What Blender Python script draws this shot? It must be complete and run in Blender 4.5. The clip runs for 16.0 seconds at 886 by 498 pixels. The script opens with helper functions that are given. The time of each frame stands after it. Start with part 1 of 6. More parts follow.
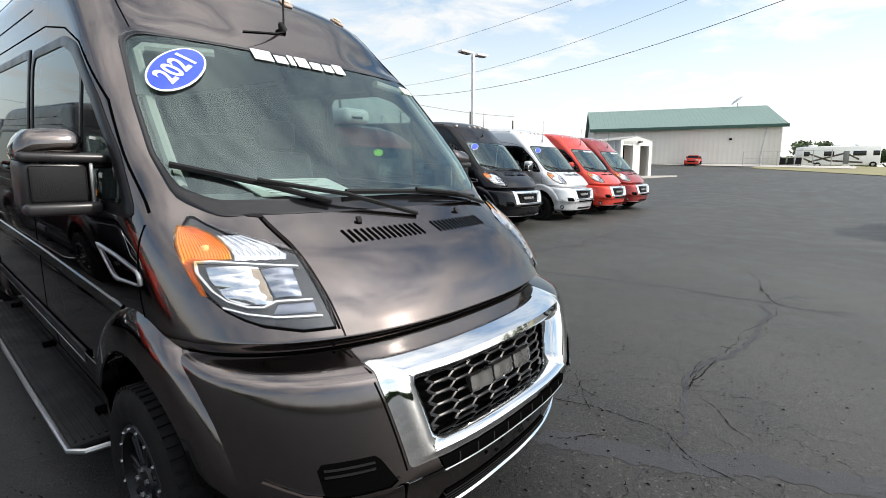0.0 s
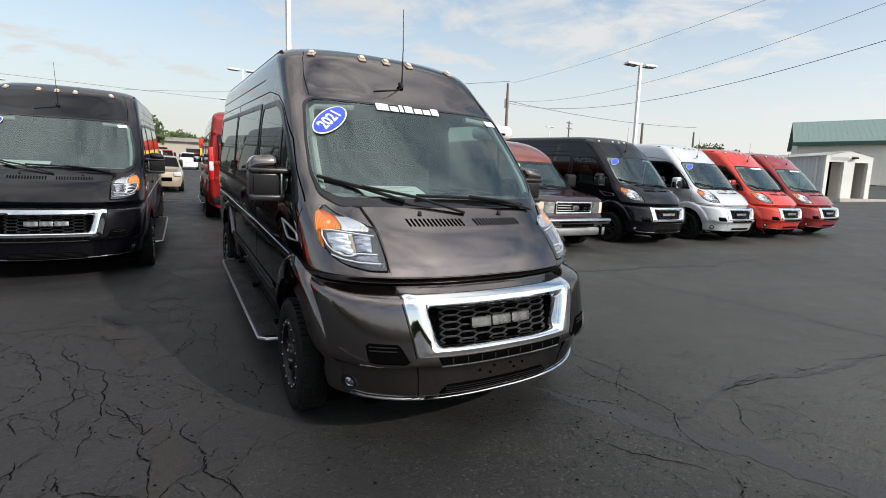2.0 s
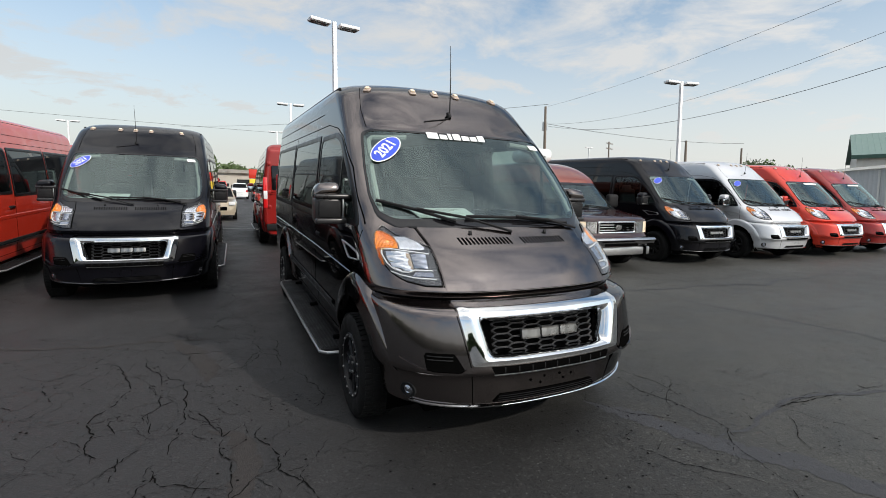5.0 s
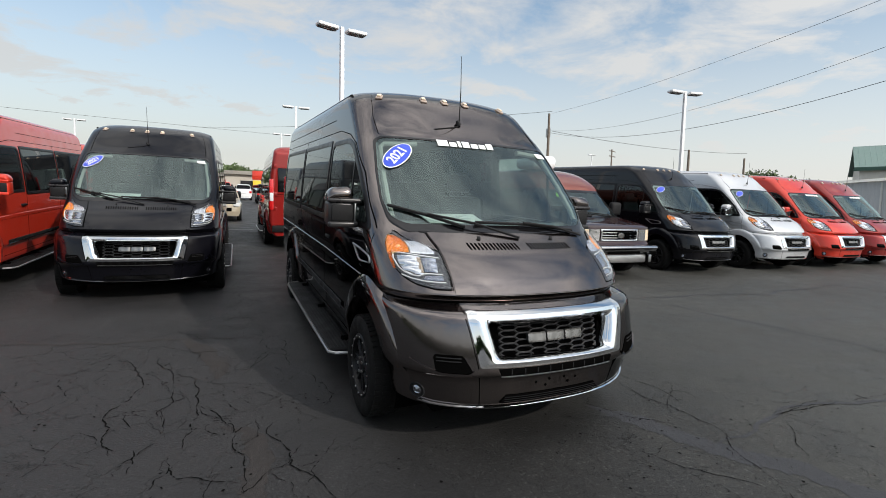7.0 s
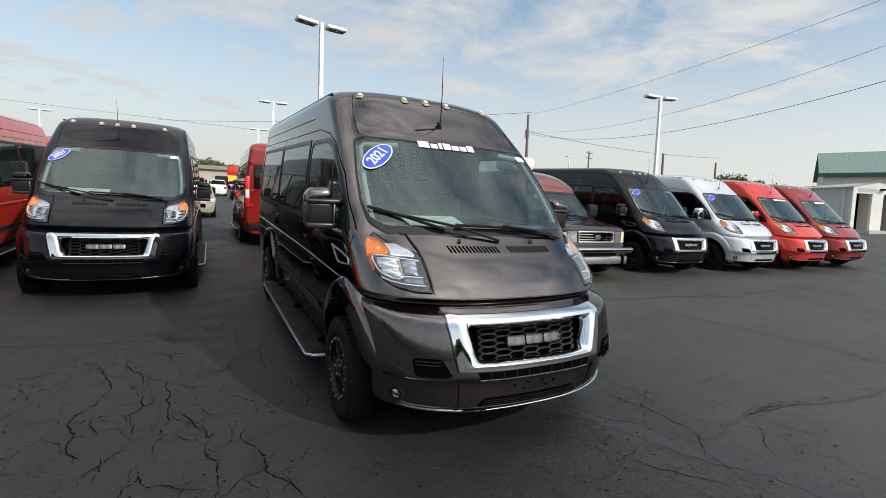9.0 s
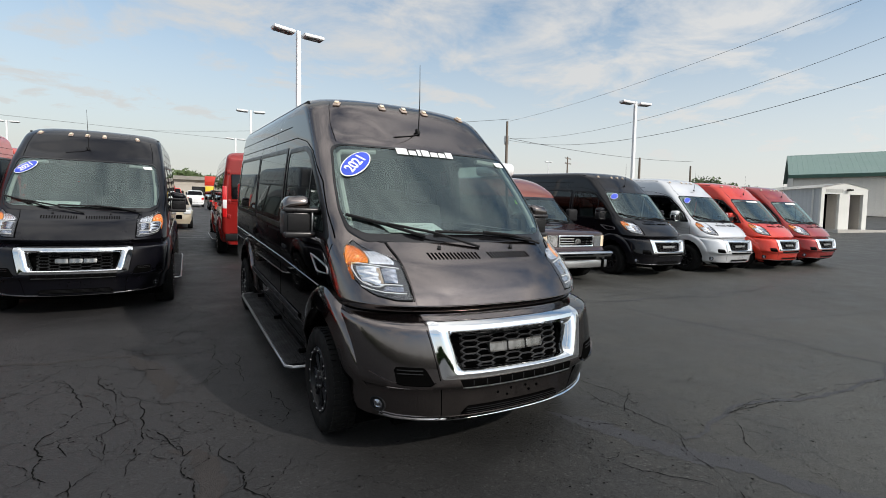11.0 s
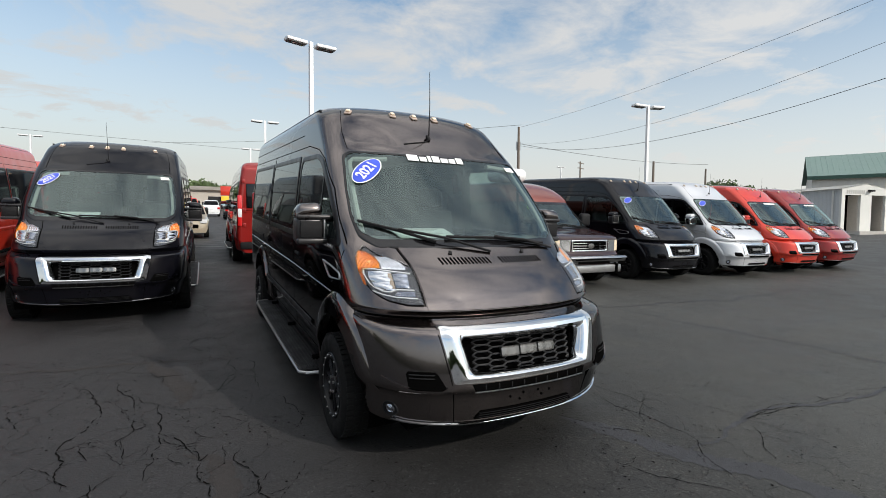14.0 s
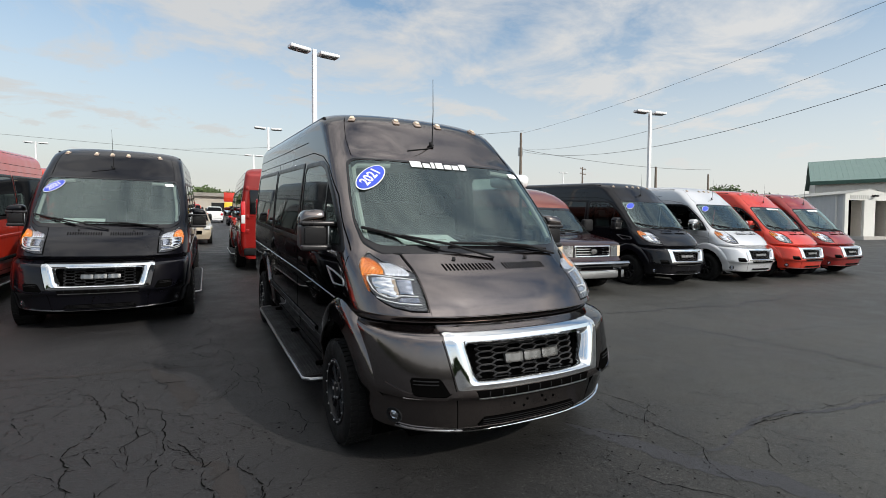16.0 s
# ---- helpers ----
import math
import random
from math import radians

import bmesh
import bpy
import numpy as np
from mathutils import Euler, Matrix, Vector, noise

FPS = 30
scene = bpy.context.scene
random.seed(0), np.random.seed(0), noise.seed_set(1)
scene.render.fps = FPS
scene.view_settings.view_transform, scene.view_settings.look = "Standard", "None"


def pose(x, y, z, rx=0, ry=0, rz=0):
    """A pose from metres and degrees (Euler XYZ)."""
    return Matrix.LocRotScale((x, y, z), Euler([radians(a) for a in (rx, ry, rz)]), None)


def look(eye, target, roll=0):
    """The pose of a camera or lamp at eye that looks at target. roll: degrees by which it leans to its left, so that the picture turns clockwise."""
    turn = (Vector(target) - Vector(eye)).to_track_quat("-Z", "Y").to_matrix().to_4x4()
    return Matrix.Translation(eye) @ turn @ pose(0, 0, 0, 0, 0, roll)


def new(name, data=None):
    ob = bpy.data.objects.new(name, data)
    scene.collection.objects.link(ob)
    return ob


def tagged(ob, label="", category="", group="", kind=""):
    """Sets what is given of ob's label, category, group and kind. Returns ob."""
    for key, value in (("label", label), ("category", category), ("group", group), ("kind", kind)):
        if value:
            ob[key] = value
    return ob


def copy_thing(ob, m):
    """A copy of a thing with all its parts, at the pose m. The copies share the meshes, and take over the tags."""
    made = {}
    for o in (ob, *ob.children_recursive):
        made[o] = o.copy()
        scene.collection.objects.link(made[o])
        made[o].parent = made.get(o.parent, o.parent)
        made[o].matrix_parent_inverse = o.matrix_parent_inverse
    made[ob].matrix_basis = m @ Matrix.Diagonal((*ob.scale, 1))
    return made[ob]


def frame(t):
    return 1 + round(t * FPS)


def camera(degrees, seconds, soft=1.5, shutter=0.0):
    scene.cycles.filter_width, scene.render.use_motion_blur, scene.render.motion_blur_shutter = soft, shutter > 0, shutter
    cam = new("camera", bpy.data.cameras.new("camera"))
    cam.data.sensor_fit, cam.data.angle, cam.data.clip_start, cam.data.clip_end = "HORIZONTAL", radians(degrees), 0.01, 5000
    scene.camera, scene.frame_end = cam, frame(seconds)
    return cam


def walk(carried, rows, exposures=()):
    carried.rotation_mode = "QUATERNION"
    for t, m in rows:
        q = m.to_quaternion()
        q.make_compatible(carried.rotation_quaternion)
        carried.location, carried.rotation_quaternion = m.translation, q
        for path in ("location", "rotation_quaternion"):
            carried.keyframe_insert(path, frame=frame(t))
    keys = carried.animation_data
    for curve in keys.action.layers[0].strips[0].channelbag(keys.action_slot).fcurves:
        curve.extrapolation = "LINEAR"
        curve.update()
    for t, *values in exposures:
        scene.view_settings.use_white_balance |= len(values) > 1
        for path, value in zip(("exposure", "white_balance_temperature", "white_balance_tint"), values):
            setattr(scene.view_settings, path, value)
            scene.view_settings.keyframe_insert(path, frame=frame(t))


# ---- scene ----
cam = camera(86.5, 16.0, soft=0.9)

PATH = [
    (0, (-1.518, -1.058, 1.602), (-0.041, 0.246, 1.237), 1.4),
    (0.5, (-1.561, -1.47, 1.646), (-0.301, 0.035, 1.261), 3.1),
    (1, (-1.649, -1.875, 1.666), (-0.532, -0.256, 1.302), 3.1),
    (1.5, (-1.594, -2.171, 1.659), (-0.579, -0.484, 1.307), 3.0),
    (2, (-1.644, -2.287, 1.674), (-0.692, -0.563, 1.326), 2.9),
    (2.5, (-1.784, -2.344, 1.665), (-0.818, -0.624, 1.33), 2.7),
    (3, (-1.827, -2.379, 1.677), (-0.87, -0.65, 1.368), 2.2),
    (3.5, (-1.754, -2.412, 1.694), (-0.806, -0.674, 1.412), 1.9),
    (4, (-1.694, -2.454, 1.666), (-0.772, -0.699, 1.402), 2.0),
    (4.5, (-1.709, -2.467, 1.664), (-0.876, -0.666, 1.414), 1.8),
    (5, (-1.81, -2.448, 1.662), (-1.004, -0.635, 1.407), 1.4),
    (5.2, (-1.888, -2.46, 1.643), (-1.087, -0.645, 1.393), 1.3),
    (7.5, (-1.909, -2.511, 1.676), (-1.092, -0.701, 1.445), 3.0),
    (8, (-1.921, -2.503, 1.665), (-1.081, -0.704, 1.423), 3.6),
    (8.5, (-1.922, -2.493, 1.669), (-1.069, -0.702, 1.412), 3.5),
    (9, (-1.906, -2.488, 1.698), (-1.021, -0.71, 1.461), 3.3),
    (9.5, (-1.889, -2.476, 1.696), (-0.96, -0.719, 1.474), 3.1),
    (9.7, (-1.878, -2.479, 1.696), (-0.935, -0.73, 1.475), 3.0),
    (12, (-1.886, -2.478, 1.692), (-0.946, -0.723, 1.506), 1.8),
    (12.5, (-1.875, -2.498, 1.689), (-0.942, -0.738, 1.509), 1.6),
    (13, (-1.88, -2.491, 1.691), (-0.946, -0.732, 1.511), 1.7),
    (13.5, (-1.882, -2.494, 1.689), (-0.966, -0.725, 1.513), 1.9),
    (14, (-1.876, -2.498, 1.685), (-0.973, -0.722, 1.507), 1.6),
    (14.5, (-1.877, -2.503, 1.695), (-0.983, -0.721, 1.532), 1.6),
    (15, (-1.886, -2.501, 1.697), (-1.0, -0.715, 1.547), 1.6),
    (15.5, (-1.881, -2.502, 1.692), (-0.998, -0.714, 1.548), 1.6),
    (16, (-1.888, -2.502, 1.689), (-0.994, -0.72, 1.535), 1.5),
]
walk(cam, [(t, look(eye, target, roll)) for t, eye, target, roll in PATH],
     exposures=((0, 0.48), (0.5, 0.37), (1.0, 0.24), (1.5, 0.20), (2.0, 0.16), (5.0, 0.06), (8.0, 0.03), (12.0, 0.0), (16, 0.0)))

# ---- world and sun ----
SUN = Vector((0.71, -1.28, 1.0)).normalized()
UPRIGHT = Matrix.Rotation(radians(-2.6), 4, "X")   # the lot falls towards the street; poles and houses stay plumb

world = bpy.data.worlds.new("sky")
scene.world = world
world.use_nodes = True
wn, wl = world.node_tree.nodes, world.node_tree.links
wn.clear()
sky = wn.new("ShaderNodeTexSky")
sky.sky_type, sky.sun_disc = "NISHITA", False
sky.sun_elevation = math.asin(SUN.z)
sky.sun_rotation = math.atan2(SUN.x, SUN.y)
sky.air_density, sky.dust_density, sky.ozone_density = 1.0, 0.6, 1.5
coord = wn.new("ShaderNodeTexCoord")
sep = wn.new("ShaderNodeSeparateXYZ")
wl.new(coord.outputs["Generated"], sep.inputs[0])
# clouds lie on a flat layer: the view direction is divided by its height
lift = wn.new("ShaderNodeMath"); lift.operation = "ADD"; lift.inputs[1].default_value = 0.16
wl.new(sep.outputs["Z"], lift.inputs[0])
lift2 = wn.new("ShaderNodeMath"); lift2.operation = "MAXIMUM"; lift2.inputs[1].default_value = 0.06
wl.new(lift.outputs[0], lift2.inputs[0])
flat = wn.new("ShaderNodeVectorMath"); flat.operation = "DIVIDE"
comb = wn.new("ShaderNodeCombineXYZ")
for k in range(3):
    wl.new(lift2.outputs[0], comb.inputs[k])
wl.new(coord.outputs["Generated"], flat.inputs[0]); wl.new(comb.outputs[0], flat.inputs[1])
big = wn.new("ShaderNodeTexNoise"); big.inputs["Scale"].default_value = 2.0; big.inputs["Detail"].default_value = 10; big.inputs["Roughness"].default_value = 0.62
big.inputs["Distortion"].default_value = 0.35
wl.new(flat.outputs[0], big.inputs["Vector"])
ramp = wn.new("ShaderNodeValToRGB")
ramp.color_ramp.elements[0].position, ramp.color_ramp.elements[1].position = 0.37, 0.62
high = wn.new("ShaderNodeMapRange")
high.inputs["From Min"].default_value, high.inputs["From Max"].default_value = 0.40, 0.80
high.inputs["To Min"].default_value, high.inputs["To Max"].default_value = 0.0, 0.05
wl.new(sep.outputs["Z"], high.inputs["Value"])
cover = wn.new("ShaderNodeMath"); cover.operation = "ADD"
wl.new(big.outputs["Fac"], cover.inputs[0]); wl.new(high.outputs[0], cover.inputs[1])
wl.new(cover.outputs[0], ramp.inputs[0])
haze = wn.new("ShaderNodeMapRange")
haze.inputs["From Min"].default_value, haze.inputs["From Max"].default_value = 0.06, 0.40
haze.inputs["To Min"].default_value, haze.inputs["To Max"].default_value = 1.0, 0.0
wl.new(sep.outputs["Z"], haze.inputs["Value"])
most = wn.new("ShaderNodeMath"); most.operation = "MAXIMUM"
wl.new(ramp.outputs["Color"], most.inputs[0]); wl.new(haze.outputs[0], most.inputs[1])
dull = wn.new("ShaderNodeMath"); dull.operation = "MULTIPLY"; dull.inputs[1].default_value = 0.88
wl.new(most.outputs[0], dull.inputs[0])
cloud = wn.new("ShaderNodeMix"); cloud.data_type = "RGBA"
wl.new(dull.outputs[0], cloud.inputs["Factor"])
scaled = wn.new("ShaderNodeVectorMath"); scaled.operation = "SCALE"; scaled.inputs["Scale"].default_value = 0.17
wl.new(sky.outputs[0], scaled.inputs[0])
blue = wn.new("ShaderNodeVectorMath"); blue.operation = "MULTIPLY"; blue.inputs[1].default_value = (0.95, 1.0, 0.93)
wl.new(scaled.outputs[0], blue.inputs[0])
wl.new(blue.outputs[0], cloud.inputs[6])
facing = wn.new("ShaderNodeVectorMath"); facing.operation = "DOT_PRODUCT"; facing.inputs[1].default_value = SUN
wl.new(coord.outputs["Generated"], facing.inputs[0])
lit = wn.new("ShaderNodeMapRange")
lit.inputs["From Min"].default_value, lit.inputs["From Max"].default_value = -0.7, 1.0
lit.inputs["To Min"].default_value, lit.inputs["To Max"].default_value = 0.82, 1.14
wl.new(facing.outputs["Value"], lit.inputs["Value"])
tint = wn.new("ShaderNodeVectorMath"); tint.operation = "SCALE"; tint.inputs[0].default_value = (0.79, 0.78, 0.76)
zenith = wn.new("ShaderNodeMapRange")      # a clouded sky is brightest overhead
zenith.inputs["From Min"].default_value, zenith.inputs["From Max"].default_value = 0.58, 0.86
zenith.inputs["To Min"].default_value, zenith.inputs["To Max"].default_value = 1.0, 2.25
wl.new(sep.outputs["Z"], zenith.inputs["Value"])
glow = wn.new("ShaderNodeMath"); glow.operation = "MULTIPLY"
near = wn.new("ShaderNodeMapRange")        # thin cloud glows round the sun
near.interpolation_type = "SMOOTHSTEP"
near.inputs["From Min"].default_value, near.inputs["From Max"].default_value = 0.72, 1.0
near.inputs["To Min"].default_value, near.inputs["To Max"].default_value = 0.0, 1.15
wl.new(facing.outputs["Value"], near.inputs["Value"])
halo = wn.new("ShaderNodeMath"); halo.operation = "ADD"
wl.new(lit.outputs[0], halo.inputs[0]); wl.new(near.outputs[0], halo.inputs[1])
wl.new(halo.outputs[0], glow.inputs[0]); wl.new(zenith.outputs[0], glow.inputs[1])
wl.new(glow.outputs[0], tint.inputs["Scale"])
wl.new(tint.outputs[0], cloud.inputs[7])
bg = wn.new("ShaderNodeBackground"); bg.inputs["Strength"].default_value = 1.0
wl.new(cloud.outputs[2], bg.inputs["Color"])
wo = wn.new("ShaderNodeOutputWorld")
wl.new(bg.outputs[0], wo.inputs[0])

sun_data = bpy.data.lights.new("sun", "SUN")
sun_data.energy, sun_data.angle, sun_data.color = 3.3, radians(1.0), (1.0, 0.93, 0.84)
sun = new("sun", sun_data)
sun.matrix_world = look((0, 0, 30), (-SUN.x * 10, -SUN.y * 10, 30 - SUN.z * 10))


# ---- materials ----
def mat(name, color, rough=0.5, metal=0.0, var=0.12, scale=6.0, bump=0.0, bump_scale=80.0, coat=0.0, spec=0.5, island=0.0):
    m = bpy.data.materials.new(name)
    m.use_nodes = True
    n, l = m.node_tree.nodes, m.node_tree.links
    p = n["Principled BSDF"]
    p.inputs["Metallic"].default_value, p.inputs["Roughness"].default_value = metal, rough
    p.inputs["Coat Weight"].default_value, p.inputs["Coat Roughness"].default_value = coat, 0.03
    p.inputs["Specular IOR Level"].default_value = spec
    p.inputs["Coat IOR"].default_value = 1.5
    tc = n.new("ShaderNodeTexCoord")
    a = n.new("ShaderNodeTexNoise"); a.inputs["Scale"].default_value, a.inputs["Detail"].default_value = scale, 6
    b = n.new("ShaderNodeTexNoise"); b.inputs["Scale"].default_value, b.inputs["Detail"].default_value = scale * 9, 4
    for q in (a, b):
        l.new(tc.outputs["Object"], q.inputs["Vector"])
    add = n.new("ShaderNodeMath"); add.operation = "ADD"
    l.new(a.outputs["Fac"], add.inputs[0]); l.new(b.outputs["Fac"], add.inputs[1])
    mr = n.new("ShaderNodeMapRange")
    mr.inputs["From Min"].default_value, mr.inputs["From Max"].default_value = 0.6, 1.4
    mr.inputs["To Min"].default_value, mr.inputs["To Max"].default_value = 1 - var, 1 + var
    l.new(add.outputs[0], mr.inputs["Value"])
    mul = n.new("ShaderNodeVectorMath"); mul.operation = "SCALE"; mul.inputs[0].default_value = color[:3]
    l.new(mr.outputs[0], mul.inputs["Scale"])
    l.new(mul.outputs[0], p.inputs["Base Color"])
    rr = n.new("ShaderNodeMapRange")
    rr.inputs["From Min"].default_value, rr.inputs["From Max"].default_value = 0.3, 0.7
    rr.inputs["To Min"].default_value, rr.inputs["To Max"].default_value = rough * 0.85, min(rough * 1.2, 1)
    l.new(a.outputs["Fac"], rr.inputs["Value"]); l.new(rr.outputs[0], p.inputs["Roughness"])
    if bump:
        c = n.new("ShaderNodeTexNoise"); c.inputs["Scale"].default_value, c.inputs["Detail"].default_value = bump_scale, 3
        l.new(tc.outputs["Object"], c.inputs["Vector"])
        bp = n.new("ShaderNodeBump"); bp.inputs["Strength"].default_value, bp.inputs["Distance"].default_value = bump, 0.01
        l.new(c.outputs["Fac"], bp.inputs["Height"]); l.new(bp.outputs[0], p.inputs["Normal"])
    return m


def paint(name, color, metal=0.55, rough=0.32):
    return mat(name, color, rough, metal, 0.05, 3.0, coat=1.0, spec=0.5 if metal > 0.8 else 0.08)


def glass(name, tint, veil=0.04, bare=0.06, sheen=(1, 1, 1)):
    m = bpy.data.materials.new(name)
    m.use_nodes = True
    n, l = m.node_tree.nodes, m.node_tree.links
    n.remove(n["Principled BSDF"])
    out = n["Material Output"]
    tr = n.new("ShaderNodeBsdfTransparent"); tr.inputs[0].default_value = (*tint, 1)
    gl = n.new("ShaderNodeBsdfGlossy"); gl.inputs["Roughness"].default_value = 0.02; gl.inputs["Color"].default_value = (*sheen, 1)
    # pale diffuse veil, uneven by noise, that lightens the glass
    df = n.new("ShaderNodeBsdfDiffuse"); df.inputs[0].default_value = (0.55, 0.58, 0.58, 1)
    ns = n.new("ShaderNodeTexNoise"); ns.inputs["Scale"].default_value, ns.inputs["Detail"].default_value = 5.0, 5
    tc = n.new("ShaderNodeTexCoord"); l.new(tc.outputs["Object"], ns.inputs["Vector"])
    dm = n.new("ShaderNodeMath"); dm.operation = "MULTIPLY"; dm.inputs[1].default_value = veil * 2
    l.new(ns.outputs["Fac"], dm.inputs[0])
    m1 = n.new("ShaderNodeMixShader"); l.new(dm.outputs[0], m1.inputs[0]); l.new(tr.outputs[0], m1.inputs[1]); l.new(df.outputs[0], m1.inputs[2])
    lw = n.new("ShaderNodeLayerWeight"); lw.inputs["Blend"].default_value = 0.5
    pw = n.new("ShaderNodeMath"); pw.operation = "POWER"; pw.inputs[1].default_value = 5.0
    l.new(lw.outputs["Facing"], pw.inputs[0])
    fr = n.new("ShaderNodeMapRange"); fr.inputs["To Min"].default_value, fr.inputs["To Max"].default_value = bare, 1.0
    l.new(pw.outputs[0], fr.inputs["Value"])
    m2 = n.new("ShaderNodeMixShader"); l.new(fr.outputs[0], m2.inputs[0]); l.new(m1.outputs[0], m2.inputs[1]); l.new(gl.outputs[0], m2.inputs[2])
    l.new(m2.outputs[0], out.inputs[0])
    return m


GRANITE = paint("granite metallic paint", (0.146, 0.125, 0.119), 1.0, 0.16)
# flakes under the lacquer stay dark at a flat angle
GRANITE.node_tree.nodes["Principled BSDF"].inputs["Specular Tint"].default_value = (0.08, 0.075, 0.085, 1)
BLACK_PAINT = paint("black paint", (0.003, 0.003, 0.005), 0.0, 0.3)
BLACK_PAINT.node_tree.nodes["Principled BSDF"].inputs["Coat Weight"].default_value = 0.55
SILVER = paint("silver metallic paint", (0.60, 0.61, 0.63), 0.4, 0.35)
RED_PAINT = paint("red paint", (0.54, 0.036, 0.018), 0.15, 0.35)
DARK_RED = paint("deep red paint", (0.24, 0.014, 0.012), 0.2, 0.35)
MAROON = paint("maroon paint", (0.022, 0.006, 0.007), 0.1, 0.3)
BROWN_RED = paint("red brown paint", (0.17, 0.045, 0.03), 0.2, 0.35)
GOLD = paint("champagne paint", (0.42, 0.36, 0.27), 0.5, 0.35)
WHITE_PAINT = paint("white paint", (0.75, 0.76, 0.76), 0.0, 0.35)
PLASTIC = mat("black textured plastic", (0.009, 0.009, 0.010), 0.6, 0, 0.15, 8, 0.3, 400, spec=0.2)
GLOSS_BLACK = mat("gloss black plastic", (0.006, 0.006, 0.007), 0.12, 0, 0.05, 5)
TRIM_SHELL = mat("satin dark grey plastic", (0.016, 0.015, 0.016), 0.30, 0, 0.1, 8)
RUBBER = mat("tyre rubber", (0.007, 0.007, 0.007), 0.8, 0, 0.2, 14, 0.3, 120, spec=0.15)
# flat black: shade inside openings and gaps put into the colour, also black parts
SHADE_BLACK = mat("cavity shade black", (0.0022, 0.0022, 0.0022), 1.0, 0, 0.1, 5, spec=0.0)
CHROME = mat("chrome", (0.80, 0.81, 0.82), 0.05, 1.0, 0.02, 4)
# chrome with the dark reflection of asphalt put into its colour
DARK_CHROME = mat("darkened chrome", (0.42, 0.42, 0.43), 0.14, 1.0, 0.15, 8)
EMBLEM = mat("grey emblem metal", (0.23, 0.226, 0.222), 0.28, 0.95, 0.1, 10)
SATIN = mat("satin metal", (0.45, 0.45, 0.45), 0.35, 1.0, 0.08, 8)
REFLECTOR = mat("lamp reflector", (0.80, 0.81, 0.84), 0.05, 1.0, 0.15, 40, 0.12, 90)
LAMP_WHITE = mat("white lamp plastic", (0.66, 0.67, 0.68), 0.2, 0, 0.05, 20)
AMBER = mat("amber lamp plastic", (0.88, 0.36, 0.06), 0.15, 0.35, 0.35, 40, 0.3, 90, coat=0.8)
TAIL_RED = mat("red lamp plastic", (0.55, 0.01, 0.012), 0.15, 0, 0.15, 30, coat=0.8)
TRIM_GREY = mat("grey trim fabric", (0.16, 0.17, 0.17), 0.85, 0, 0.15, 20, 0.2, 200)
TRIM_LIGHT = mat("light trim plastic", (0.42, 0.42, 0.40), 0.7, 0, 0.08, 10)
SEAT_CLOTH = mat("dark seat cloth", (0.05, 0.05, 0.055), 0.9, 0, 0.15, 30, 0.2, 300)
PAPER = mat("printed paper", (0.72, 0.75, 0.74), 0.7, 0, 0.06, 12)
BLUE_DECAL = mat("blue vinyl", (0.03, 0.07, 0.55), 0.4, 0, 0.04, 10)
GREEN_DECAL = mat("green vinyl", (0.25, 0.62, 0.04), 0.4, 0, 0.04, 10)
WHITE_DECAL = mat("white vinyl", (0.85, 0.85, 0.85), 0.4, 0, 0.03, 10)
LENS = glass("clear lamp lens", (0.92, 0.93, 0.94), 0.0, 0.03)
AMBER_GLASS = glass("amber lamp cover", (1.0, 0.78, 0.42), 0.0, 0.05)
SCREEN = glass("tinted windscreen glass", (0.40, 0.51, 0.48), 0.012, 0.105, (0.80, 0.98, 0.97))
CAB_GLASS = glass("clear door glass", (0.50, 0.56, 0.54), 0.0, 0.05, (0.85, 0.88, 0.87))
PALE_LENS = mat("pale amber lens", (0.80, 0.66, 0.48), 0.2, 0, 0.1, 20, coat=0.6)
PRIVACY = glass("dark privacy glass", (0.01, 0.012, 0.012), 0.0, 0.05, (0.85, 0.88, 0.88))
MESH_BLACK = mat("satin black plastic", (0.006, 0.006, 0.007), 0.34, 0, 0.1, 9, spec=0.22)
LAMP_GREY = mat("dark lamp housing", (0.045, 0.048, 0.055), 0.3, 0.2, 0.2, 14)
DIM_REFLECTOR = mat("dim lamp reflector", (0.36, 0.38, 0.43), 0.06, 1.0, 0.2, 40, 0.12, 90)
MARKER = mat("sun bleached beige lamp plastic", (0.36, 0.28, 0.23), 0.4, 0, 0.15, 20)
BRONZE = mat("bronze tinted reflector", (0.40, 0.33, 0.26), 0.12, 1.0, 0.2, 30, 0.5, 60)
MIRROR = mat("mirror glass", (0.55, 0.57, 0.58), 0.03, 1.0, 0.02, 3)


# ---- mesh helpers ----
def shade(me, angle=35):
    me.polygons.foreach_set("use_smooth", [True] * len(me.polygons))
    me.set_sharp_from_angle(angle=radians(angle))


def part(name, bm, material, parent=None, label="", angle=35, out=False):
    bmesh.ops.recalc_face_normals(bm, faces=bm.faces)
    if out:                     # sheets on a body face away from its middle
        c = Vector((0, 3.0, 1.2))
        if sum(f.calc_area() * f.normal.dot(f.calc_center_median() - c) for f in bm.faces) < 0:
            bmesh.ops.reverse_faces(bm, faces=bm.faces)
    me = bpy.data.meshes.new(name)
    bm.to_mesh(me)
    bm.free()
    me.materials.append(material)
    shade(me, angle)
    ob = new(name, me)
    if parent is not None:
        ob.parent = parent
    if label:
        ob["label"] = label
    return ob


def thing(name, label, category, m=None, group="", kind=""):
    ob = new(name)
    ob.empty_display_size = 0.2
    if m is not None:
        ob.matrix_world = m
    return tagged(ob, label, category, group, kind)


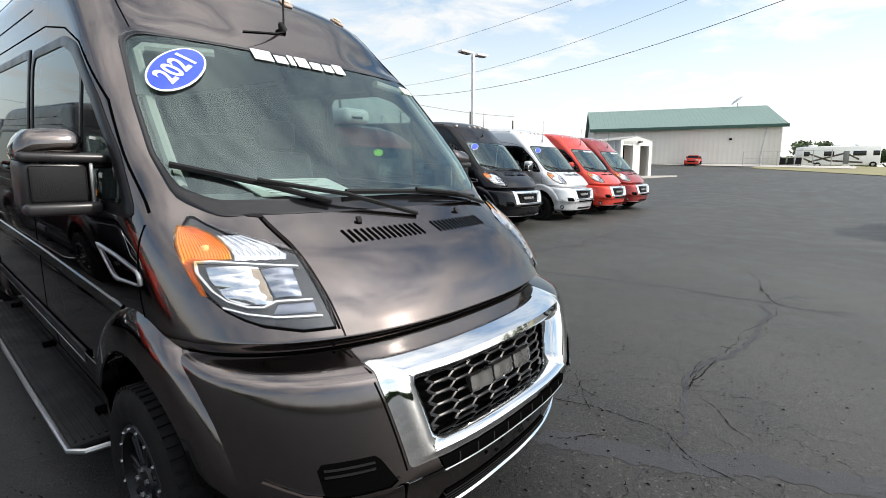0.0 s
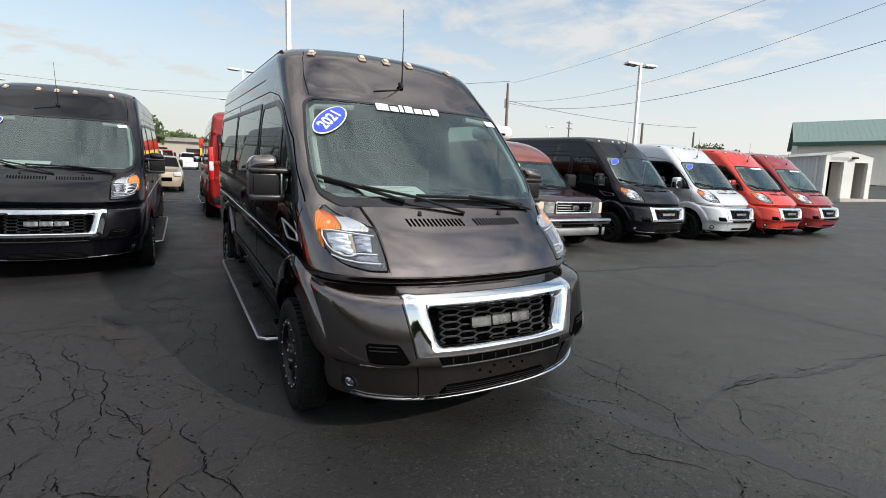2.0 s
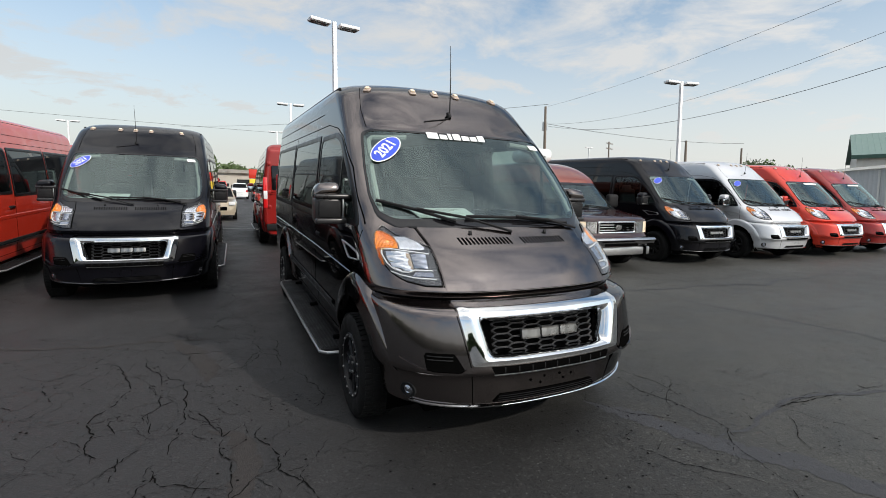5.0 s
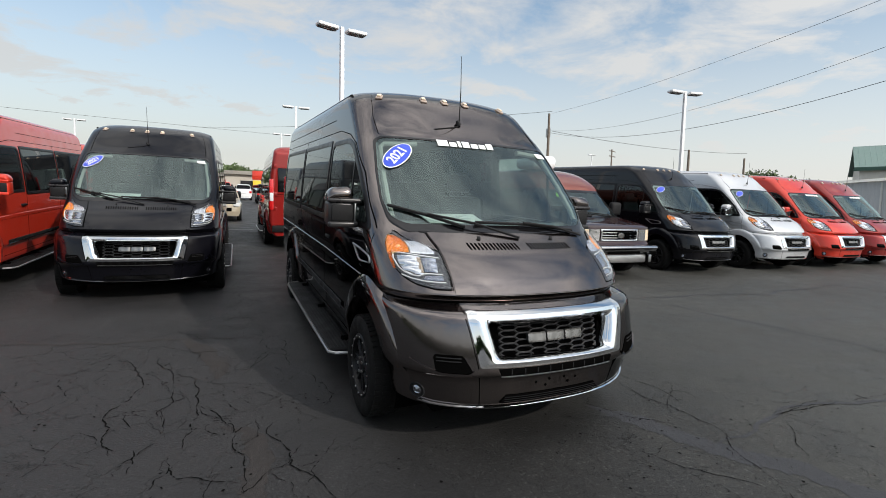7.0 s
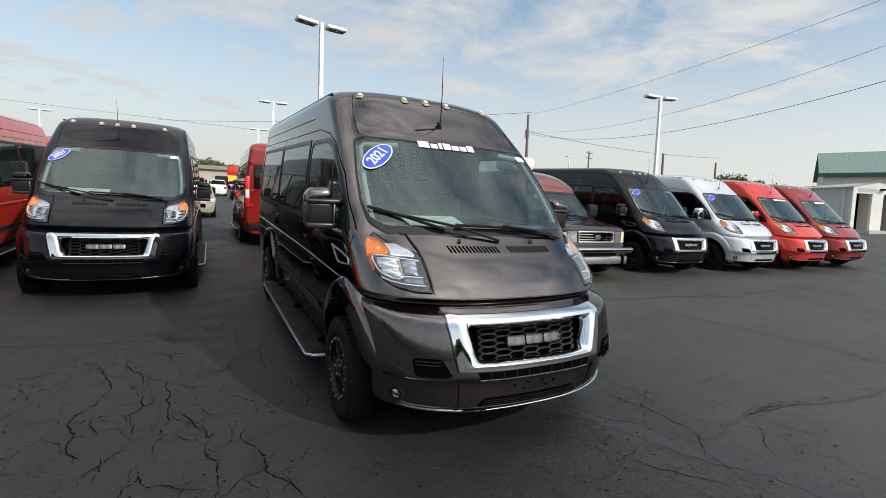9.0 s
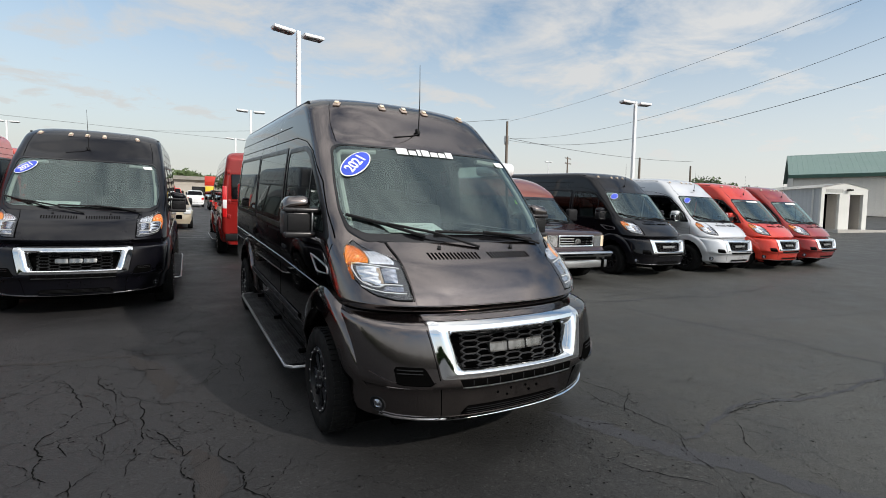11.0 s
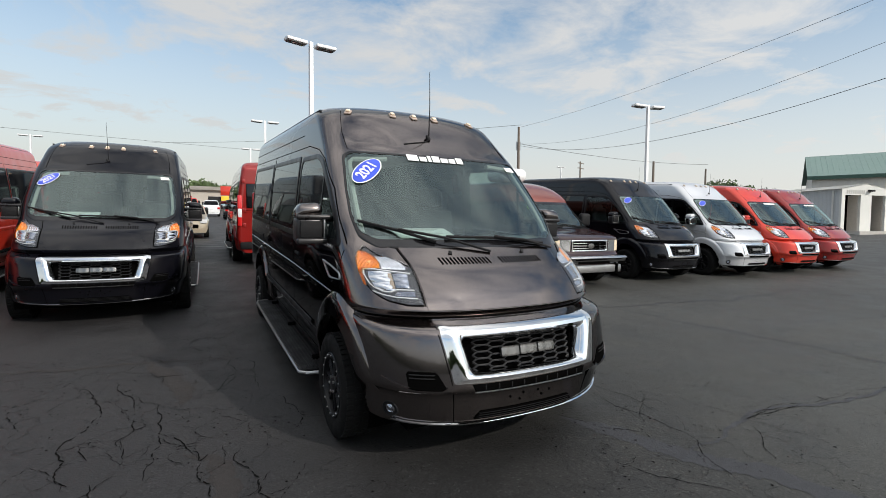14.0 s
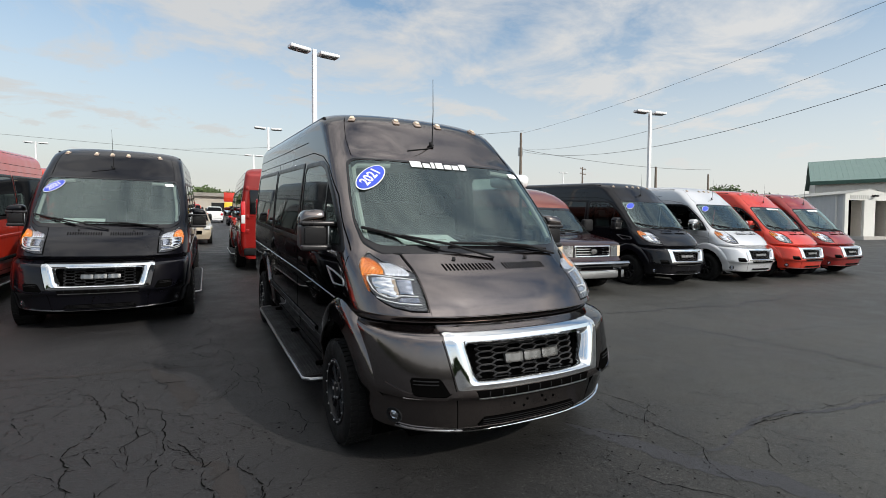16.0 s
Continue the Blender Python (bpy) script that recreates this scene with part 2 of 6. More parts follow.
def box(bm, lo, hi, bevel=0.0, seg=2, m=None):
    r = bmesh.ops.create_cube(bm, size=1.0)
    vs = r["verts"]
    c = [(a + b) / 2 for a, b in zip(lo, hi)]
    s = [abs(b - a) for a, b in zip(lo, hi)]
    for v in vs:
        v.co = Vector((c[0] + v.co.x * s[0], c[1] + v.co.y * s[1], c[2] + v.co.z * s[2]))
    if bevel:
        es = list({e for v in vs for e in v.link_edges})
        r = bmesh.ops.bevel(bm, geom=es, offset=bevel, segments=seg, affect="EDGES", profile=0.5)
        vs = list({v for f in r["faces"] for v in f.verts} | {v for v in vs if v.is_valid})
    if m is not None:
        for v in vs:
            v.co = m @ v.co
    return vs


def new_box(lo, hi, bevel=0.0, seg=2, m=None):
    bm = bmesh.new()
    box(bm, lo, hi, bevel, seg, m)
    return bm


def lathe(bm, profile, seg=40, m=None):
    """Turns (radius, along) pairs round the x axis."""
    rings = []
    for r, a in profile:
        ring = []
        for k in range(seg):
            t = 2 * math.pi * k / seg
            p = Vector((a, r * math.cos(t), r * math.sin(t)))
            ring.append(bm.verts.new(m @ p if m is not None else p))
        rings.append(ring)
    for p, q in zip(rings, rings[1:]):
        for k in range(seg):
            bm.faces.new((p[k], p[(k + 1) % seg], q[(k + 1) % seg], q[k]))
    return rings


def tube(bm, pts, radius, seg=8, caps=True):
    pts = [Vector(p) for p in pts]
    rad = radius if isinstance(radius, (list, tuple)) else [radius] * len(pts)
    rings = []
    for i, p in enumerate(pts):
        d = (pts[min(i + 1, len(pts) - 1)] - pts[max(i - 1, 0)]).normalized()
        a = d.orthogonal().normalized() if i == 0 else (a - d * a.dot(d)).normalized()
        b = d.cross(a)
        rings.append([bm.verts.new(p + rad[i] * (math.cos(2 * math.pi * k / seg) * a + math.sin(2 * math.pi * k / seg) * b)) for k in range(seg)])
    for p, q in zip(rings, rings[1:]):
        for k in range(seg):
            bm.faces.new((p[k], p[(k + 1) % seg], q[(k + 1) % seg], q[k]))
    if caps:
        bm.faces.new(rings[0]); bm.faces.new(rings[-1][::-1])


def grid_faces(bm, rows, close=False):
    for p, q in zip(rows, rows[1:]):
        n = len(p)
        for k in range(n if close else n - 1):
            f = (p[k], p[(k + 1) % n], q[(k + 1) % n], q[k])
            if len(set(f)) > 2:
                bm.faces.new(f)


# ---- shape of the high-roof van: plan outline for every height ----
#          z     nose   half-w corner
PROFILE = ((0.26, 0.150, 0.890, 0.60), (0.31, 0.045, 0.935, 0.63), (0.335, -0.030, 0.965, 0.65), (0.36, -0.050, 0.975, 0.65), (0.45, -0.070, 0.988, 0.65),
           (0.555, -0.096, 1.000, 0.65), (0.59, -0.122, 1.020, 0.65), (0.64, -0.115, 1.022, 0.65), (0.80, -0.082, 1.024, 0.66), (0.91, -0.048, 1.025, 0.67), (0.942, -0.022, 1.025, 0.67),
           (0.958, 0.040, 1.025, 0.66), (0.970, 0.112, 1.024, 0.65), (0.980, 0.162, 1.024, 0.65), (1.000, 0.150, 1.024, 0.65), (1.032, 0.106, 1.026, 0.66), (1.036, 0.107, 1.026, 0.66), (1.050, 0.118, 1.027, 0.66),
           (1.09, 0.149, 1.028, 0.66), (1.15, 0.205, 1.028, 0.65), (1.25, 0.328, 1.026, 0.60), (1.36, 0.530, 1.022, 0.50),
           (1.42, 0.625, 1.018, 0.44), (1.60, 0.800, 1.006, 0.36), (1.80, 1.000, 0.988, 0.33), (2.00, 1.200, 0.965, 0.32),
           (2.12, 1.320, 0.948, 0.33), (2.28, 1.500, 0.925, 0.37), (2.40, 1.625, 0.908, 0.41), (2.47, 1.705, 0.895, 0.45))
ROOF = ((2.52, 1.790, 0.872, 0.50), (2.57, 1.920, 0.830, 0.55), (2.61, 2.100, 0.740, 0.60), (2.63, 2.350, 0.550, 0.70))
TABLE = np.array(PROFILE + ROOF)
POWER, TAIL = 2.5, 6.24


def smooth_table(z):
    """Nose, half width and corner depth at height z, by monotone cubic pieces."""
    zs = TABLE[:, 0]
    z = np.clip(z, zs[0], zs[-1])
    k = int(np.clip(np.searchsorted(zs, z) - 1, 0, len(zs) - 2))
    out = []
    for c in (1, 2, 3):
        v = TABLE[:, c]
        d = np.diff(v) / np.diff(zs)
        m = np.zeros(len(zs))
        m[0], m[-1] = d[0], d[-1]
        for i in range(1, len(zs) - 1):
            m[i] = 0.0 if d[i - 1] * d[i] <= 0 else 2 * d[i - 1] * d[i] / (d[i - 1] + d[i])
        h = zs[k + 1] - zs[k]
        t = (z - zs[k]) / h
        out.append((2 * t**3 - 3 * t**2 + 1) * v[k] + (t**3 - 2 * t**2 + t) * h * m[k] + (3 * t**2 - 2 * t**3) * v[k + 1] + (t**3 - t**2) * h * m[k + 1])
    return out


def front_y(x, z):
    nose, w, d = smooth_table(z)
    q = min(abs(x) / w, 1.0)
    return nose + d * (1 - (1 - q**POWER) ** (1 / POWER))


def side_x(y, z):
    nose, w, d = smooth_table(z)
    if y >= nose + d:
        return w
    q = min(max((nose + d - y) / d, 0.0), 1.0)
    return w * (1 - q**POWER) ** (1 / POWER)


# ---- pieces that lie on the van's skin ----
def skin_front(x, z):
    return Vector((x, front_y(x, z), z))


def skin_left(y, z):
    return Vector((-side_x(y, z), y, z))


def skin_right(y, z):
    return Vector((side_x(y, z), y, z))


def on_skin(skin, a, z, off):
    p = skin(a, z)
    e = 0.012
    n = (skin(a + e, z) - skin(a - e, z)).cross(skin(a, z + e) - skin(a, z - e))
    n = n.normalized() if n.length > 1e-9 else Vector((0, -1, 0))
    c = Vector((0, 3.0, 1.2))
    if n.dot(p - c) < 0:
        n = -n
    return p + n * off


def span(rows, z):
    zs = [r[0] for r in rows]
    return np.interp(z, zs, [r[1] for r in rows]), np.interp(z, zs, [r[2] for r in rows])


def skin_patch(bm, skin, rows, nu=12, nz=12, off=0.004, thick=0.012, bow=0.0, wave=0.0, flutes=6):
    """A sheet on the skin between a left and a right edge given by (z, left, right), its rim turned in by thick."""
    z0, z1 = rows[0][0], rows[-1][0]
    def place(i, j, o):
        z = z0 + (z1 - z0) * j / nz
        a, b = span(rows, z)
        u = i / nu
        o += wave * abs(math.sin(math.pi * flutes * u)) + wave * 0.6 * abs(math.sin(math.pi * 2.5 * j / nz))
        return bm.verts.new(on_skin(skin, a + (b - a) * u, z + bow * (1 - (2 * u - 1) ** 2) * (j / nz if bow > 0 else 1 - j / nz), o))
    top = [[place(i, j, off) for i in range(nu + 1)] for j in range(nz + 1)]
    grid_faces(bm, top)
    rim = [(i, 0) for i in range(nu)] + [(nu, j) for j in range(nz)] + [(i, nz) for i in range(nu, 0, -1)] + [(0, j) for j in range(nz, 0, -1)]
    low = [place(i, j, off - thick) for i, j in rim]
    up = [top[j][i] for i, j in rim]
    grid_faces(bm, [up, low], close=True)


def round_outline(corners, radius, per=5, side=6):
    """A rounded polygon: per points on each corner's arc, side points on each edge."""
    out = []
    n = len(corners)
    for k in range(n):
        p, a, b = Vector(corners[k]), Vector(corners[k - 1]), Vector(corners[(k + 1) % n])
        r = min(radius, (a - p).length * 0.45, (b - p).length * 0.45)
        s, e = p + (a - p).normalized() * r, p + (b - p).normalized() * r
        for i in range(per):
            t = i / (per - 1)
            out.append(s * (1 - t) ** 2 + p * 2 * t * (1 - t) + e * t * t)
        q = Vector(corners[(k + 1) % n])
        r2 = min(radius, (b - p).length * 0.45)
        f = q + (p - q).normalized() * r2
        for i in range(1, side):
            out.append(e.lerp(f, i / side))
    return out


def skin_ring(bm, skin, outer, inner, off_out, off_in, off_mid=None):
    """A band on the skin between two outlines of the same count; its section runs outer rim, outer edge, middle, inner edge, inner rim."""
    mid = off_mid if off_mid is not None else max(off_out, off_in)
    rows = []
    base = lambda f: off_out + (off_in - off_out) * f
    swell = [(f, base(f) + (mid - base(f)) * math.sin(math.pi * f) ** 0.6) for f in (0.0, 0.06, 0.15, 0.3, 0.5, 0.7, 0.85, 0.94, 1.0)]
    for f, o in [(0.0, off_out - 0.02)] + swell + [(1.0, off_in - 0.03)]:
        rows.append([bm.verts.new(on_skin(skin, *(p.lerp(q, f)), o)) for p, q in zip(outer, inner)])
    grid_faces(bm, rows, close=True)


def skin_strip(bm, skin, pts, width, off=0.003):
    """A narrow strip along a line of (a, z) on the skin."""
    pts = [Vector(p) for p in pts]
    fine = []
    for p, q in zip(pts, pts[1:]):
        m = max(2, int((q - p).length / 0.05))
        fine += [p.lerp(q, i / m) for i in range(m)]
    fine.append(pts[-1])
    rows = [[], [], [], []]
    for i, p in enumerate(fine):
        d = (fine[min(i + 1, len(fine) - 1)] - fine[max(i - 1, 0)]).normalized()
        s = Vector((-d.y, d.x)) * width / 2
        for r, (k, o) in zip(rows, ((-1, off - 0.01), (-0.8, off), (0.8, off), (1, off - 0.01))):
            r.append(bm.verts.new(on_skin(skin, *(p + s * k), o)))
    grid_faces(bm, rows)


WINDSCREEN = ((1.405, -0.81, 0.81), (1.44, -0.875, 0.875), (1.575, -0.908, 0.908), (1.80, -0.89, 0.89), (2.055, -0.845, 0.845), (2.10, -0.81, 0.81))
DOOR_GLASS = ((1.40, 0.93, 2.40), (1.57, 1.08, 2.42), (1.80, 1.32, 2.43), (2.02, 1.62, 2.43), (2.075, 1.78, 2.38))
SIDE_GLASS = ((1.355, 2.56, 4.10), (1.40, 2.53, 4.13), (2.05, 2.53, 4.13), (2.10, 2.56, 4.10))
REAR_GLASS = ((1.355, 4.24, 5.98), (1.40, 4.21, 6.01), (2.05, 4.21, 6.01), (2.10, 4.24, 5.98))
HEADLAMP = ((1.064, -0.745, -0.651), (1.082, -0.838, -0.650), (1.10, -0.875, -0.650), (1.123, -0.906, -0.650), (1.16, -0.930, -0.650), (1.20, -0.943, -0.651), (1.275, -0.951, -0.650),
            (1.287, -0.951, -0.668), (1.30, -0.949, -0.703), (1.315, -0.944, -0.748), (1.337, -0.925, -0.807), (1.365, -0.903, -0.845), (1.388, -0.882, -0.868))
HOOD = ((1.038, -0.632, 0.632), (1.13, -0.632, 0.632), (1.22, -0.635, 0.635), (1.30, -0.640, 0.640), (1.355, -0.656, 0.656), (1.386, -0.664, 0.664))
AXLES = (0.86, 4.90)
WHEEL_R = 0.372
RAKE = 1.0          # an unladen van sits higher at the tail
RAKE_DROP = (AXLES[1] - AXLES[0]) * math.tan(radians(RAKE))


def in_span(rows, a, z, grow=0.0):
    if not rows[0][0] - grow < z < rows[-1][0] + grow:
        return False
    p, q = span(rows, z)
    return p - grow < a < q + grow


def van_body():
    bm = bmesh.new()
    zs = []
    for p, q in zip(TABLE[:, 0], TABLE[1:, 0]):
        m = max(2, int((q - p) / 0.028))
        zs += [p + (q - p) * i / m for i in range(m)]
    zs.append(TABLE[-1, 0])
    rows = []
    for z in zs:
        nose, w, d = smooth_table(z)
        back = TAIL - 0.02 * max(0, z - 1.2) - (0.25 * ((z - 2.4) / 0.23) ** 2 if z > 2.4 else 0)
        half = []
        for k in range(1, 25):
            a = math.pi / 2 * k / 24
            half.append((w * math.sin(a) ** (2 / POWER), nose + d - d * max(math.cos(a), 0) ** (2 / POWER)))
        y0, y1 = nose + d, back - 0.10
        for k in range(1, 112):
            half.append((w, y0 + (y1 - y0) * k / 111))
        for k in range(1, 7):
            a = math.pi / 2 * k / 6
            half.append((w - 0.10 + 0.10 * math.cos(a), y1 + 0.10 * math.sin(a)))
        for k in range(1, 12):
            half.append(((w - 0.10) * (1 - k / 12), back))
        line = [(0, nose)] + half + [(0, back)] + [(-x, y) for x, y in half[::-1]]
        rows.append([bm.verts.new((x, y, z)) for x, y in line])
    grid_faces(bm, rows, close=True)
    bm.faces.new(rows[-1])
    cut = []
    for f in bm.faces:
        c = f.calc_center_median()
        nose, w, d = smooth_table(c.z)
        if c.z > 2.4:
            continue
        if c.y < nose + d * 0.8 and in_span(WINDSCREEN, c.x, c.z, -0.02):
            cut.append(f)
        elif abs(c.x) > w * 0.9 and any(in_span(g, c.y, c.z, -0.02) for g in (DOOR_GLASS, SIDE_GLASS, REAR_GLASS)):
            cut.append(f)
        elif abs(c.x) > 0.6 and any((c.y - a) ** 2 + (c.z - 0.40) ** 2 < 0.465 ** 2 for a in AXLES):
            cut.append(f)
        elif c.y < 1 and abs(c.x) < 0.53 and 0.66 < c.z < 0.925:
            cut.append(f)
    bmesh.ops.delete(bm, geom=cut, context="FACES")
    for v in bm.verts:          # two hollows in the brow over the windscreen, and pressed lines along the sides
        x, y, z = v.co
        if 2.13 < z < 2.36 and y < 2.2 and 0.30 < abs(x) < 0.82:
            side = min(max((abs(x) - 0.30 - (z - 2.13) * 0.5) / 0.12, 0.0), 1.0) * min((0.82 - abs(x)) / 0.10, 1.0)
            rise_in, fade = min((z - 2.13) / 0.05, 1.0), max(0.0, 1 - max(0.0, z - 2.19) / 0.17)
            e = side * side * (3 - 2 * side) * rise_in * fade * fade * (3 - 2 * fade)
            v.co.y += 0.026 * e
    return bm


def wheel_parts(van, side, y):
    w = new("wheel")
    w.parent = van
    w.location = (side * 0.955, y, WHEEL_R - RAKE_DROP if y > 3 else WHEEL_R)
    s = side
    bm = bmesh.new()
    prof = [(0.235, -0.11), (0.255, -0.122), (0.32, -0.128), (0.352, -0.118), (0.366, -0.10), (WHEEL_R, -0.06), (WHEEL_R, 0.06), (0.366, 0.10), (0.352, 0.118), (0.32, 0.128), (0.255, 0.122), (0.235, 0.11)]
    lathe(bm, prof, 56)
    for k in range(56):        # tread blocks
        t = 2 * math.pi * k / 56
        for a in (-0.085, -0.03, 0.03, 0.085):
            box(bm, (a - 0.022, -0.013, WHEEL_R - 0.008), (a + 0.022, 0.013, WHEEL_R + 0.005), m=Matrix.Rotation(t + a * 0.6, 4, "X"))
    part("tyre", bm, RUBBER, w)
    bm = bmesh.new()
    lathe(bm, [(0.238, -0.10 * s), (0.238, 0.105 * s), (0.228, 0.118 * s), (0.205, 0.118 * s), (0.198, 0.10 * s), (0.19, 0.02 * s)], 48)
    lathe(bm, [(0.075, 0.085 * s), (0.068, 0.105 * s), (0.045, 0.112 * s), (0.001, 0.114 * s)], 24)
    for k in range(8):         # split spokes
        for d in (-0.11, 0.11):
            box(bm, (0.06 * s, -0.013, 0.06), (0.096 * s, 0.013, 0.205), 0.006, 1, Matrix.Rotation(2 * math.pi * k / 8 + d, 4, "X"))
    part("rim", bm, MESH_BLACK, w)
    # flat black disc behind the spokes, the wheel's inner shade put into its colour
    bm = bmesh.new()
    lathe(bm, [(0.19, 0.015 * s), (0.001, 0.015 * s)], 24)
    part("brake_disc", bm, SHADE_BLACK, w)
    bm = bmesh.new()
    for k in range(16):
        t = 2 * math.pi * k / 16
        lathe(bm, [(0.007, 0.115 * s), (0.006, 0.125 * s), (0.001, 0.126 * s)], 6, Matrix.Translation((0, 0.216 * math.cos(t), 0.216 * math.sin(t))))
    for k in range(5):
        t = 2 * math.pi * k / 5
        lathe(bm, [(0.011, 0.09 * s), (0.011, 0.118 * s), (0.001, 0.12 * s)], 6, Matrix.Translation((0, 0.055 * math.cos(t), 0.055 * math.sin(t))))
    tagged(part("rim_bolts", bm, SATIN, w, "small bright rim bolts"), kind="stuff")


def arc_band(bm, skin, y, z, r0, r1, a0, a1, off0, off1, nose_end=1.0, n=40):
    """A wheel-arch flare: turned-in lip, flat face, rounded crest, fading into the side."""
    sec = ((r0 + 0.004, off0 - 0.06), (r0, off0 - 0.006), (r0 + 0.006, off0), (r1 - 0.075, off1 + 0.004), (r1 - 0.05, off1), (r1 - 0.03, off1 * 0.72), (r1 - 0.012, off1 * 0.25), (r1, -0.004))
    rows = [[] for _ in sec]
    for i in range(n + 1):
        a = radians(a0 + (a1 - a0) * i / n)
        k = np.interp(math.degrees(a), (110, 165), (1.0, nose_end))
        for r, (rad, o) in zip(rows, sec):
            yy, zz = y + rad * math.cos(a), z + rad * math.sin(a)
            r.append(bm.verts.new(on_skin(skin, yy, max(zz, 0.27), o * k if o > 0 else o)))
    grid_faces(bm, rows)


def text_mesh(body, size):
    cu = bpy.data.curves.new("lettering", "FONT")
    cu.offset = 0.02 * size
    cu.body, cu.size, cu.align_x, cu.align_y, cu.extrude = body, size, "CENTER", "CENTER", 0.001
    return cu


def surface_frame(skin, a, z, off, turn=0.0):
    """A frame on the skin: x along it, y up it, z out of it."""
    p = on_skin(skin, a, z, off)
    n = (on_skin(skin, a, z, off + 0.1) - p).normalized()
    u = Vector((0, 0, 1)) - n * n.z
    u.normalize()
    x = u.cross(n)
    m = Matrix((x, u, n)).transposed().to_4x4()
    return Matrix.Translation(p) @ m @ Matrix.Rotation(radians(turn), 4, "Z")


def make_van(paint_mat, label, board_mat, marker_lamps=True):
    van = thing("passenger_van", label, "van")
    body = part("body", van_body(), paint_mat, van, angle=40)

    # windscreen: glass with a black ceramic border
    bm = bmesh.new()
    skin_patch(bm, skin_front, WINDSCREEN, 28, 20, 0.004, 0.006)
    ws = part("windscreen", bm, SCREEN, van, "tinted windscreen", out=True)
    ws.visible_shadow = False
    outer = [(-0.80, 1.39), (-0.895, 1.45), (-0.920, 1.60), (-0.903, 1.80), (-0.857, 2.075), (-0.80, 2.114), (0.80, 2.114), (0.857, 2.075), (0.903, 1.80), (0.920, 1.60), (0.895, 1.45), (0.80, 1.39)]
    inner = [(-0.78, 1.440), (-0.872, 1.485), (-0.902, 1.60), (-0.886, 1.80), (-0.841, 2.055), (-0.79, 2.094), (0.79, 2.094), (0.841, 2.055), (0.886, 1.80), (0.902, 1.60), (0.872, 1.485), (0.78, 1.440)]
    bm = bmesh.new()
    skin_ring(bm, skin_front, round_outline(outer, 0.03, 3, 8), round_outline(inner, 0.03, 3, 8), 0.003, 0.009, 0.008)
    part("windscreen_border", bm, GLOSS_BLACK, van)

    for skin in (skin_left, skin_right):
        for rows, name in ((DOOR_GLASS, "door_window"), (SIDE_GLASS, "side_window"), (REAR_GLASS, "side_window")):
            bm = bmesh.new()
            skin_patch(bm, skin, rows, 10, 10, 0.002, 0.006)
            g = part(name, bm, CAB_GLASS if rows is DOOR_GLASS else PRIVACY, van, "door window" if rows is DOOR_GLASS else "dark tinted window", out=True)
            bm = bmesh.new()
            if rows is DOOR_GLASS:
                o = [(0.90, 1.375), (1.05, 1.60), (1.28, 1.82), (1.58, 2.05), (1.78, 2.105), (2.41, 2.105), (2.46, 2.03), (2.45, 1.37)]
                i = [(0.97, 1.42), (1.10, 1.60), (1.33, 1.80), (1.63, 2.01), (1.80, 2.06), (2.37, 2.06), (2.41, 2.01), (2.39, 1.42)]
                bar = ((1.475, 1.40), (1.475, 1.95))
            else:
                y0, y1 = rows[1][1], rows[1][2]
                o = [(y0 - 0.025, 1.325), (y0 - 0.025, 2.125), (y1 + 0.025, 2.125), (y1 + 0.025, 1.325)]
                i = [(y0 + 0.02, 1.38), (y0 + 0.02, 2.075), (y1 - 0.02, 2.075), (y1 - 0.02, 1.38)]
                bar = None
            skin_ring(bm, skin, round_outline(o, 0.05, 4, 6), round_outline(i, 0.05, 4, 6), 0.003, 0.006, 0.008)
            part("window_frame", bm, MESH_BLACK, g)
            if bar:
                bm = bmesh.new()
                skin_strip(bm, skin, bar, 0.03, 0.007)
                part("divider", bm, MESH_BLACK, g)

    # hood with its own edge, resting on the nose
    bm = bmesh.new()
    skin_patch(bm, skin_front, HOOD, 30, 26, 0.010, 0.016)
    hood = part("hood", bm, paint_mat, van, angle=50)
    for c0, c1 in ((-0.436, -0.026), (0.055, 0.452)):
        n = 14
        for k in range(n):
            bm = bmesh.new()
            a = c0 + (c1 - c0) * (k + 0.5) / n
            skin_strip(bm, skin_front, ((a + 0.004, 1.289), (a - 0.002, 1.325)), 0.015, 0.0125)
            part("vent_slot", bm, SHADE_BLACK, hood)
    bm = bmesh.new()
    skin_strip(bm, skin_front, [(x, 0.982) for x in np.linspace(-0.985, 0.985, 40)], 0.009, 0.002)
    part("hood_gap", bm, SHADE_BLACK, van)
    for s in (-1, 1):
        bm = bmesh.new()
        skin_strip(bm, skin_front, [(s * x, z) for x, z in ((0.641, 0.99), (0.641, 1.13), (0.645, 1.22), (0.650, 1.30), (0.667, 1.355), (0.676, 1.392))], 0.009, 0.002)
        part("hood_seam", bm, SHADE_BLACK, van)
    bm = bmesh.new()
    skin_patch(bm, skin_front, ((1.384, -0.665, 0.665), (1.412, -0.83, 0.83)), 30, 4, 0.003, 0.01)
    part("cowl", bm, PLASTIC, van)
    for x in (-0.31, 0.33):
        bm = bmesh.new()
        box(bm, (-0.012, -0.014, 0), (0.012, 0.014, 0.013), 0.004, m=surface_frame(skin_front, x, 1.352, 0.012) @ Matrix.Rotation(0.5, 4, "X"))
        part("washer_nozzle", bm, PLASTIC, van)

    # chrome grille surround, honeycomb, emblem bars
    outer = [(-0.613, 0.974), (-0.624, 0.918), (-0.566, 0.632), (0.566, 0.632), (0.624, 0.918), (0.613, 0.974)]
    inner = [(-0.480, 0.894), (-0.470, 0.845), (-0.428, 0.690), (0.428, 0.690), (0.470, 0.845), (0.480, 0.894)]
    bm = bmesh.new()
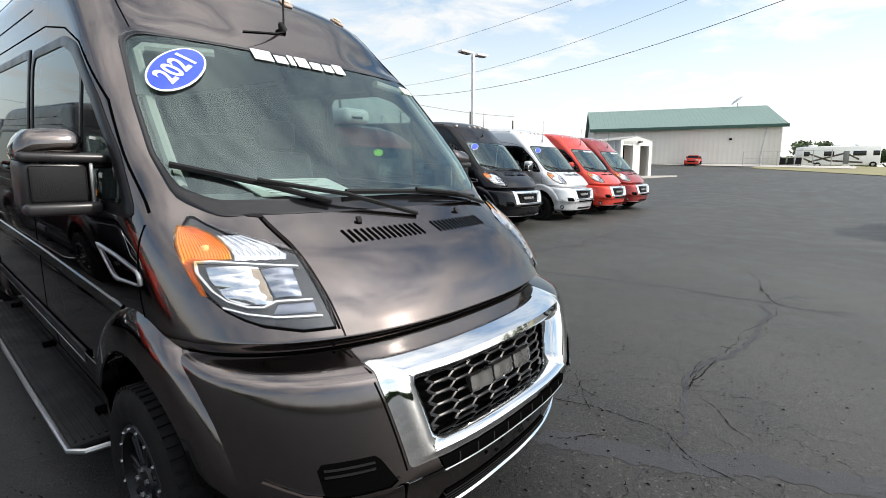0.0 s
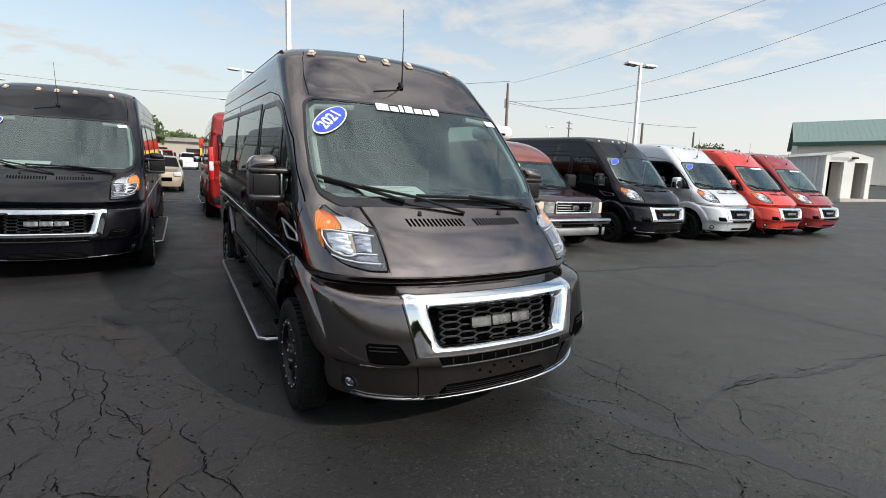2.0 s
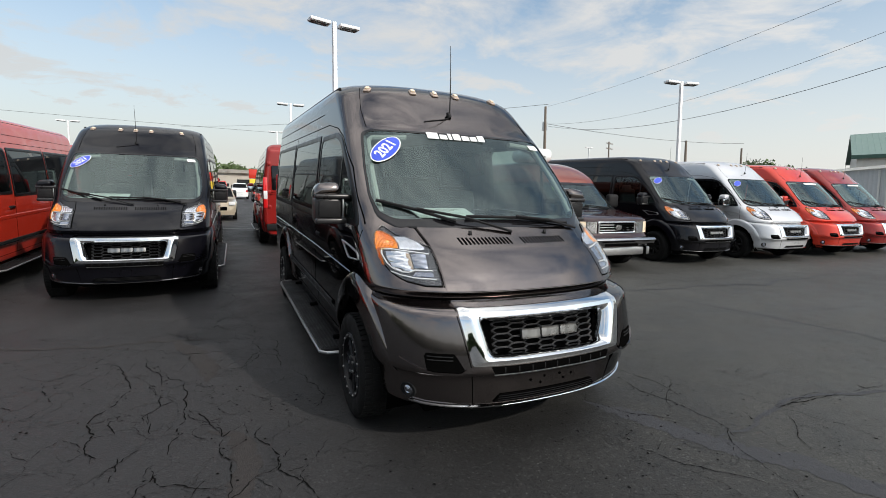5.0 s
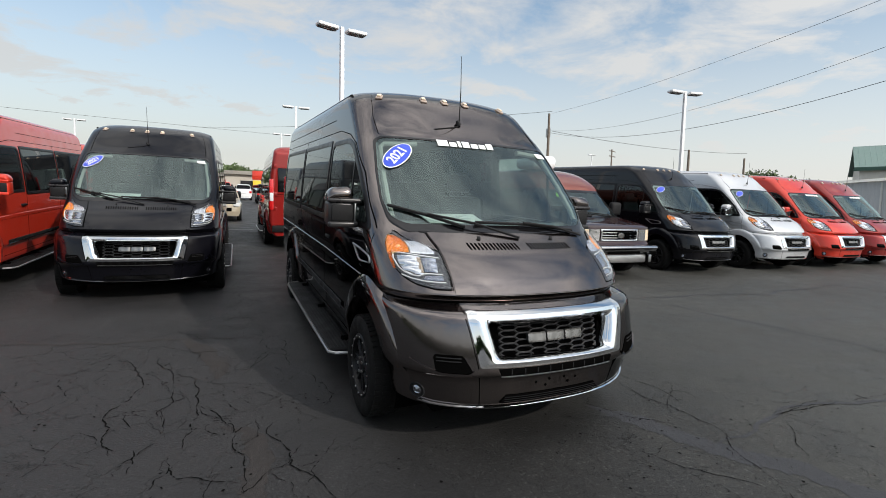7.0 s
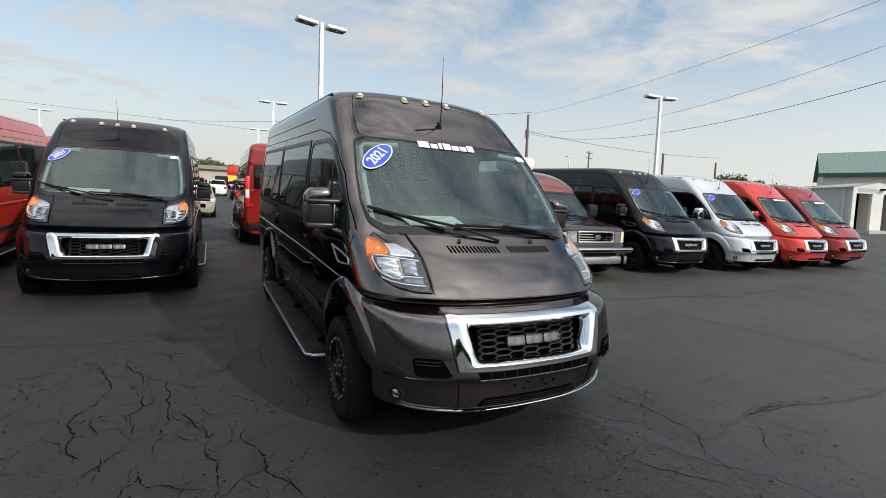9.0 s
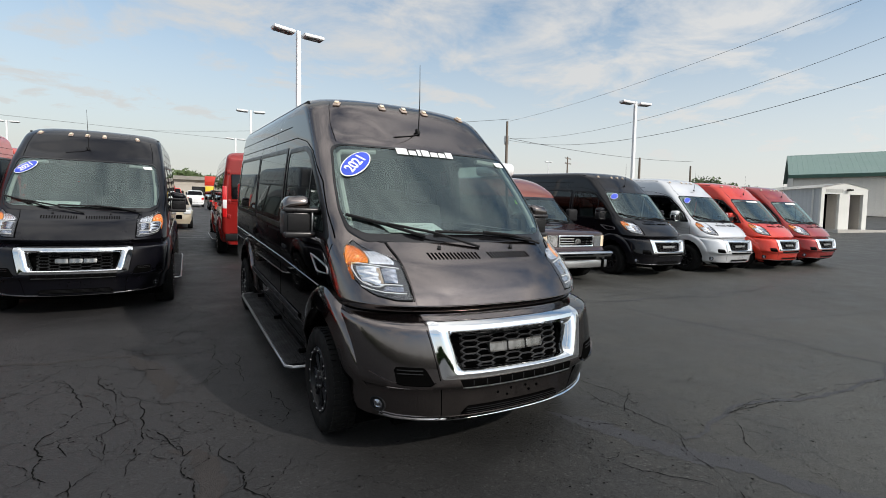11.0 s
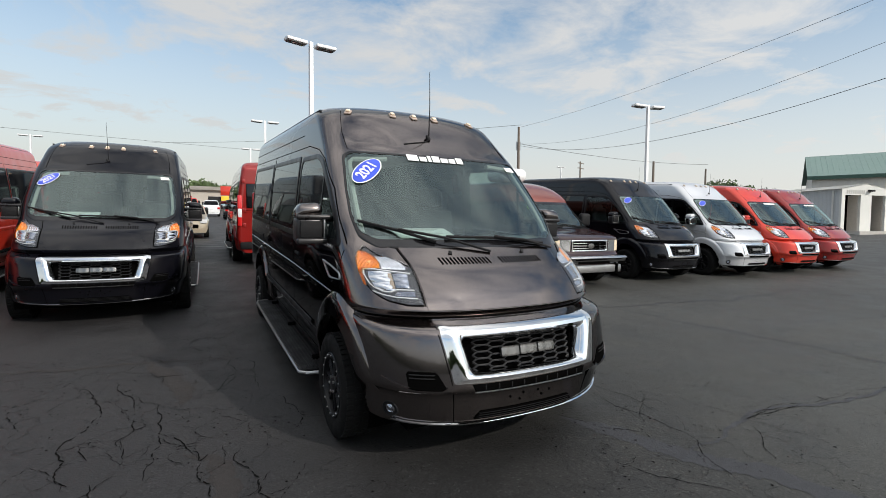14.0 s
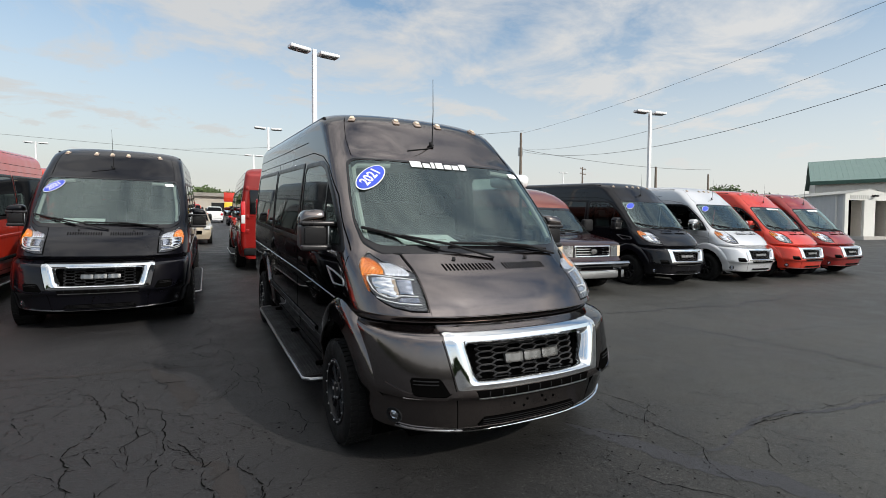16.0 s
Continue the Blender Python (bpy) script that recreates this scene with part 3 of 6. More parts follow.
    skin_ring(bm, skin_front, round_outline(outer, 0.02, 5, 8), round_outline(inner, 0.04, 5, 8), 0.004, -0.075, 0.014)
    grille = part("grille_surround", bm, CHROME, van, "wide chrome grille surround")
    # black sheet behind the mesh holds the shade of the opening in its colour
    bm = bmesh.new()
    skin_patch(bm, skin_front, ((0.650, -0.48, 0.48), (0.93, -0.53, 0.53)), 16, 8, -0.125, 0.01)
    part("grille_backing", bm, SHADE_BLACK, grille)
    bm = bmesh.new()
    cw, ch = 0.150, 0.042
    for c in range(-5, 6):
        for r in range(-1, 8):
            x, z = c * cw * 0.75, 0.682 + r * ch + (ch / 2 if c % 2 else 0)
            pts = [(x - cw * 0.5, z), (x - cw * 0.27, z + ch / 2), (x + cw * 0.27, z + ch / 2), (x + cw * 0.5, z)]
            pts = [q for q in pts if abs(q[0]) < 0.492 - (0.905 - q[1]) * 0.24 and 0.672 < q[1] < 0.912]
            if len(pts) > 1:
                tube(bm, [on_skin(skin_front, a, q, -0.088) for a, q in pts], 0.0068, 6)
    part("grille_mesh", bm, MESH_BLACK, grille, "black honeycomb mesh")
    for x0, x1 in ((-0.205, -0.075), (-0.055, 0.075), (0.095, 0.230)):
        bm = bmesh.new()
        skin_patch(bm, skin_front, ((0.766, x0, x1), (0.773, x0 - 0.004, x1 + 0.004), (0.822, x0 - 0.004, x1 + 0.004), (0.829, x0, x1)), 6, 5, -0.058, 0.03, wave=0.006, flutes=2)
        part("emblem", bm, EMBLEM, grille, "plain grey metal bar")

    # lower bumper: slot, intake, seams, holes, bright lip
    # openings are black sheets on the skin, their shade put into the colour
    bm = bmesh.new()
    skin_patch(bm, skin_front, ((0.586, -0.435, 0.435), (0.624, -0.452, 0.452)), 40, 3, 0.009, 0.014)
    slot = part("bumper_slot", bm, SHADE_BLACK, van)
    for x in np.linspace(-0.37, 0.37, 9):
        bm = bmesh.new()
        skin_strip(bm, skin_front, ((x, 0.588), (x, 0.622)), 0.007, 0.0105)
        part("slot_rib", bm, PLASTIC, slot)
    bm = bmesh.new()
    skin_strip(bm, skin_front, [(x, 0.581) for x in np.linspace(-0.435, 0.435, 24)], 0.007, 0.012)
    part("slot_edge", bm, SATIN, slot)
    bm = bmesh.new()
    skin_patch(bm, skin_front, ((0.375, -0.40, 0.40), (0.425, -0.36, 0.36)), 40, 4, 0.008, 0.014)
    low = part("lower_intake", bm, SHADE_BLACK, van)
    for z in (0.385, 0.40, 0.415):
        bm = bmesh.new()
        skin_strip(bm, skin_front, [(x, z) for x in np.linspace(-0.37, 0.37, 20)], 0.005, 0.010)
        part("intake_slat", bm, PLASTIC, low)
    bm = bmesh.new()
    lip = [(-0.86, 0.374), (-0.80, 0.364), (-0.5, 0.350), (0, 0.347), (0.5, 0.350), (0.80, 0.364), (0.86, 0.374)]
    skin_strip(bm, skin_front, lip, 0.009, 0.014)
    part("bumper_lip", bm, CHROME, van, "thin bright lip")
    # black sheet put where only shade lies under the lip
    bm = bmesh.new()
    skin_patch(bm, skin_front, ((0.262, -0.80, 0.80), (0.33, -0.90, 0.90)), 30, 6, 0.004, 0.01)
    part("air_dam", bm, SHADE_BLACK, van)
    for s in (-1, 1):
        bm = bmesh.new()
        skin_strip(bm, skin_front, ((s * 0.622, 0.975), (s * 0.634, 0.918), (s * 0.577, 0.632), (s * 0.545, 0.50), (s * 0.525, 0.36)), 0.007, 0.0015)
        part("bumper_seam", bm, SHADE_BLACK, van)
    for x, z in ((-0.16, 0.50), (-0.06, 0.515), (0.06, 0.515), (0.16, 0.50), (-0.08, 0.47), (0.10, 0.475)):
        bm = bmesh.new()
        lathe(bm, [(0.009, 0.001), (0.001, 0.002)], 8, surface_frame(skin_front, x, z, 0.002) @ Matrix.Rotation(radians(-90), 4, "Y"))
        part("plate_hole", bm, SHADE_BLACK, van)

    for s in (-1, 1):
        flip = (lambda rows: tuple((z, -b, -a) for z, a, b in rows)) if s > 0 else (lambda rows: rows)
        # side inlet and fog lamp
        # black sheet instead of a recess, the inlet's shade put into its colour
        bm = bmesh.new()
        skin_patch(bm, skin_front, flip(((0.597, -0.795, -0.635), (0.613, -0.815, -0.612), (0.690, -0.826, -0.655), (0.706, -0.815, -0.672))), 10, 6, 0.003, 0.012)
        inlet = part("side_inlet", bm, SHADE_BLACK, van)
        for z in (0.668, 0.688):
            bm = bmesh.new()
            skin_strip(bm, skin_front, [(s * x, z) for x in np.linspace(0.675, 0.81, 6)], 0.007, 0.008)
            part("inlet_slat", bm, PLASTIC, inlet)
        bm = bmesh.new()
        skin_strip(bm, skin_front, [(s * 0.60, 0.612), (s * 0.635, 0.592), (s * 0.78, 0.594), (s * 0.86, 0.612), (s * 0.94, 0.655)], 0.014, 0.012)
        part("bumper_crease", bm, paint_mat, van)
        fog = new("fog_lamp"); fog.parent = van
        fog.matrix_local = surface_frame(skin_front, s * 0.875, 0.433, 0.0) @ Matrix.Rotation(radians(-90), 4, "Y")
        bm = bmesh.new(); lathe(bm, [(0.058, -0.004), (0.052, 0.004), (0.036, 0.003), (0.030, -0.015)], 24); part("bezel", bm, PLASTIC, fog)
        bm = bmesh.new(); lathe(bm, [(0.031, 0.0), (0.022, 0.006), (0.016, 0.002), (0.010, 0.006), (0.001, 0.009)], 24); part("lens", bm, DIM_REFLECTOR, fog)

        # headlamp: dark pod, reflector bowls, light strip, amber corner, clear cover
        lamp = new("headlamp"); lamp.parent = van
        bm = bmesh.new(); skin_patch(bm, skin_front, flip(HEADLAMP), 14, 14, 0.002, 0.012); part("housing", bm, LAMP_GREY, lamp)
        # main beam: faceted bowl, bronze bulb shade, dim second bowl
        bm = bmesh.new()
        skin_patch(bm, skin_front, flip(((1.140, -0.864, -0.796), (1.157, -0.895, -0.787), (1.212, -0.913, -0.785), (1.242, -0.909, -0.785))), 66, 24, 0.001, 0.008, wave=0.011, flutes=1)
        part("reflector", bm, REFLECTOR, lamp)
        bm = bmesh.new()
        skin_strip(bm, skin_front, [(s * 0.799, 1.150), (s * 0.796, 1.236)], 0.026, 0.012)
        part("bulb_shade", bm, BRONZE, lamp, "bronze bulb shade")
        bm = bmesh.new()
        skin_patch(bm, skin_front, flip(((1.158, -0.781, -0.707), (1.234, -0.781, -0.693))), 42, 16, 0.001, 0.008, wave=0.010, flutes=1)
        part("second_bowl", bm, DIM_REFLECTOR, lamp)
        bm = bmesh.new()
        skin_strip(bm, skin_front, [(s * 0.672, 1.238), (s * 0.796, 1.250), (s * 0.890, 1.259), (s * 0.926, 1.256), (s * 0.933, 1.227), (s * 0.917, 1.177), (s * 0.895, 1.150), (s * 0.857, 1.134), (s * 0.820, 1.132), (s * 0.782, 1.147), (s * 0.683, 1.146)], 0.0055, 0.012)
        strip = part("light_strip", bm, LAMP_WHITE, lamp, "white daytime light strip")
        bm = bmesh.new()
        skin_strip(bm, skin_front, [(s * 0.676, 1.100), (s * 0.796, 1.104), (s * 0.862, 1.115), (s * 0.909, 1.132)], 0.006, 0.012)
        part("lower_strip", bm, LAMP_WHITE, lamp, "white daytime light strip")
        bm = bmesh.new()
        skin_patch(bm, skin_front, flip(((1.112, -0.806, -0.685), (1.138, -0.782, -0.683))), 60, 4, 0.004, 0.008, wave=0.003, flutes=20)
        part("ribbed_lens", bm, DIM_REFLECTOR, lamp)
        # amber corner over a finely ribbed bowl
        amber = flip(((1.162, -0.942, -0.933), (1.212, -0.950, -0.936), (1.257, -0.953, -0.935), (1.264, -0.953, -0.839), (1.287, -0.950, -0.832), (1.312, -0.945, -0.836), (1.337, -0.933, -0.853), (1.357, -0.919, -0.886)))
        bm = bmesh.new()
        skin_patch(bm, skin_front, amber, 64, 30, 0.002, 0.006, wave=0.0035, flutes=16)
        part("signal_reflector", bm, AMBER, lamp)
        bm = bmesh.new()
        lathe(bm, [(0.014, 0.006), (0.011, 0.010), (0.006, 0.014), (0.001, 0.015)], 16, surface_frame(skin_front, s * 0.886, 1.297, 0.0) @ Matrix.Rotation(radians(-90), 4, "Y"))
        part("signal_bulb", bm, PALE_LENS, lamp)
        bm = bmesh.new()
        skin_patch(bm, skin_front, amber, 8, 10, 0.018, 0.010)
        cover = part("turn_signal", bm, AMBER_GLASS, lamp, "amber turn signal", out=True); cover.visible_shadow = False
        bm = bmesh.new()
        skin_patch(bm, skin_front, flip(((1.262, -0.834, -0.693), (1.277, -0.826, -0.679), (1.297, -0.828, -0.693), (1.312, -0.832, -0.721), (1.330, -0.841, -0.768))), 60, 14, 0.002, 0.008, wave=0.004, flutes=5)
        part("upper_reflector", bm, REFLECTOR, lamp)
        bm = bmesh.new()
        edge = [(z, a) for z, a, b in HEADLAMP] + [(z, b) for z, a, b in HEADLAMP[::-1]]
        skin_strip(bm, skin_front, [(-s * a, z) for z, a in edge] + [(-s * edge[0][1], edge[0][0])], 0.009, 0.004)
        part("seal", bm, SHADE_BLACK, lamp)
        bm = bmesh.new(); skin_patch(bm, skin_front, flip(HEADLAMP), 14, 14, 0.024, 0.018)
        lens = part("lens", bm, LENS, lamp, out=True); lens.visible_shadow = False

        # sides
        skin = skin_left if s < 0 else skin_right
        bm = bmesh.new()
        arc_band(bm, skin, AXLES[0] + 0.01, 0.41, 0.475, 0.640, -18, 196, 0.052, 0.034, 0.25)
        part("front_arch_flare", bm, paint_mat, van)
        bm = bmesh.new()
        arc_band(bm, skin, AXLES[1], 0.40, 0.47, 0.58, -14, 194, 0.045, 0.035)
        part("rear_arch_flare", bm, paint_mat, van)
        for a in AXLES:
            # well lining in flat black, shade of the arch put into its colour
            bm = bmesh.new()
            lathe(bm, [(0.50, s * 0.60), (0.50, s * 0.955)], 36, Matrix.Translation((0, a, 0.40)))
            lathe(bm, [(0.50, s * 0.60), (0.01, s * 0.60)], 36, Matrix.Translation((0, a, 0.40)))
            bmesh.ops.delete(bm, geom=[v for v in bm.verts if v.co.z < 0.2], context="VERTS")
            part("wheel_well", bm, SHADE_BLACK, van)
            wheel_parts(van, s, a)
        for line in (((0.85, 1.36), (0.83, 1.10), (0.80, 1.02)), ((2.50, 2.12), (2.50, 1.4), (2.50, 0.42), (1.60, 0.42)), ((2.50, 2.2), (2.20, 2.2), (1.80, 2.14), (1.55, 2.05), (1.22, 1.80), (0.86, 1.40)),
                     ((4.12, 2.2), (4.12, 0.42), (2.50, 0.42)), ((2.50, 2.2), (6.14, 2.2)), ((2.52, 2.33), (6.14, 2.33))):
            bm = bmesh.new()
            skin_strip(bm, skin, line, 0.009, 0.0015)
            part("panel_seam", bm, SHADE_BLACK, van)
        bm = bmesh.new()
        skin_strip(bm, skin, ((1.66, 0.635), (4.35, 0.635)), 0.05, 0.016)
        mould = part("side_moulding", bm, PLASTIC, van)
        bm = bmesh.new()
        skin_strip(bm, skin, ((1.66, 0.607), (4.35, 0.607)), 0.008, 0.02)
        part("bright_strip", bm, CHROME, mould)
        bm = bmesh.new()
        skin_strip(bm, skin, ((1.05, 1.0), (2.45, 1.02), (6.09, 1.02)), 0.06, 0.008)
        part("body_crease", bm, paint_mat, van)
        bm = bmesh.new()
        box(bm, (-0.012, -0.09, -0.018), (0.03, 0.09, 0.018), 0.012, m=Matrix.Translation((s * 1.025, 2.33, 1.17)))
        part("door_handle", bm, PLASTIC, van)
        bm = bmesh.new()
        o = round_outline([(0.80, 1.150), (0.83, 1.205), (1.08, 1.228), (1.33, 1.240), (1.10, 1.120)], 0.03, 3, 3)
        i = round_outline([(0.83, 1.155), (0.85, 1.193), (1.08, 1.214), (1.25, 1.222), (1.09, 1.135)], 0.03, 3, 3)
        skin_ring(bm, skin, o, i, 0.003, 0.004, 0.008)
        part("fender_emblem", bm, SATIN, van)

        # running board on brackets
        board = new("running_board"); board.parent = van
        bm = bmesh.new()
        box(bm, (s * 0.90, 1.50, 0.235), (s * 1.16, 4.35, 0.275), 0.015)
        part("tread", bm, PLASTIC, board)
        bm = bmesh.new()
        tube(bm, [(s * 1.02, 1.43, 0.262), (s * 1.12, 1.445, 0.262), (s * 1.168, 1.50, 0.262), (s * 1.172, 2.2, 0.262), (s * 1.172, 4.25, 0.262), (s * 1.15, 4.36, 0.262), (s * 1.02, 4.42, 0.262)], 0.014, 8)
        part("edge_rail", bm, board_mat, board, "satin edge rail")
        for k in range(7):
            x = 0.955 + 0.03 * k
            part("tread_rib", new_box((s * x - 0.004, 1.53, 0.272), (s * x + 0.004, 4.32, 0.281)), PLASTIC, board)
        for y in (1.75, 2.95, 4.1):
            part("bracket", new_box((s * 0.75, y - 0.03, 0.24), (s * 1.0, y + 0.03, 0.30)), SHADE_BLACK, board)

        # towing mirror
        mir = new("door_mirror"); mir.parent = van
        mir.location = (-s * 0.028, 0.16, -0.006)
        part("upper_arm", new_box((s * 0.90, 1.03, 1.545), (s * 1.15, 1.10, 1.590), 0.018), PLASTIC, mir)
        part("lower_arm", new_box((s * 0.93, 1.03, 1.385), (s * 1.15, 1.10, 1.425), 0.018), PLASTIC, mir)
        bm = bmesh.new()
        box(bm, (s * 1.09, 0.985, 1.385), (s * 1.292, 1.16, 1.585), 0.035, 3)
        part("shell", bm, TRIM_SHELL, mir)
        part("upper_bar", new_box((s * 1.035, 0.968, 1.568), (s * 1.294, 1.12, 1.603), 0.014, 3), TRIM_SHELL, mir)
        bm = bmesh.new()
        v = box(bm, (s * 1.095, 0.972, 1.585), (s * 1.297, 1.165, 1.690), 0.05, 4)
        for q in v:                 # the cap slopes down to its outer end
            q.co.z -= 0.045 * max(0.0, (abs(q.co.x) - 1.20) / 0.097) ** 2 * (1 if q.co.z > 1.60 else 0)
        part("cap", bm, paint_mat, mir)
        bm = bmesh.new()
        box(bm, (s * 1.105, 0.974, 1.428), (s * 1.268, 0.992, 1.555), 0.010)
        part("front_cover", bm, PLASTIC, mir)
        part("inner_post", new_box((s * 1.078, 0.985, 1.40), (s * 1.092, 1.04, 1.585), 0.005), SATIN, mir)
        bm = bmesh.new()
        box(bm, (s * 1.06, 1.155, 1.40), (s * 1.275, 1.165, 1.575), 0.004)
        part("glass", bm, MIRROR, mir)
        part("lower_lip", new_box((s * 1.06, 0.964, 1.380), (s * 1.290, 1.05, 1.425), 0.016, 3), TRIM_SHELL, mir, "grey moulded lip")

        # tail lamp and rear edge
        bm = bmesh.new()
        box(bm, (s * 0.90, 6.15, 0.95), (s * 1.015, 6.255, 1.75), 0.03)
        tl = part("tail_lamp", bm, TAIL_RED, van)
        bm = bmesh.new()
        box(bm, (s * 0.91, 6.24, 1.18), (s * 1.005, 6.262, 1.40), 0.01)
        part("reversing_lens", bm, LAMP_WHITE, tl)

    # wipers
    for pts in (((-0.875, 1.552), (-0.63, 1.490), (-0.375, 1.412)), ((-0.275, 1.448), (0.135, 1.438), (0.62, 1.392))):
        w = new("wiper"); w.parent = van
        bm = bmesh.new()
        line = [on_skin(skin_front, a, b, 0.03) for a, b in pts]
        tube(bm, line, 0.012, 6)
        part("blade", bm, PLASTIC, w)
        bm = bmesh.new()
        mid, end = pts[1], ((0.03, 1.352) if pts[0][0] < -0.5 else (0.70, 1.362))
        tube(bm, [on_skin(skin_front, *mid, 0.045), on_skin(skin_front, (mid[0] + end[0]) / 2, (mid[1] + end[1]) / 2 + 0.005, 0.05), on_skin(skin_front, *end, 0.02)], 0.010, 6)
        part("arm", bm, PLASTIC, w)

    # roof: hollows in the brow, marker lamps, rails, aerial
    for s in (-1, 1):
        # thin black line painted for the shade along a soft ridge
        bm = bmesh.new()
        skin_strip(bm, skin_front, [(s * 0.80, 2.13), (s * 0.79, 2.3), (s * 0.755, 2.45), (s * 0.72, 2.52)], 0.005, 0.001)
        part("roof_seam", bm, SHADE_BLACK, van)
        bm = bmesh.new()
        box(bm, (s * 0.84, 2.15, 2.52), (s * 0.862, 5.89, 2.545), 0.006)
        part("roof_rail", bm, PLASTIC, van)
    if marker_lamps:
        for x in (-0.675, -0.286, -0.076, 0.141, 0.575):
            ml = new("marker_lamp"); ml.parent = van
            f = surface_frame(skin_front, x, 2.497, 0.0)
            bm = bmesh.new(); box(bm, (-0.032, -0.042, -0.006), (0.032, 0.042, 0.014), 0.012, 3, f); part("base", bm, MARKER, ml)
            bm = bmesh.new(); box(bm, (-0.020, -0.018, 0.012), (0.020, 0.028, 0.028), 0.008, 3, f); part("lens", bm, PALE_LENS, ml, "pale amber lens")
    aer = new("aerial"); aer.parent = van
    base = on_skin(skin_front, -0.03, 2.275, 0.0)
    bm = bmesh.new()
    lathe(bm, [(0.024, 0), (0.02, 0.02), (0.012, 0.045), (0.001, 0.05)], 12, Matrix.Translation(base) @ Matrix.Rotation(radians(-90), 4, "Y") @ Matrix.Rotation(radians(-30), 4, "Y"))
    part("foot", bm, PLASTIC, aer)
    bm = bmesh.new()
    tube(bm, [base + Vector((0, 0, 0.03)), base + Vector((-0.005, -0.01, 0.30)), base + Vector((-0.012, 0.0, 0.60))], [0.006, 0.004, 0.002], 6)
    part("whip", bm, PLASTIC, aer)
    bm = bmesh.new()
    tube(bm, [on_skin(skin_front, a, z, 0.004) for a, z in ((-0.03, 2.27), (-0.10, 2.245), (-0.22, 2.225), (-0.30, 2.21))], 0.004, 5)
    part("cable", bm, PLASTIC, aer)

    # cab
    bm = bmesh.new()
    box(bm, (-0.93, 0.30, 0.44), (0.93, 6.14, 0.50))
    part("cabin_floor", bm, SHADE_BLACK, van)
    # pan added out of sight to keep light off the ground below
    part("underbody", new_box((-0.78, 0.16, 0.28), (0.78, 6.05, 0.36), 0.02), SHADE_BLACK, van)
    bm = bmesh.new()
    prof = [(0.72, 1.39), (0.95, 1.445), (1.18, 1.42), (1.25, 1.30), (1.22, 1.00), (1.15, 0.80)]
    rows = [[bm.verts.new((x, y + 0.10 * (abs(x) / 0.9) ** 2, z)) for x in np.linspace(-0.86, 0.86, 9)] for y, z in prof]
    grid_faces(bm, rows)
    part("dashboard", bm, TRIM_GREY, van)
    bm = bmesh.new()
    box(bm, (-0.74, 1.85, 2.22), (0.74, 5.99, 2.26), 0.01)
    part("headliner", bm, TRIM_LIGHT, van)
    for s in (-1, 1):
        seat = new("front_seat"); seat.parent = van
        bm = bmesh.new(); box(bm, (s * 0.48 - 0.25, 1.75, 0.85), (s * 0.48 + 0.25, 2.25, 1.0), 0.05, 3); part("cushion", bm, SEAT_CLOTH, seat)
        bm = bmesh.new(); box(bm, (-0.25, -0.07, 0), (0.25, 0.07, 0.65), 0.06, 3, pose(s * 0.48, 2.28, 0.98, -12)); part("backrest", bm, SEAT_CLOTH, seat)
        bm = bmesh.new(); box(bm, (-0.14, -0.05, 0), (0.14, 0.05, 0.2), 0.045, 3, pose(s * 0.48, 2.43, 1.66, -10)); part("headrest", bm, SEAT_CLOTH, seat)
        bm = bmesh.new()
        tube(bm, [on_skin(skin_front, s * x, z, -0.035) for x, z in ((0.865, 1.50), (0.868, 1.60), (0.852, 1.80), (0.815, 2.04), (0.78, 2.07), (0.5, 2.085))], 0.022, 8)
        part("pillar_trim", bm, TRIM_LIGHT, van)
    sw = new("steering_wheel"); sw.parent = van
    sw.matrix_local = pose(0.45, 1.42, 1.30, -38, 0, 0)
    bm = bmesh.new()
    ring = [(0.19 * math.cos(a), 0.19 * math.sin(a), 0) for a in np.linspace(0, 2 * math.pi, 33)]
    tube(bm, ring, 0.016, 8, False)
    part("rim", bm, PLASTIC, sw)
    bm = bmesh.new(); box(bm, (-0.18, -0.02, -0.02), (0.18, 0.02, 0.0), 0.006); box(bm, (-0.06, -0.17, -0.03), (0.06, 0.05, 0.01), 0.02); part("hub", bm, PLASTIC, sw)
    bm = bmesh.new()
    box(bm, (-0.13, -0.02, -0.045), (0.13, 0.02, 0.045), 0.02, 3, pose(0.0, 1.33, 2.02))
    part("rear_view_mirror", bm, GLOSS_BLACK, van)
    bm = bmesh.new()
    skin_patch(bm, skin_front, ((1.965, -0.13, 0.05), (1.985, -0.165, 0.085), (2.09, -0.165, 0.085)), 10, 6, -0.012, 0.05)
    part("sensor_cover", bm, SHADE_BLACK, van)
    for x in (-0.5, 0.5):
        for y in (3.3, 4.3):
            part("rear_seat", new_box((x - 0.24, y, 0.5), (x + 0.24, y + 0.2, 1.75), 0.06), SEAT_CLOTH, van)

    # rear doors
    for s in (-1, 1):
        part("rear_window", new_box((s * 0.03, 6.22, 1.42), (s * 0.80, 6.252, 2.05), 0.02), GLOSS_BLACK, van)
    bm = bmesh.new()
    box(bm, (-0.006, 6.23, 0.55), (0.006, 6.243, 2.3))
    box(bm, (-0.85, 6.23, 0.545), (0.85, 6.243, 0.555))
    part("rear_seam", bm, SHADE_BLACK, van)
    for z in (0.98, 1.36, 2.10):
        for s in (-1, 1):
            part("hinge", new_box((s * 0.82, 6.23, z - 0.05), (s * 0.90, 6.258, z + 0.05), 0.008), paint_mat, van)
    part("rear_handle", new_box((-0.10, 6.23, 1.10), (0.10, 6.275, 1.16), 0.015), PLASTIC, van)
    plate = part("rear_plate", new_box((0.28, 6.235, 0.80), (0.60, 6.252, 0.96), 0.008), WHITE_DECAL, van, "white plate with a plain bar")
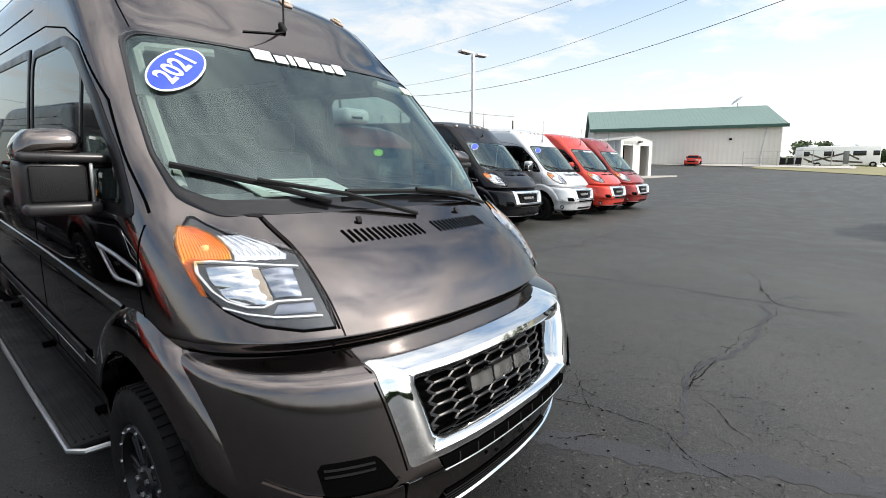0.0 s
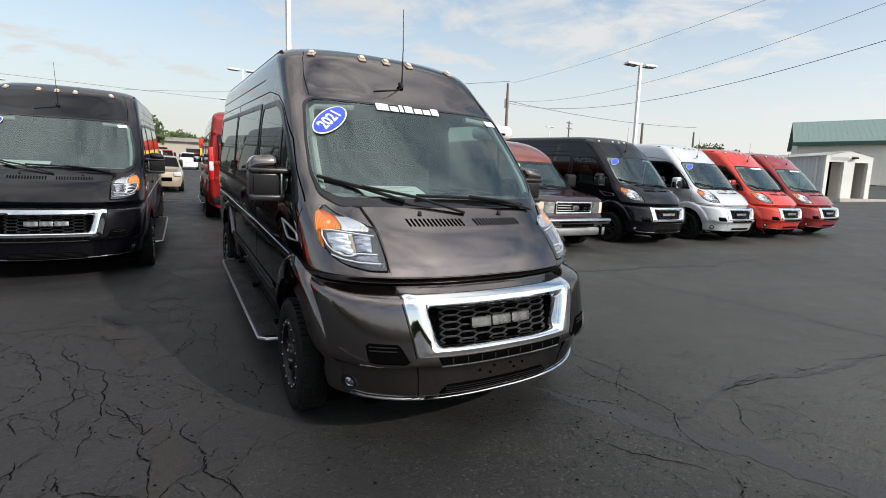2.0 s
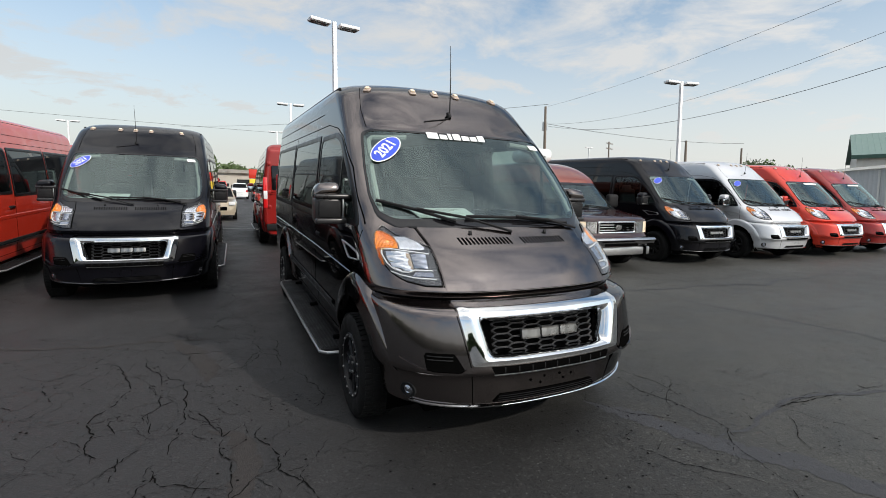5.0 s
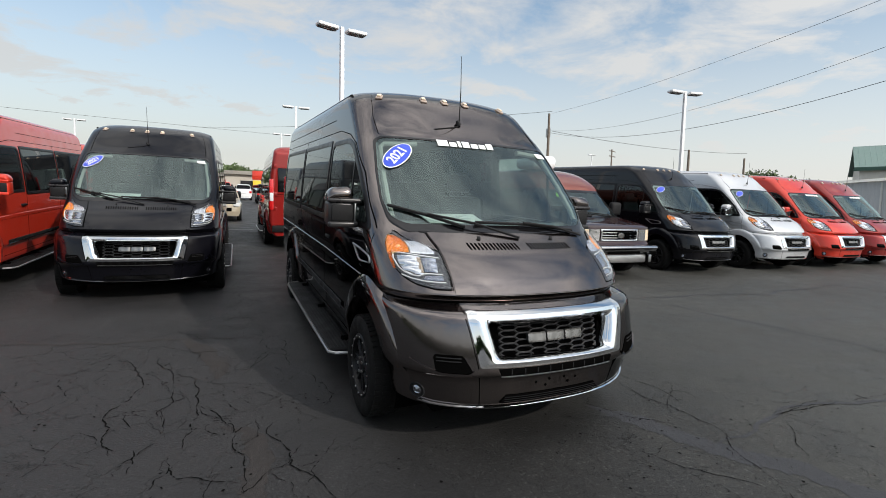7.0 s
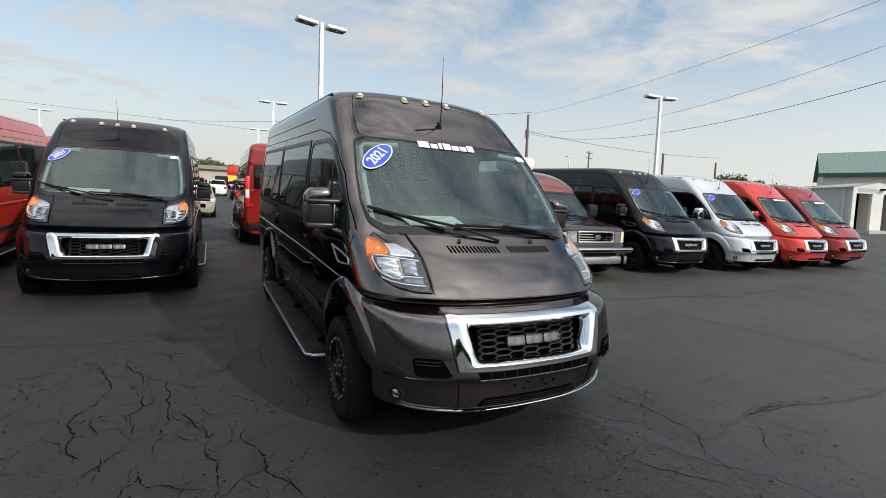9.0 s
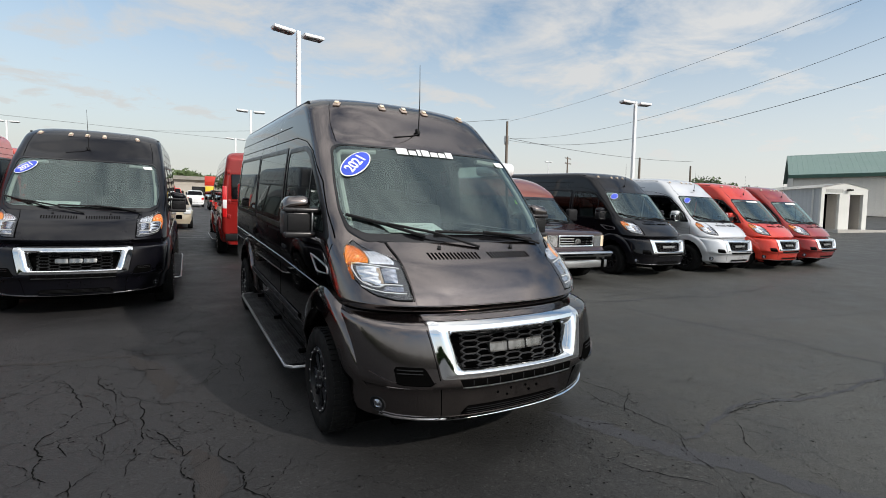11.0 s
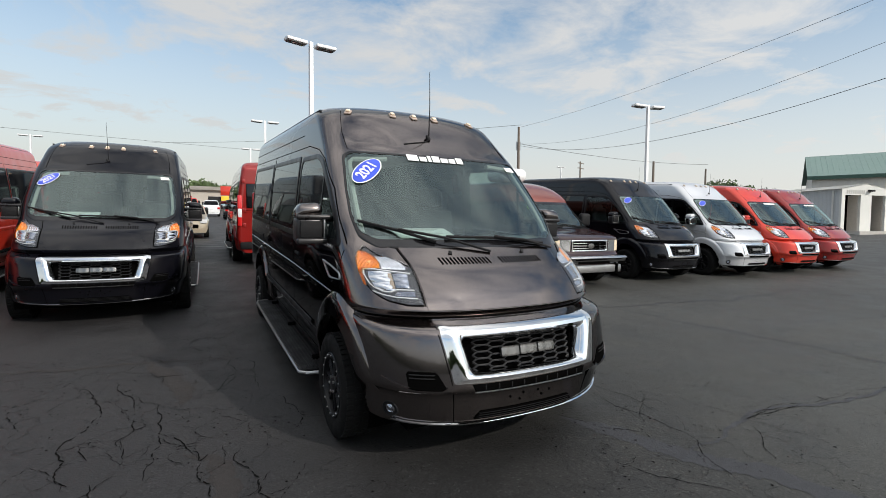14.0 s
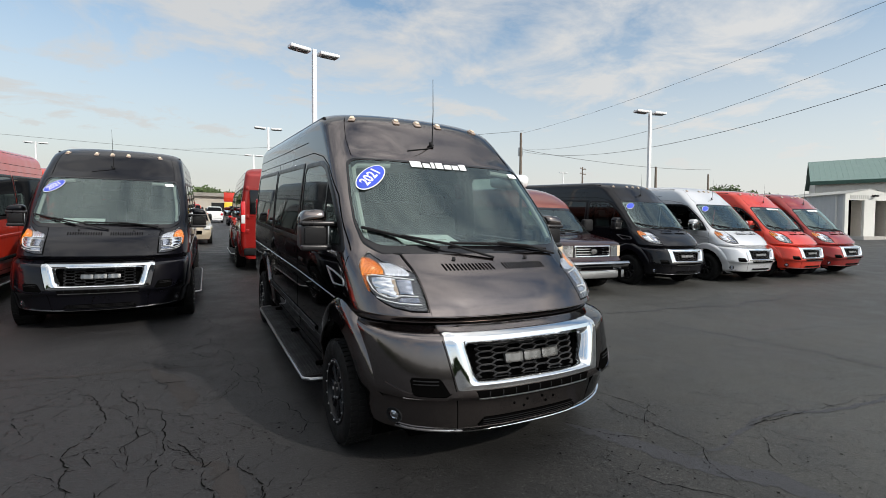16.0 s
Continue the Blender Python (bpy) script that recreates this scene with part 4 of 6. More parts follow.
    part("plate_bar", new_box((0.34, 6.25, 0.85), (0.54, 6.256, 0.91)), TRIM_GREY, plate)
    bm = bmesh.new()
    for z in (1.30, 1.36):
        box(bm, (-0.85, 6.23, z - 0.004), (0.85, 6.244, z + 0.004))
    part("rear_crease", bm, SHADE_BLACK, van)
    bm = bmesh.new()
    box(bm, (-0.95, 6.19, 0.36), (0.95, 6.29, 0.54), 0.03)
    part("rear_bumper", bm, PLASTIC, van)
    bm = bmesh.new()
    box(bm, (-0.45, 6.04, 2.40), (0.45, 6.24, 2.47), 0.02)
    part("rear_spoiler", bm, paint_mat, van)
    return van


def repaint(van, old, paint_mat):
    for o in van.children_recursive:
        if o.type == "MESH" and o.data.materials and o.data.materials[0] == old:
            o.material_slots[0].link = "OBJECT"
            o.material_slots[0].material = paint_mat


def sticker(name, label, m, half_w, half_h, edge, face, letters=""):
    """A flat oval sticker on a windscreen."""
    ob = thing(name, label, "sticker", m)
    bm = bmesh.new()
    lathe(bm, [(1.0, 0.0), (0.98, 0.002), (0.001, 0.002)], 40, Matrix.Diagonal((half_w, half_h, 1, 1)) @ Matrix.Rotation(radians(-90), 4, "Y"))
    part("border", bm, edge, ob)
    bm = bmesh.new()
    lathe(bm, [(1.0, 0.002), (0.98, 0.0035), (0.001, 0.0035)], 40, Matrix.Diagonal((half_w * 0.95, half_h * 0.915, 1, 1)) @ Matrix.Rotation(radians(-90), 4, "Y"))
    part("field", bm, face, ob)
    if letters:
        t = new("lettering", text_mesh(letters, half_h * 1.35))
        t.data.materials.append(WHITE_DECAL)
        t.parent = ob
        t.location = (0, 0, 0.006)
        t.scale = (0.85, 1, 1)
    return ob


# ---- ground ----
def rise(x, y=0.0):
    """Height of the lot: level round the vans, climbing towards the sheds."""
    t = max(0.0, x - 15.0)
    return 0.042 * (t * t / (t + 8.0)) if x < 75 else rise(74.9)


def asphalt():
    m = bpy.data.materials.new("worn asphalt")
    m.use_nodes = True
    n, l = m.node_tree.nodes, m.node_tree.links
    p = n["Principled BSDF"]
    p.inputs["Specular IOR Level"].default_value = 0.40
    tc = n.new("ShaderNodeTexCoord")
    co = tc.outputs["Object"]

    def noise_tex(scale, detail=5, rough=0.55, dist=0.0):
        q = n.new("ShaderNodeTexNoise")
        q.inputs["Scale"].default_value, q.inputs["Detail"].default_value = scale, detail
        q.inputs["Roughness"].default_value, q.inputs["Distortion"].default_value = rough, dist
        l.new(co, q.inputs["Vector"])
        return q.outputs["Fac"]

    def ranged(v, a, b, c, d):
        q = n.new("ShaderNodeMapRange")
        for k, w in zip(("From Min", "From Max", "To Min", "To Max"), (a, b, c, d)):
            q.inputs[k].default_value = w
        l.new(v, q.inputs["Value"])
        return q.outputs[0]

    def op(kind, a, b):
        q = n.new("ShaderNodeMath"); q.operation = kind
        for k, v in enumerate((a, b)):
            if isinstance(v, (int, float)):
                q.inputs[k].default_value = v
            else:
                l.new(v, q.inputs[k])
        return q.outputs[0]

    large, mid, grain, chips = noise_tex(0.22, 4), noise_tex(1.6, 6), noise_tex(170, 3, 0.7), noise_tex(60, 2, 0.6)
    tone = op("MULTIPLY", op("MULTIPLY", ranged(large, 0.3, 0.7, 0.75, 1.22), ranged(mid, 0.3, 0.7, 0.86, 1.14)), op("MULTIPLY", ranged(grain, 0.3, 0.7, 0.4, 1.6), ranged(chips, 0.3, 0.75, 0.72, 1.45)))
    sx = n.new("ShaderNodeSeparateXYZ"); l.new(co, sx.inputs[0])
    # the tone is set darker towards the left of the lot
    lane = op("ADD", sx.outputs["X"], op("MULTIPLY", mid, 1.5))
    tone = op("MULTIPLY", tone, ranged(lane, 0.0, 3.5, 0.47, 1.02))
    # before the bays the tone is set darker; bare stones, pale and dark, stand out
    coarse_dark = op("MULTIPLY", op("MULTIPLY", ranged(lane, -0.7, 0.6, 0.0, 1.0), ranged(lane, 1.0, 3.0, 1.0, 0.0)), ranged(op("ADD", sx.outputs["Y"], mid), 0.6, 1.8, 1.0, 0.0))
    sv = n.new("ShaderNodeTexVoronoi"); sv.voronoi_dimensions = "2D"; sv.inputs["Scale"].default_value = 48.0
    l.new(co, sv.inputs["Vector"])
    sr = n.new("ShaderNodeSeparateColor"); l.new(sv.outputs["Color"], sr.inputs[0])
    stone = op("MULTIPLY", ranged(sv.outputs["Distance"], 0.22, 0.38, 1.0, 0.0), ranged(coarse_dark, 0, 1, 0.40, 1.0))
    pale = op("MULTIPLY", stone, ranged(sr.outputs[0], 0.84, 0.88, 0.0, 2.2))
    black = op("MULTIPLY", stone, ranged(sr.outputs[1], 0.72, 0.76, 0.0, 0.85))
    tone = op("MULTIPLY", tone, op("MULTIPLY", ranged(coarse_dark, 0, 1, 1.0, 0.58), op("SUBTRACT", op("ADD", pale, 1.0), black)))

    # cracks: cell borders bent by coarse and fine noise, broken where another noise fades them
    def bent(scale, amount, source):
        w = n.new("ShaderNodeTexNoise"); w.inputs["Scale"].default_value, w.inputs["Detail"].default_value, w.inputs["Roughness"].default_value = scale, 8, 0.65
        l.new(co, w.inputs["Vector"])
        m0 = n.new("ShaderNodeVectorMath"); m0.operation = "SUBTRACT"; m0.inputs[1].default_value = (0.5, 0.5, 0.5)
        l.new(w.outputs["Color"], m0.inputs[0])
        m1 = n.new("ShaderNodeVectorMath"); m1.operation = "MULTIPLY_ADD"; m1.inputs[1].default_value = (amount, amount, 0.0)
        l.new(m0.outputs[0], m1.inputs[0]); l.new(source, m1.inputs[2])
        return m1.outputs[0]

    def cracks(scale, width, mask, source):
        v = n.new("ShaderNodeTexVoronoi"); v.feature, v.voronoi_dimensions = "DISTANCE_TO_EDGE", "2D"
        v.inputs["Scale"].default_value = scale
        l.new(source, v.inputs["Vector"])
        wide = op("MULTIPLY", ranged(noise_tex(2.7, 4), 0.35, 0.7, 0.1, 1.6), width)
        q = op("DIVIDE", v.outputs["Distance"], wide)
        return op("MULTIPLY", ranged(q, 0.4, 1.0, 1.0, 0.0), mask)

    jag = bent(9.0, 0.22, bent(1.1, 0.9, co))
    worn = op("MULTIPLY", ranged(noise_tex(0.33, 3), 0.42, 0.52, 0.0, 1.0), ranged(lane, 1.5, 3.5, 1.0, 0.25))
    fine = op("MULTIPLY", cracks(2.6, 0.012, worn, jag), 0.4)
    # pits where stones have come out
    pv = n.new("ShaderNodeTexVoronoi"); pv.voronoi_dimensions = "2D"; pv.inputs["Scale"].default_value = 13.0
    l.new(bent(30.0, 0.05, co), pv.inputs["Vector"])
    rc = n.new("ShaderNodeSeparateColor"); l.new(pv.outputs["Color"], rc.inputs[0])
    pit = op("MULTIPLY", ranged(op("SUBTRACT", pv.outputs["Distance"], op("MULTIPLY", rc.outputs[1], 0.10)), 0.03, 0.06, 1.0, 0.0), ranged(rc.outputs[0], 0.80, 0.82, 0.0, 1.0))
    pit = op("MULTIPLY", pit, ranged(noise_tex(0.9, 3), 0.45, 0.6, 0.25, 1.0))
    crack = op("MAXIMUM", fine, pit)
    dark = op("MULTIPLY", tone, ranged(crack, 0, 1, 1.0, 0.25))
    # bluish left tint: the skylit cast of shaded asphalt put into the colour
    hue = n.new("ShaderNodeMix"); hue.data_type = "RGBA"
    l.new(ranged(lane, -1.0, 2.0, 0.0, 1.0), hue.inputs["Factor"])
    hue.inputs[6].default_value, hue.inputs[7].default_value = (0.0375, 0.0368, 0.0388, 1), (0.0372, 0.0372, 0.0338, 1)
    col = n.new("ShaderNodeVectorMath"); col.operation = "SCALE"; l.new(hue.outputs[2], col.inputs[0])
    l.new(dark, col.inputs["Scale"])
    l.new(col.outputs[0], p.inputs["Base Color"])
    l.new(ranged(mid, 0.3, 0.7, 0.5, 0.7), p.inputs["Roughness"])
    h = op("SUBTRACT", op("ADD", op("MULTIPLY", grain, 0.25), op("MULTIPLY", chips, 0.3)), crack)
    bp = n.new("ShaderNodeBump"); bp.inputs["Strength"].default_value, bp.inputs["Distance"].default_value = 0.9, 0.014
    l.new(h, bp.inputs["Height"]); l.new(bp.outputs[0], p.inputs["Normal"])
    return m


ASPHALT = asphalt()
bm = bmesh.new()
xs = [-1500, -600, -250, -120] + list(np.arange(-80, 10, 6)) + list(np.arange(10, 80, 2.5)) + [80, 120, 250, 600, 1500]
ys = [-1500, -600, -250, -120] + list(np.arange(-80, 121, 8)) + [250, 600, 1500]
rows = [[bm.verts.new((x, y, rise(x))) for x in xs] for y in ys]
grid_faces(bm, rows)
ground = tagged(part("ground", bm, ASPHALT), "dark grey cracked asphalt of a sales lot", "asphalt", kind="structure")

# ---- cracks, tar and paint on the asphalt ----
CRACK = mat("dark crack", (0.006, 0.006, 0.006), 1.0, 0, 0.3, 20, spec=0.05)
TAR = mat("brown worn tar", (0.0215, 0.0187, 0.0180), 0.7, 0, 0.45, 3.5, 0.7, 120, spec=0.4)
LINE_PAINT = mat("faded line paint", (0.30, 0.30, 0.29), 0.8, 0, 0.4, 5, 0.3, 120)
crnd = random.Random(11)


def meander(a, b, rough=0.20, least=0.03):
    """A jagged line from a to b, by midpoint displacement."""
    a, b = Vector(a), Vector(b)
    d = b - a
    if d.length < least:
        return [a, b]
    m = (a + b) / 2 + Vector((-d.y, d.x)) * crnd.uniform(-rough, rough)
    return meander(a, m, rough, least)[:-1] + meander(m, b, rough, least)


def crack_strip(bm, pts, width, fade=True):
    left, right = [], []
    n = len(pts)
    for i, p in enumerate(pts):
        d = (pts[min(i + 1, n - 1)] - pts[max(i - 1, 0)]).normalized()
        k = min(1.0, 0.25 + 4.0 * min(i, n - 1 - i) / n) if fade else 1.0
        w = width * k * crnd.uniform(0.3, 1.35)
        q = Vector((-d.y, d.x)) * w / 2
        z = rise(p.x) + (0.0050 if p.x < 9 else 0.010)
        left.append(bm.verts.new((p.x + q.x, p.y + q.y, z)))
        right.append(bm.verts.new((p.x - q.x, p.y - q.y, z)))
    for i in range(n - 1):
        if crnd.random() < 0.16:
            continue
        bm.faces.new((left[i], right[i], right[i + 1], left[i + 1]))


def crack(bm, nodes, width, rough=0.20, twigs=0.0, least=0.03):
    pts = []
    for a, b in zip(nodes, nodes[1:]):
        pts += meander(a, b, rough, least)[(1 if pts else 0):]
    crack_strip(bm, pts, width)
    for p in pts:
        if crnd.random() < twigs:
            t = crnd.uniform(0, 2 * math.pi)
            r = crnd.uniform(0.06, 0.28)
            crack_strip(bm, meander(p, p + Vector((math.cos(t) * r, math.sin(t) * r)), 0.25), width * 0.55)


def crack_field(bm, x0, x1, y0, y1, step, keep, width):
    """Alligator cracking: the borders of uneven six-sided cells, some of them healed."""
    def corner(i, j, k):
        shake = random.Random(i * 7919 + j * 104729 + k)
        x, y = step * (i + (0.5 if j % 2 else 0)), step * 1.05 * j + (0.33 * step if k else 0)
        return (x0 + x + step * shake.uniform(-0.24, 0.24), y0 + y + step * shake.uniform(-0.24, 0.24))
    for i in range(int((x1 - x0) / step)):
        for j in range(int((y1 - y0) / step / 1.05)):
            odd = j % 2
            for p, q in (((i, j, 0), (i, j, 1)), ((i, j, 1), (i + odd, j + 1, 0)), ((i, j, 1), (i + odd - 1, j + 1, 0))):
                if crnd.random() < keep:
                    crack(bm, (corner(*p), corner(*q)), width * crnd.uniform(0.5, 1.3), 0.16, 0.02)


bm = bmesh.new()
for line in (((-2.97, 2.56), (-2.82, 2.46), (-2.69, 2.16), (-2.62, 1.87), (-2.65, 1.71), (-2.70, 1.51), (-2.77, 1.35), (-2.69, 0.88), (-2.63, 0.74)),
             ((-2.61, 2.55), (-2.53, 2.25), (-2.42, 2.04), (-2.40, 1.86)),
             ((-2.23, 1.85), (-2.20, 1.65), (-2.21, 1.48), (-2.19, 1.27), (-2.19, 0.90), (-2.23, 0.69)),
             ((-2.16, 1.29), (-2.09, 1.20), (-2.02, 1.05), (-1.95, 0.96)),
             ((-1.92, 0.76), (-1.94, 0.62), (-1.87, 0.49), (-1.87, 0.31), (-1.88, 0.08)),
             ((-1.68, 0.87), (-1.73, 0.71), (-1.65, 0.59), (-1.60, 0.44), (-1.62, 0.28), (-1.52, 0.14), (-1.47, 0.04), (-1.42, -0.13))):
    crack(bm, line, 0.0100, 0.13, 0.02)
for line in (((-1.63, 2.95), (-1.60, 2.49), (-1.73, 2.19), (-1.75, 1.95)),
             ((-1.50, 2.90), (-1.49, 2.44), (-1.45, 1.90)),
             ((-1.37, 1.83), (-1.28, 1.63), (-1.22, 1.36), (-1.24, 1.06), (-1.39, 0.98)),
             ((-2.38, 1.65), (-2.36, 1.41), (-2.42, 1.30), (-2.38, 1.13), (-2.38, 0.93)),
             ((-2.30, 0.61), (-2.26, 0.41), (-2.23, 0.35), (-2.09, 0.29), (-1.89, 0.20)),
             ((-2.64, 1.29), (-2.57, 1.07)),
             ((-2.50, 0.76), (-2.48, 0.61), (-2.49, 0.48)),
             ((-2.16, 1.23), (-1.93, 0.80), (-1.81, 0.91)),
             ((-2.75, 3.19), (-2.50, 3.38), (-2.22, 2.90))):
    crack(bm, line, 0.0080, 0.15, 0.03)
for line in (((1.33, 0.61), (1.29, 0.36), (1.38, 0.11), (1.38, -0.03), (1.41, -0.25), (1.38, -0.38), (1.21, -0.56), (1.14, -0.79), (1.11, -0.91)),
             ((1.48, 0.77), (1.57, 0.46), (1.52, 0.14)),
             ((0.70, 0.45), (0.77, 0.29), (0.83, 0.16), (0.94, 0.03), (1.13, -0.13)),
             ((0.56, -0.31), (0.63, -0.41), (0.69, -0.58), (0.82, -0.71), (0.95, -0.83), (0.99, -0.91)),
             ((2.01, -0.41), (1.88, -0.55), (1.63, -0.79)),
             ((2.08, -0.28), (2.29, -0.28), (2.64, -0.28)),
             ((1.09, -0.96), (1.00, -1.07), (0.78, -1.17))):
    crack(bm, line, 0.0072, 0.10, 0.02)
for line in (((2.06, -0.28), (3.27, -0.34), (5.37, -0.41)), ((4.38, 3.58), (9.25, 3.93)), ((9.53, 2.85), (8.31, 0.44)), ((7.34, 0.16), (5.67, -0.18)), ((5.5, 1.6), (8.9, 1.2), (14, 1.5))):
    crack(bm, line, 0.0055, 0.07, 0.01, 0.05)
for line in (((9.20, 1.74), (9.21, 1.20), (9.14, 0.69), (9.18, 0.27)),
             ((5.13, 0.51), (5.14, 0.24), (5.15, -0.04)),
             ((6.26, -0.15), (5.63, -0.33), (5.37, -0.42), (5.12, -0.59)),
             ((5.21, -0.27), (5.37, -0.42)),
             ((7.66, -0.26), (7.86, -0.55)),
             ((5.88, -0.57), (5.94, -0.80)),
             ((5.29, -0.86), (5.26, -1.14)),
             ((2.08, -0.29), (2.31, -0.28), (2.61, -0.31), (2.86, -0.31)),
             ((3.25, -0.27), (3.25, -0.38))):
    crack(bm, line, 0.012, 0.08, 0.03)
crack_field(bm, -5.2, -1.15, -1.4, 3.0, 0.30, 0.36, 0.0062)
crack_field(bm, -2.1, -1.15, 2.9, 6.0, 0.32, 0.50, 0.008)
crack_field(bm, -6.5, -1.2, 6.4, 14.0, 1.1, 0.35, 0.012)
crack_field(bm, 1.2, 6.0, -2.2, 3.0, 0.9, 0.12, 0.0035)
crack_field(bm, 6.0, 20.0, -3.0, 4.4, 2.2, 0.22, 0.011)
# pits where stones have come out
for _ in range(8200):
    x, y = crnd.uniform(-4.8, 7.0), crnd.uniform(-2.4, 3.6)
    if noise.noise(Vector((x * 0.9, y * 0.9, 3.0))) < crnd.uniform(-0.45, 0.45):
        continue
    r = 0.003 + 0.0075 * crnd.random() ** 3
    t, n = crnd.uniform(0, 6.28), 6
    bm.faces.new([bm.verts.new((x + r * crnd.uniform(0.5, 1.5) * math.cos(t + 6.283 * k / n), y + r * crnd.uniform(0.5, 1.5) * math.sin(t + 6.283 * k / n), 0.0046)) for k in range(n)])
tagged(part("asphalt_cracks", bm, CRACK), "dark jagged cracks in the worn asphalt", "cracks", kind="stuff")


def smear(name, label, material, nodes, width, z=0.002):
    """A flat ragged band along a line."""
    pts = []
    for a, b in zip(nodes, nodes[1:]):
        pts += meander(a, b, 0.1, 0.05)[(1 if pts else 0):]
    bm = bmesh.new()
    left, right = [], []
    for i, p in enumerate(pts):
        d = (pts[min(i + 1, len(pts) - 1)] - pts[max(i - 1, 0)]).normalized()
        k = min(1, 0.1 + 5 * min(i, len(pts) - 1 - i) / len(pts))
        for side, row in ((1, left), (-1, right)):
            w = side * width / 2 * k * crnd.uniform(0.7, 1.2)
            row.append(bm.verts.new((p.x - d.y * w, p.y + d.x * w, rise(p.x) + z)))
    for i in range(len(pts) - 1):
        bm.faces.new((left[i], right[i], right[i + 1], left[i + 1]))
    return tagged(part(name, bm, material), label, "asphalt", kind="structure")


smear("tar_patch", "brown worn tar smear on cracked asphalt", TAR, ((-2.40, 3.05), (-2.17, 2.60), (-2.07, 2.20), (-2.06, 1.80)), 0.17)
smear("tar_patch", "brown worn tar smear on cracked asphalt", TAR, ((-2.02, 0.92), (-1.86, 0.82), (-1.80, 0.62), (-1.80, 0.30), (-1.82, -0.1), (-1.80, -0.5)), 0.15)
smear("tar_seam", "rough brown seam where two asphalt sheets meet", TAR, ((-4.6, 3.3), (-3.2, 3.12), (-2.4, 3.05), (-1.85, 2.95)), 0.05, 0.0030)
SEALED = mat("newer bluish asphalt sealer", (0.0285, 0.0295, 0.0335), 0.62, 0, 0.25, 4, 0.8, 150, spec=0.4)
smear("sealed_band", "darker bluish sealed band across the asphalt", SEALED, ((0.70, 0.36), (0.79, 0.17), (1.00, -0.20), (1.16, -0.54), (1.44, -0.87), (1.70, -1.40), (1.95, -1.9)), 0.20)
smear("sealed_band", "thin darker sealed joint in the asphalt", SEALED, ((0.80, -0.38), (2.15, -0.27), (2.88, -0.31), (4.21, -0.44), (6.2, -0.6)), 0.045, 0.0030)
smear("sealed_band", "thin darker sealed joint in the asphalt", SEALED, ((4.60, 3.0), (4.69, 2.63), (4.99, 1.27), (5.25, -0.06), (5.5, -1.2)), 0.05)
smear("sealed_band", "thin darker sealed joint in the asphalt", SEALED, ((4.22, 3.51), (7.34, 3.07), (9.8, 3.40)), 0.06, 0.0040)
smear("parking_line", "faded white painted line across the aisle", LINE_PAINT, ((-3.4, 16.45), (-0.9, 16.3)), 0.11, 0.012)

# ---- vans ----
ROW_GROUP = "vans parked in the front row"
main = make_van(GRANITE, "dark granite metallic high-roof passenger van with chrome grille", SATIN)
TAIL_UP = Matrix.Translation((0, AXLES[0], 0)) @ Matrix.Rotation(radians(RAKE), 4, "X") @ Matrix.Translation((0, -AXLES[0], 0))
main.matrix_world = pose(0.022, 0, 0, 0, 0, 1.4) @ TAIL_UP


def row_van(x, y, old, new_paint, label, z=None, turn=0.0, group=ROW_GROUP):
    lean = -math.degrees(math.atan((rise(x + 0.9) - rise(x - 0.9)) / 1.8))
    v = copy_thing(main, pose(x, y, rise(x) if z is None else z, 0, lean, turn) @ TAIL_UP)
    if new_paint is not old:
        repaint(v, old, new_paint)
    if new_paint in (RED_PAINT, DARK_RED, SILVER):      # mirrors follow the body; bright ones on the silver van
        repaint(v, TRIM_SHELL, CHROME if new_paint is SILVER else new_paint)
    return tagged(v, label, "van", group)


row_van(-3.17, 5.1, GRANITE, BLACK_PAINT, "black high-roof passenger van with wide chrome grille", z=-0.04)
row_van(-6.15, 5.1, GRANITE, RED_PAINT, "bright red high-roof passenger van with red towing mirrors")
row_van(8.72, 5.2, GRANITE, BLACK_PAINT, "black high-roof passenger van with chrome grille surround")
row_van(11.57, 5.07, GRANITE, SILVER, "silver metallic high-roof passenger van with chrome mirrors")
row_van(14.18, 5.08, GRANITE, RED_PAINT, "bright red high-roof passenger van beside a silver one")
row_van(16.62, 5.12, GRANITE, DARK_RED, "deep red high-roof passenger van at the end of the row")
v = row_van(-0.1, 16.89, GRANITE, DARK_RED, "red high-roof van seen from its tail", turn=180, group="vans parked behind")


# ---- things on the vans' windscreens ----
def on_van(van, skin, a, z, off, turn):
    return van.matrix_world @ surface_frame(skin, a, z, off, turn)


bpy.context.view_layer.update()
vans = [o for o in scene.objects if o.name.startswith("passenger_van")]
for v in vans[:1]:
    sticker("year_sticker", "blue oval year sticker with white border on windscreen glass", on_van(v, skin_front, -0.71, 1.942, 0.012, 56), 0.165, 0.09, WHITE_DECAL, BLUE_DECAL, "2021")
    banner = thing("windscreen_banner", "row of white vinyl blocks along the windscreen top", "banner", v.matrix_world.copy())
    heights = (0.092, 0.068, 0.092, 0.092, 0.068, 0.068, 0.092)
    widths = (0.098, 0.064, 0.030, 0.068, 0.066, 0.060, 0.064)
    x = -0.335
    for h, w in zip(heights, widths):
        bm = bmesh.new()
        skin_patch(bm, skin_front, ((2.052, x, x + w), (2.052 + h * 0.55, x, x + w)), 3, 3, 0.014, 0.004)
        part("block", bm, WHITE_DECAL, banner)
        x += w + 0.014
for v, turn in ((vans[1], 52),):
    sticker("year_sticker", "blue oval year sticker on the black van's windscreen", on_van(v, skin_front, -0.72, 1.96, 0.012, turn), 0.155, 0.082, WHITE_DECAL, BLUE_DECAL, "2021")
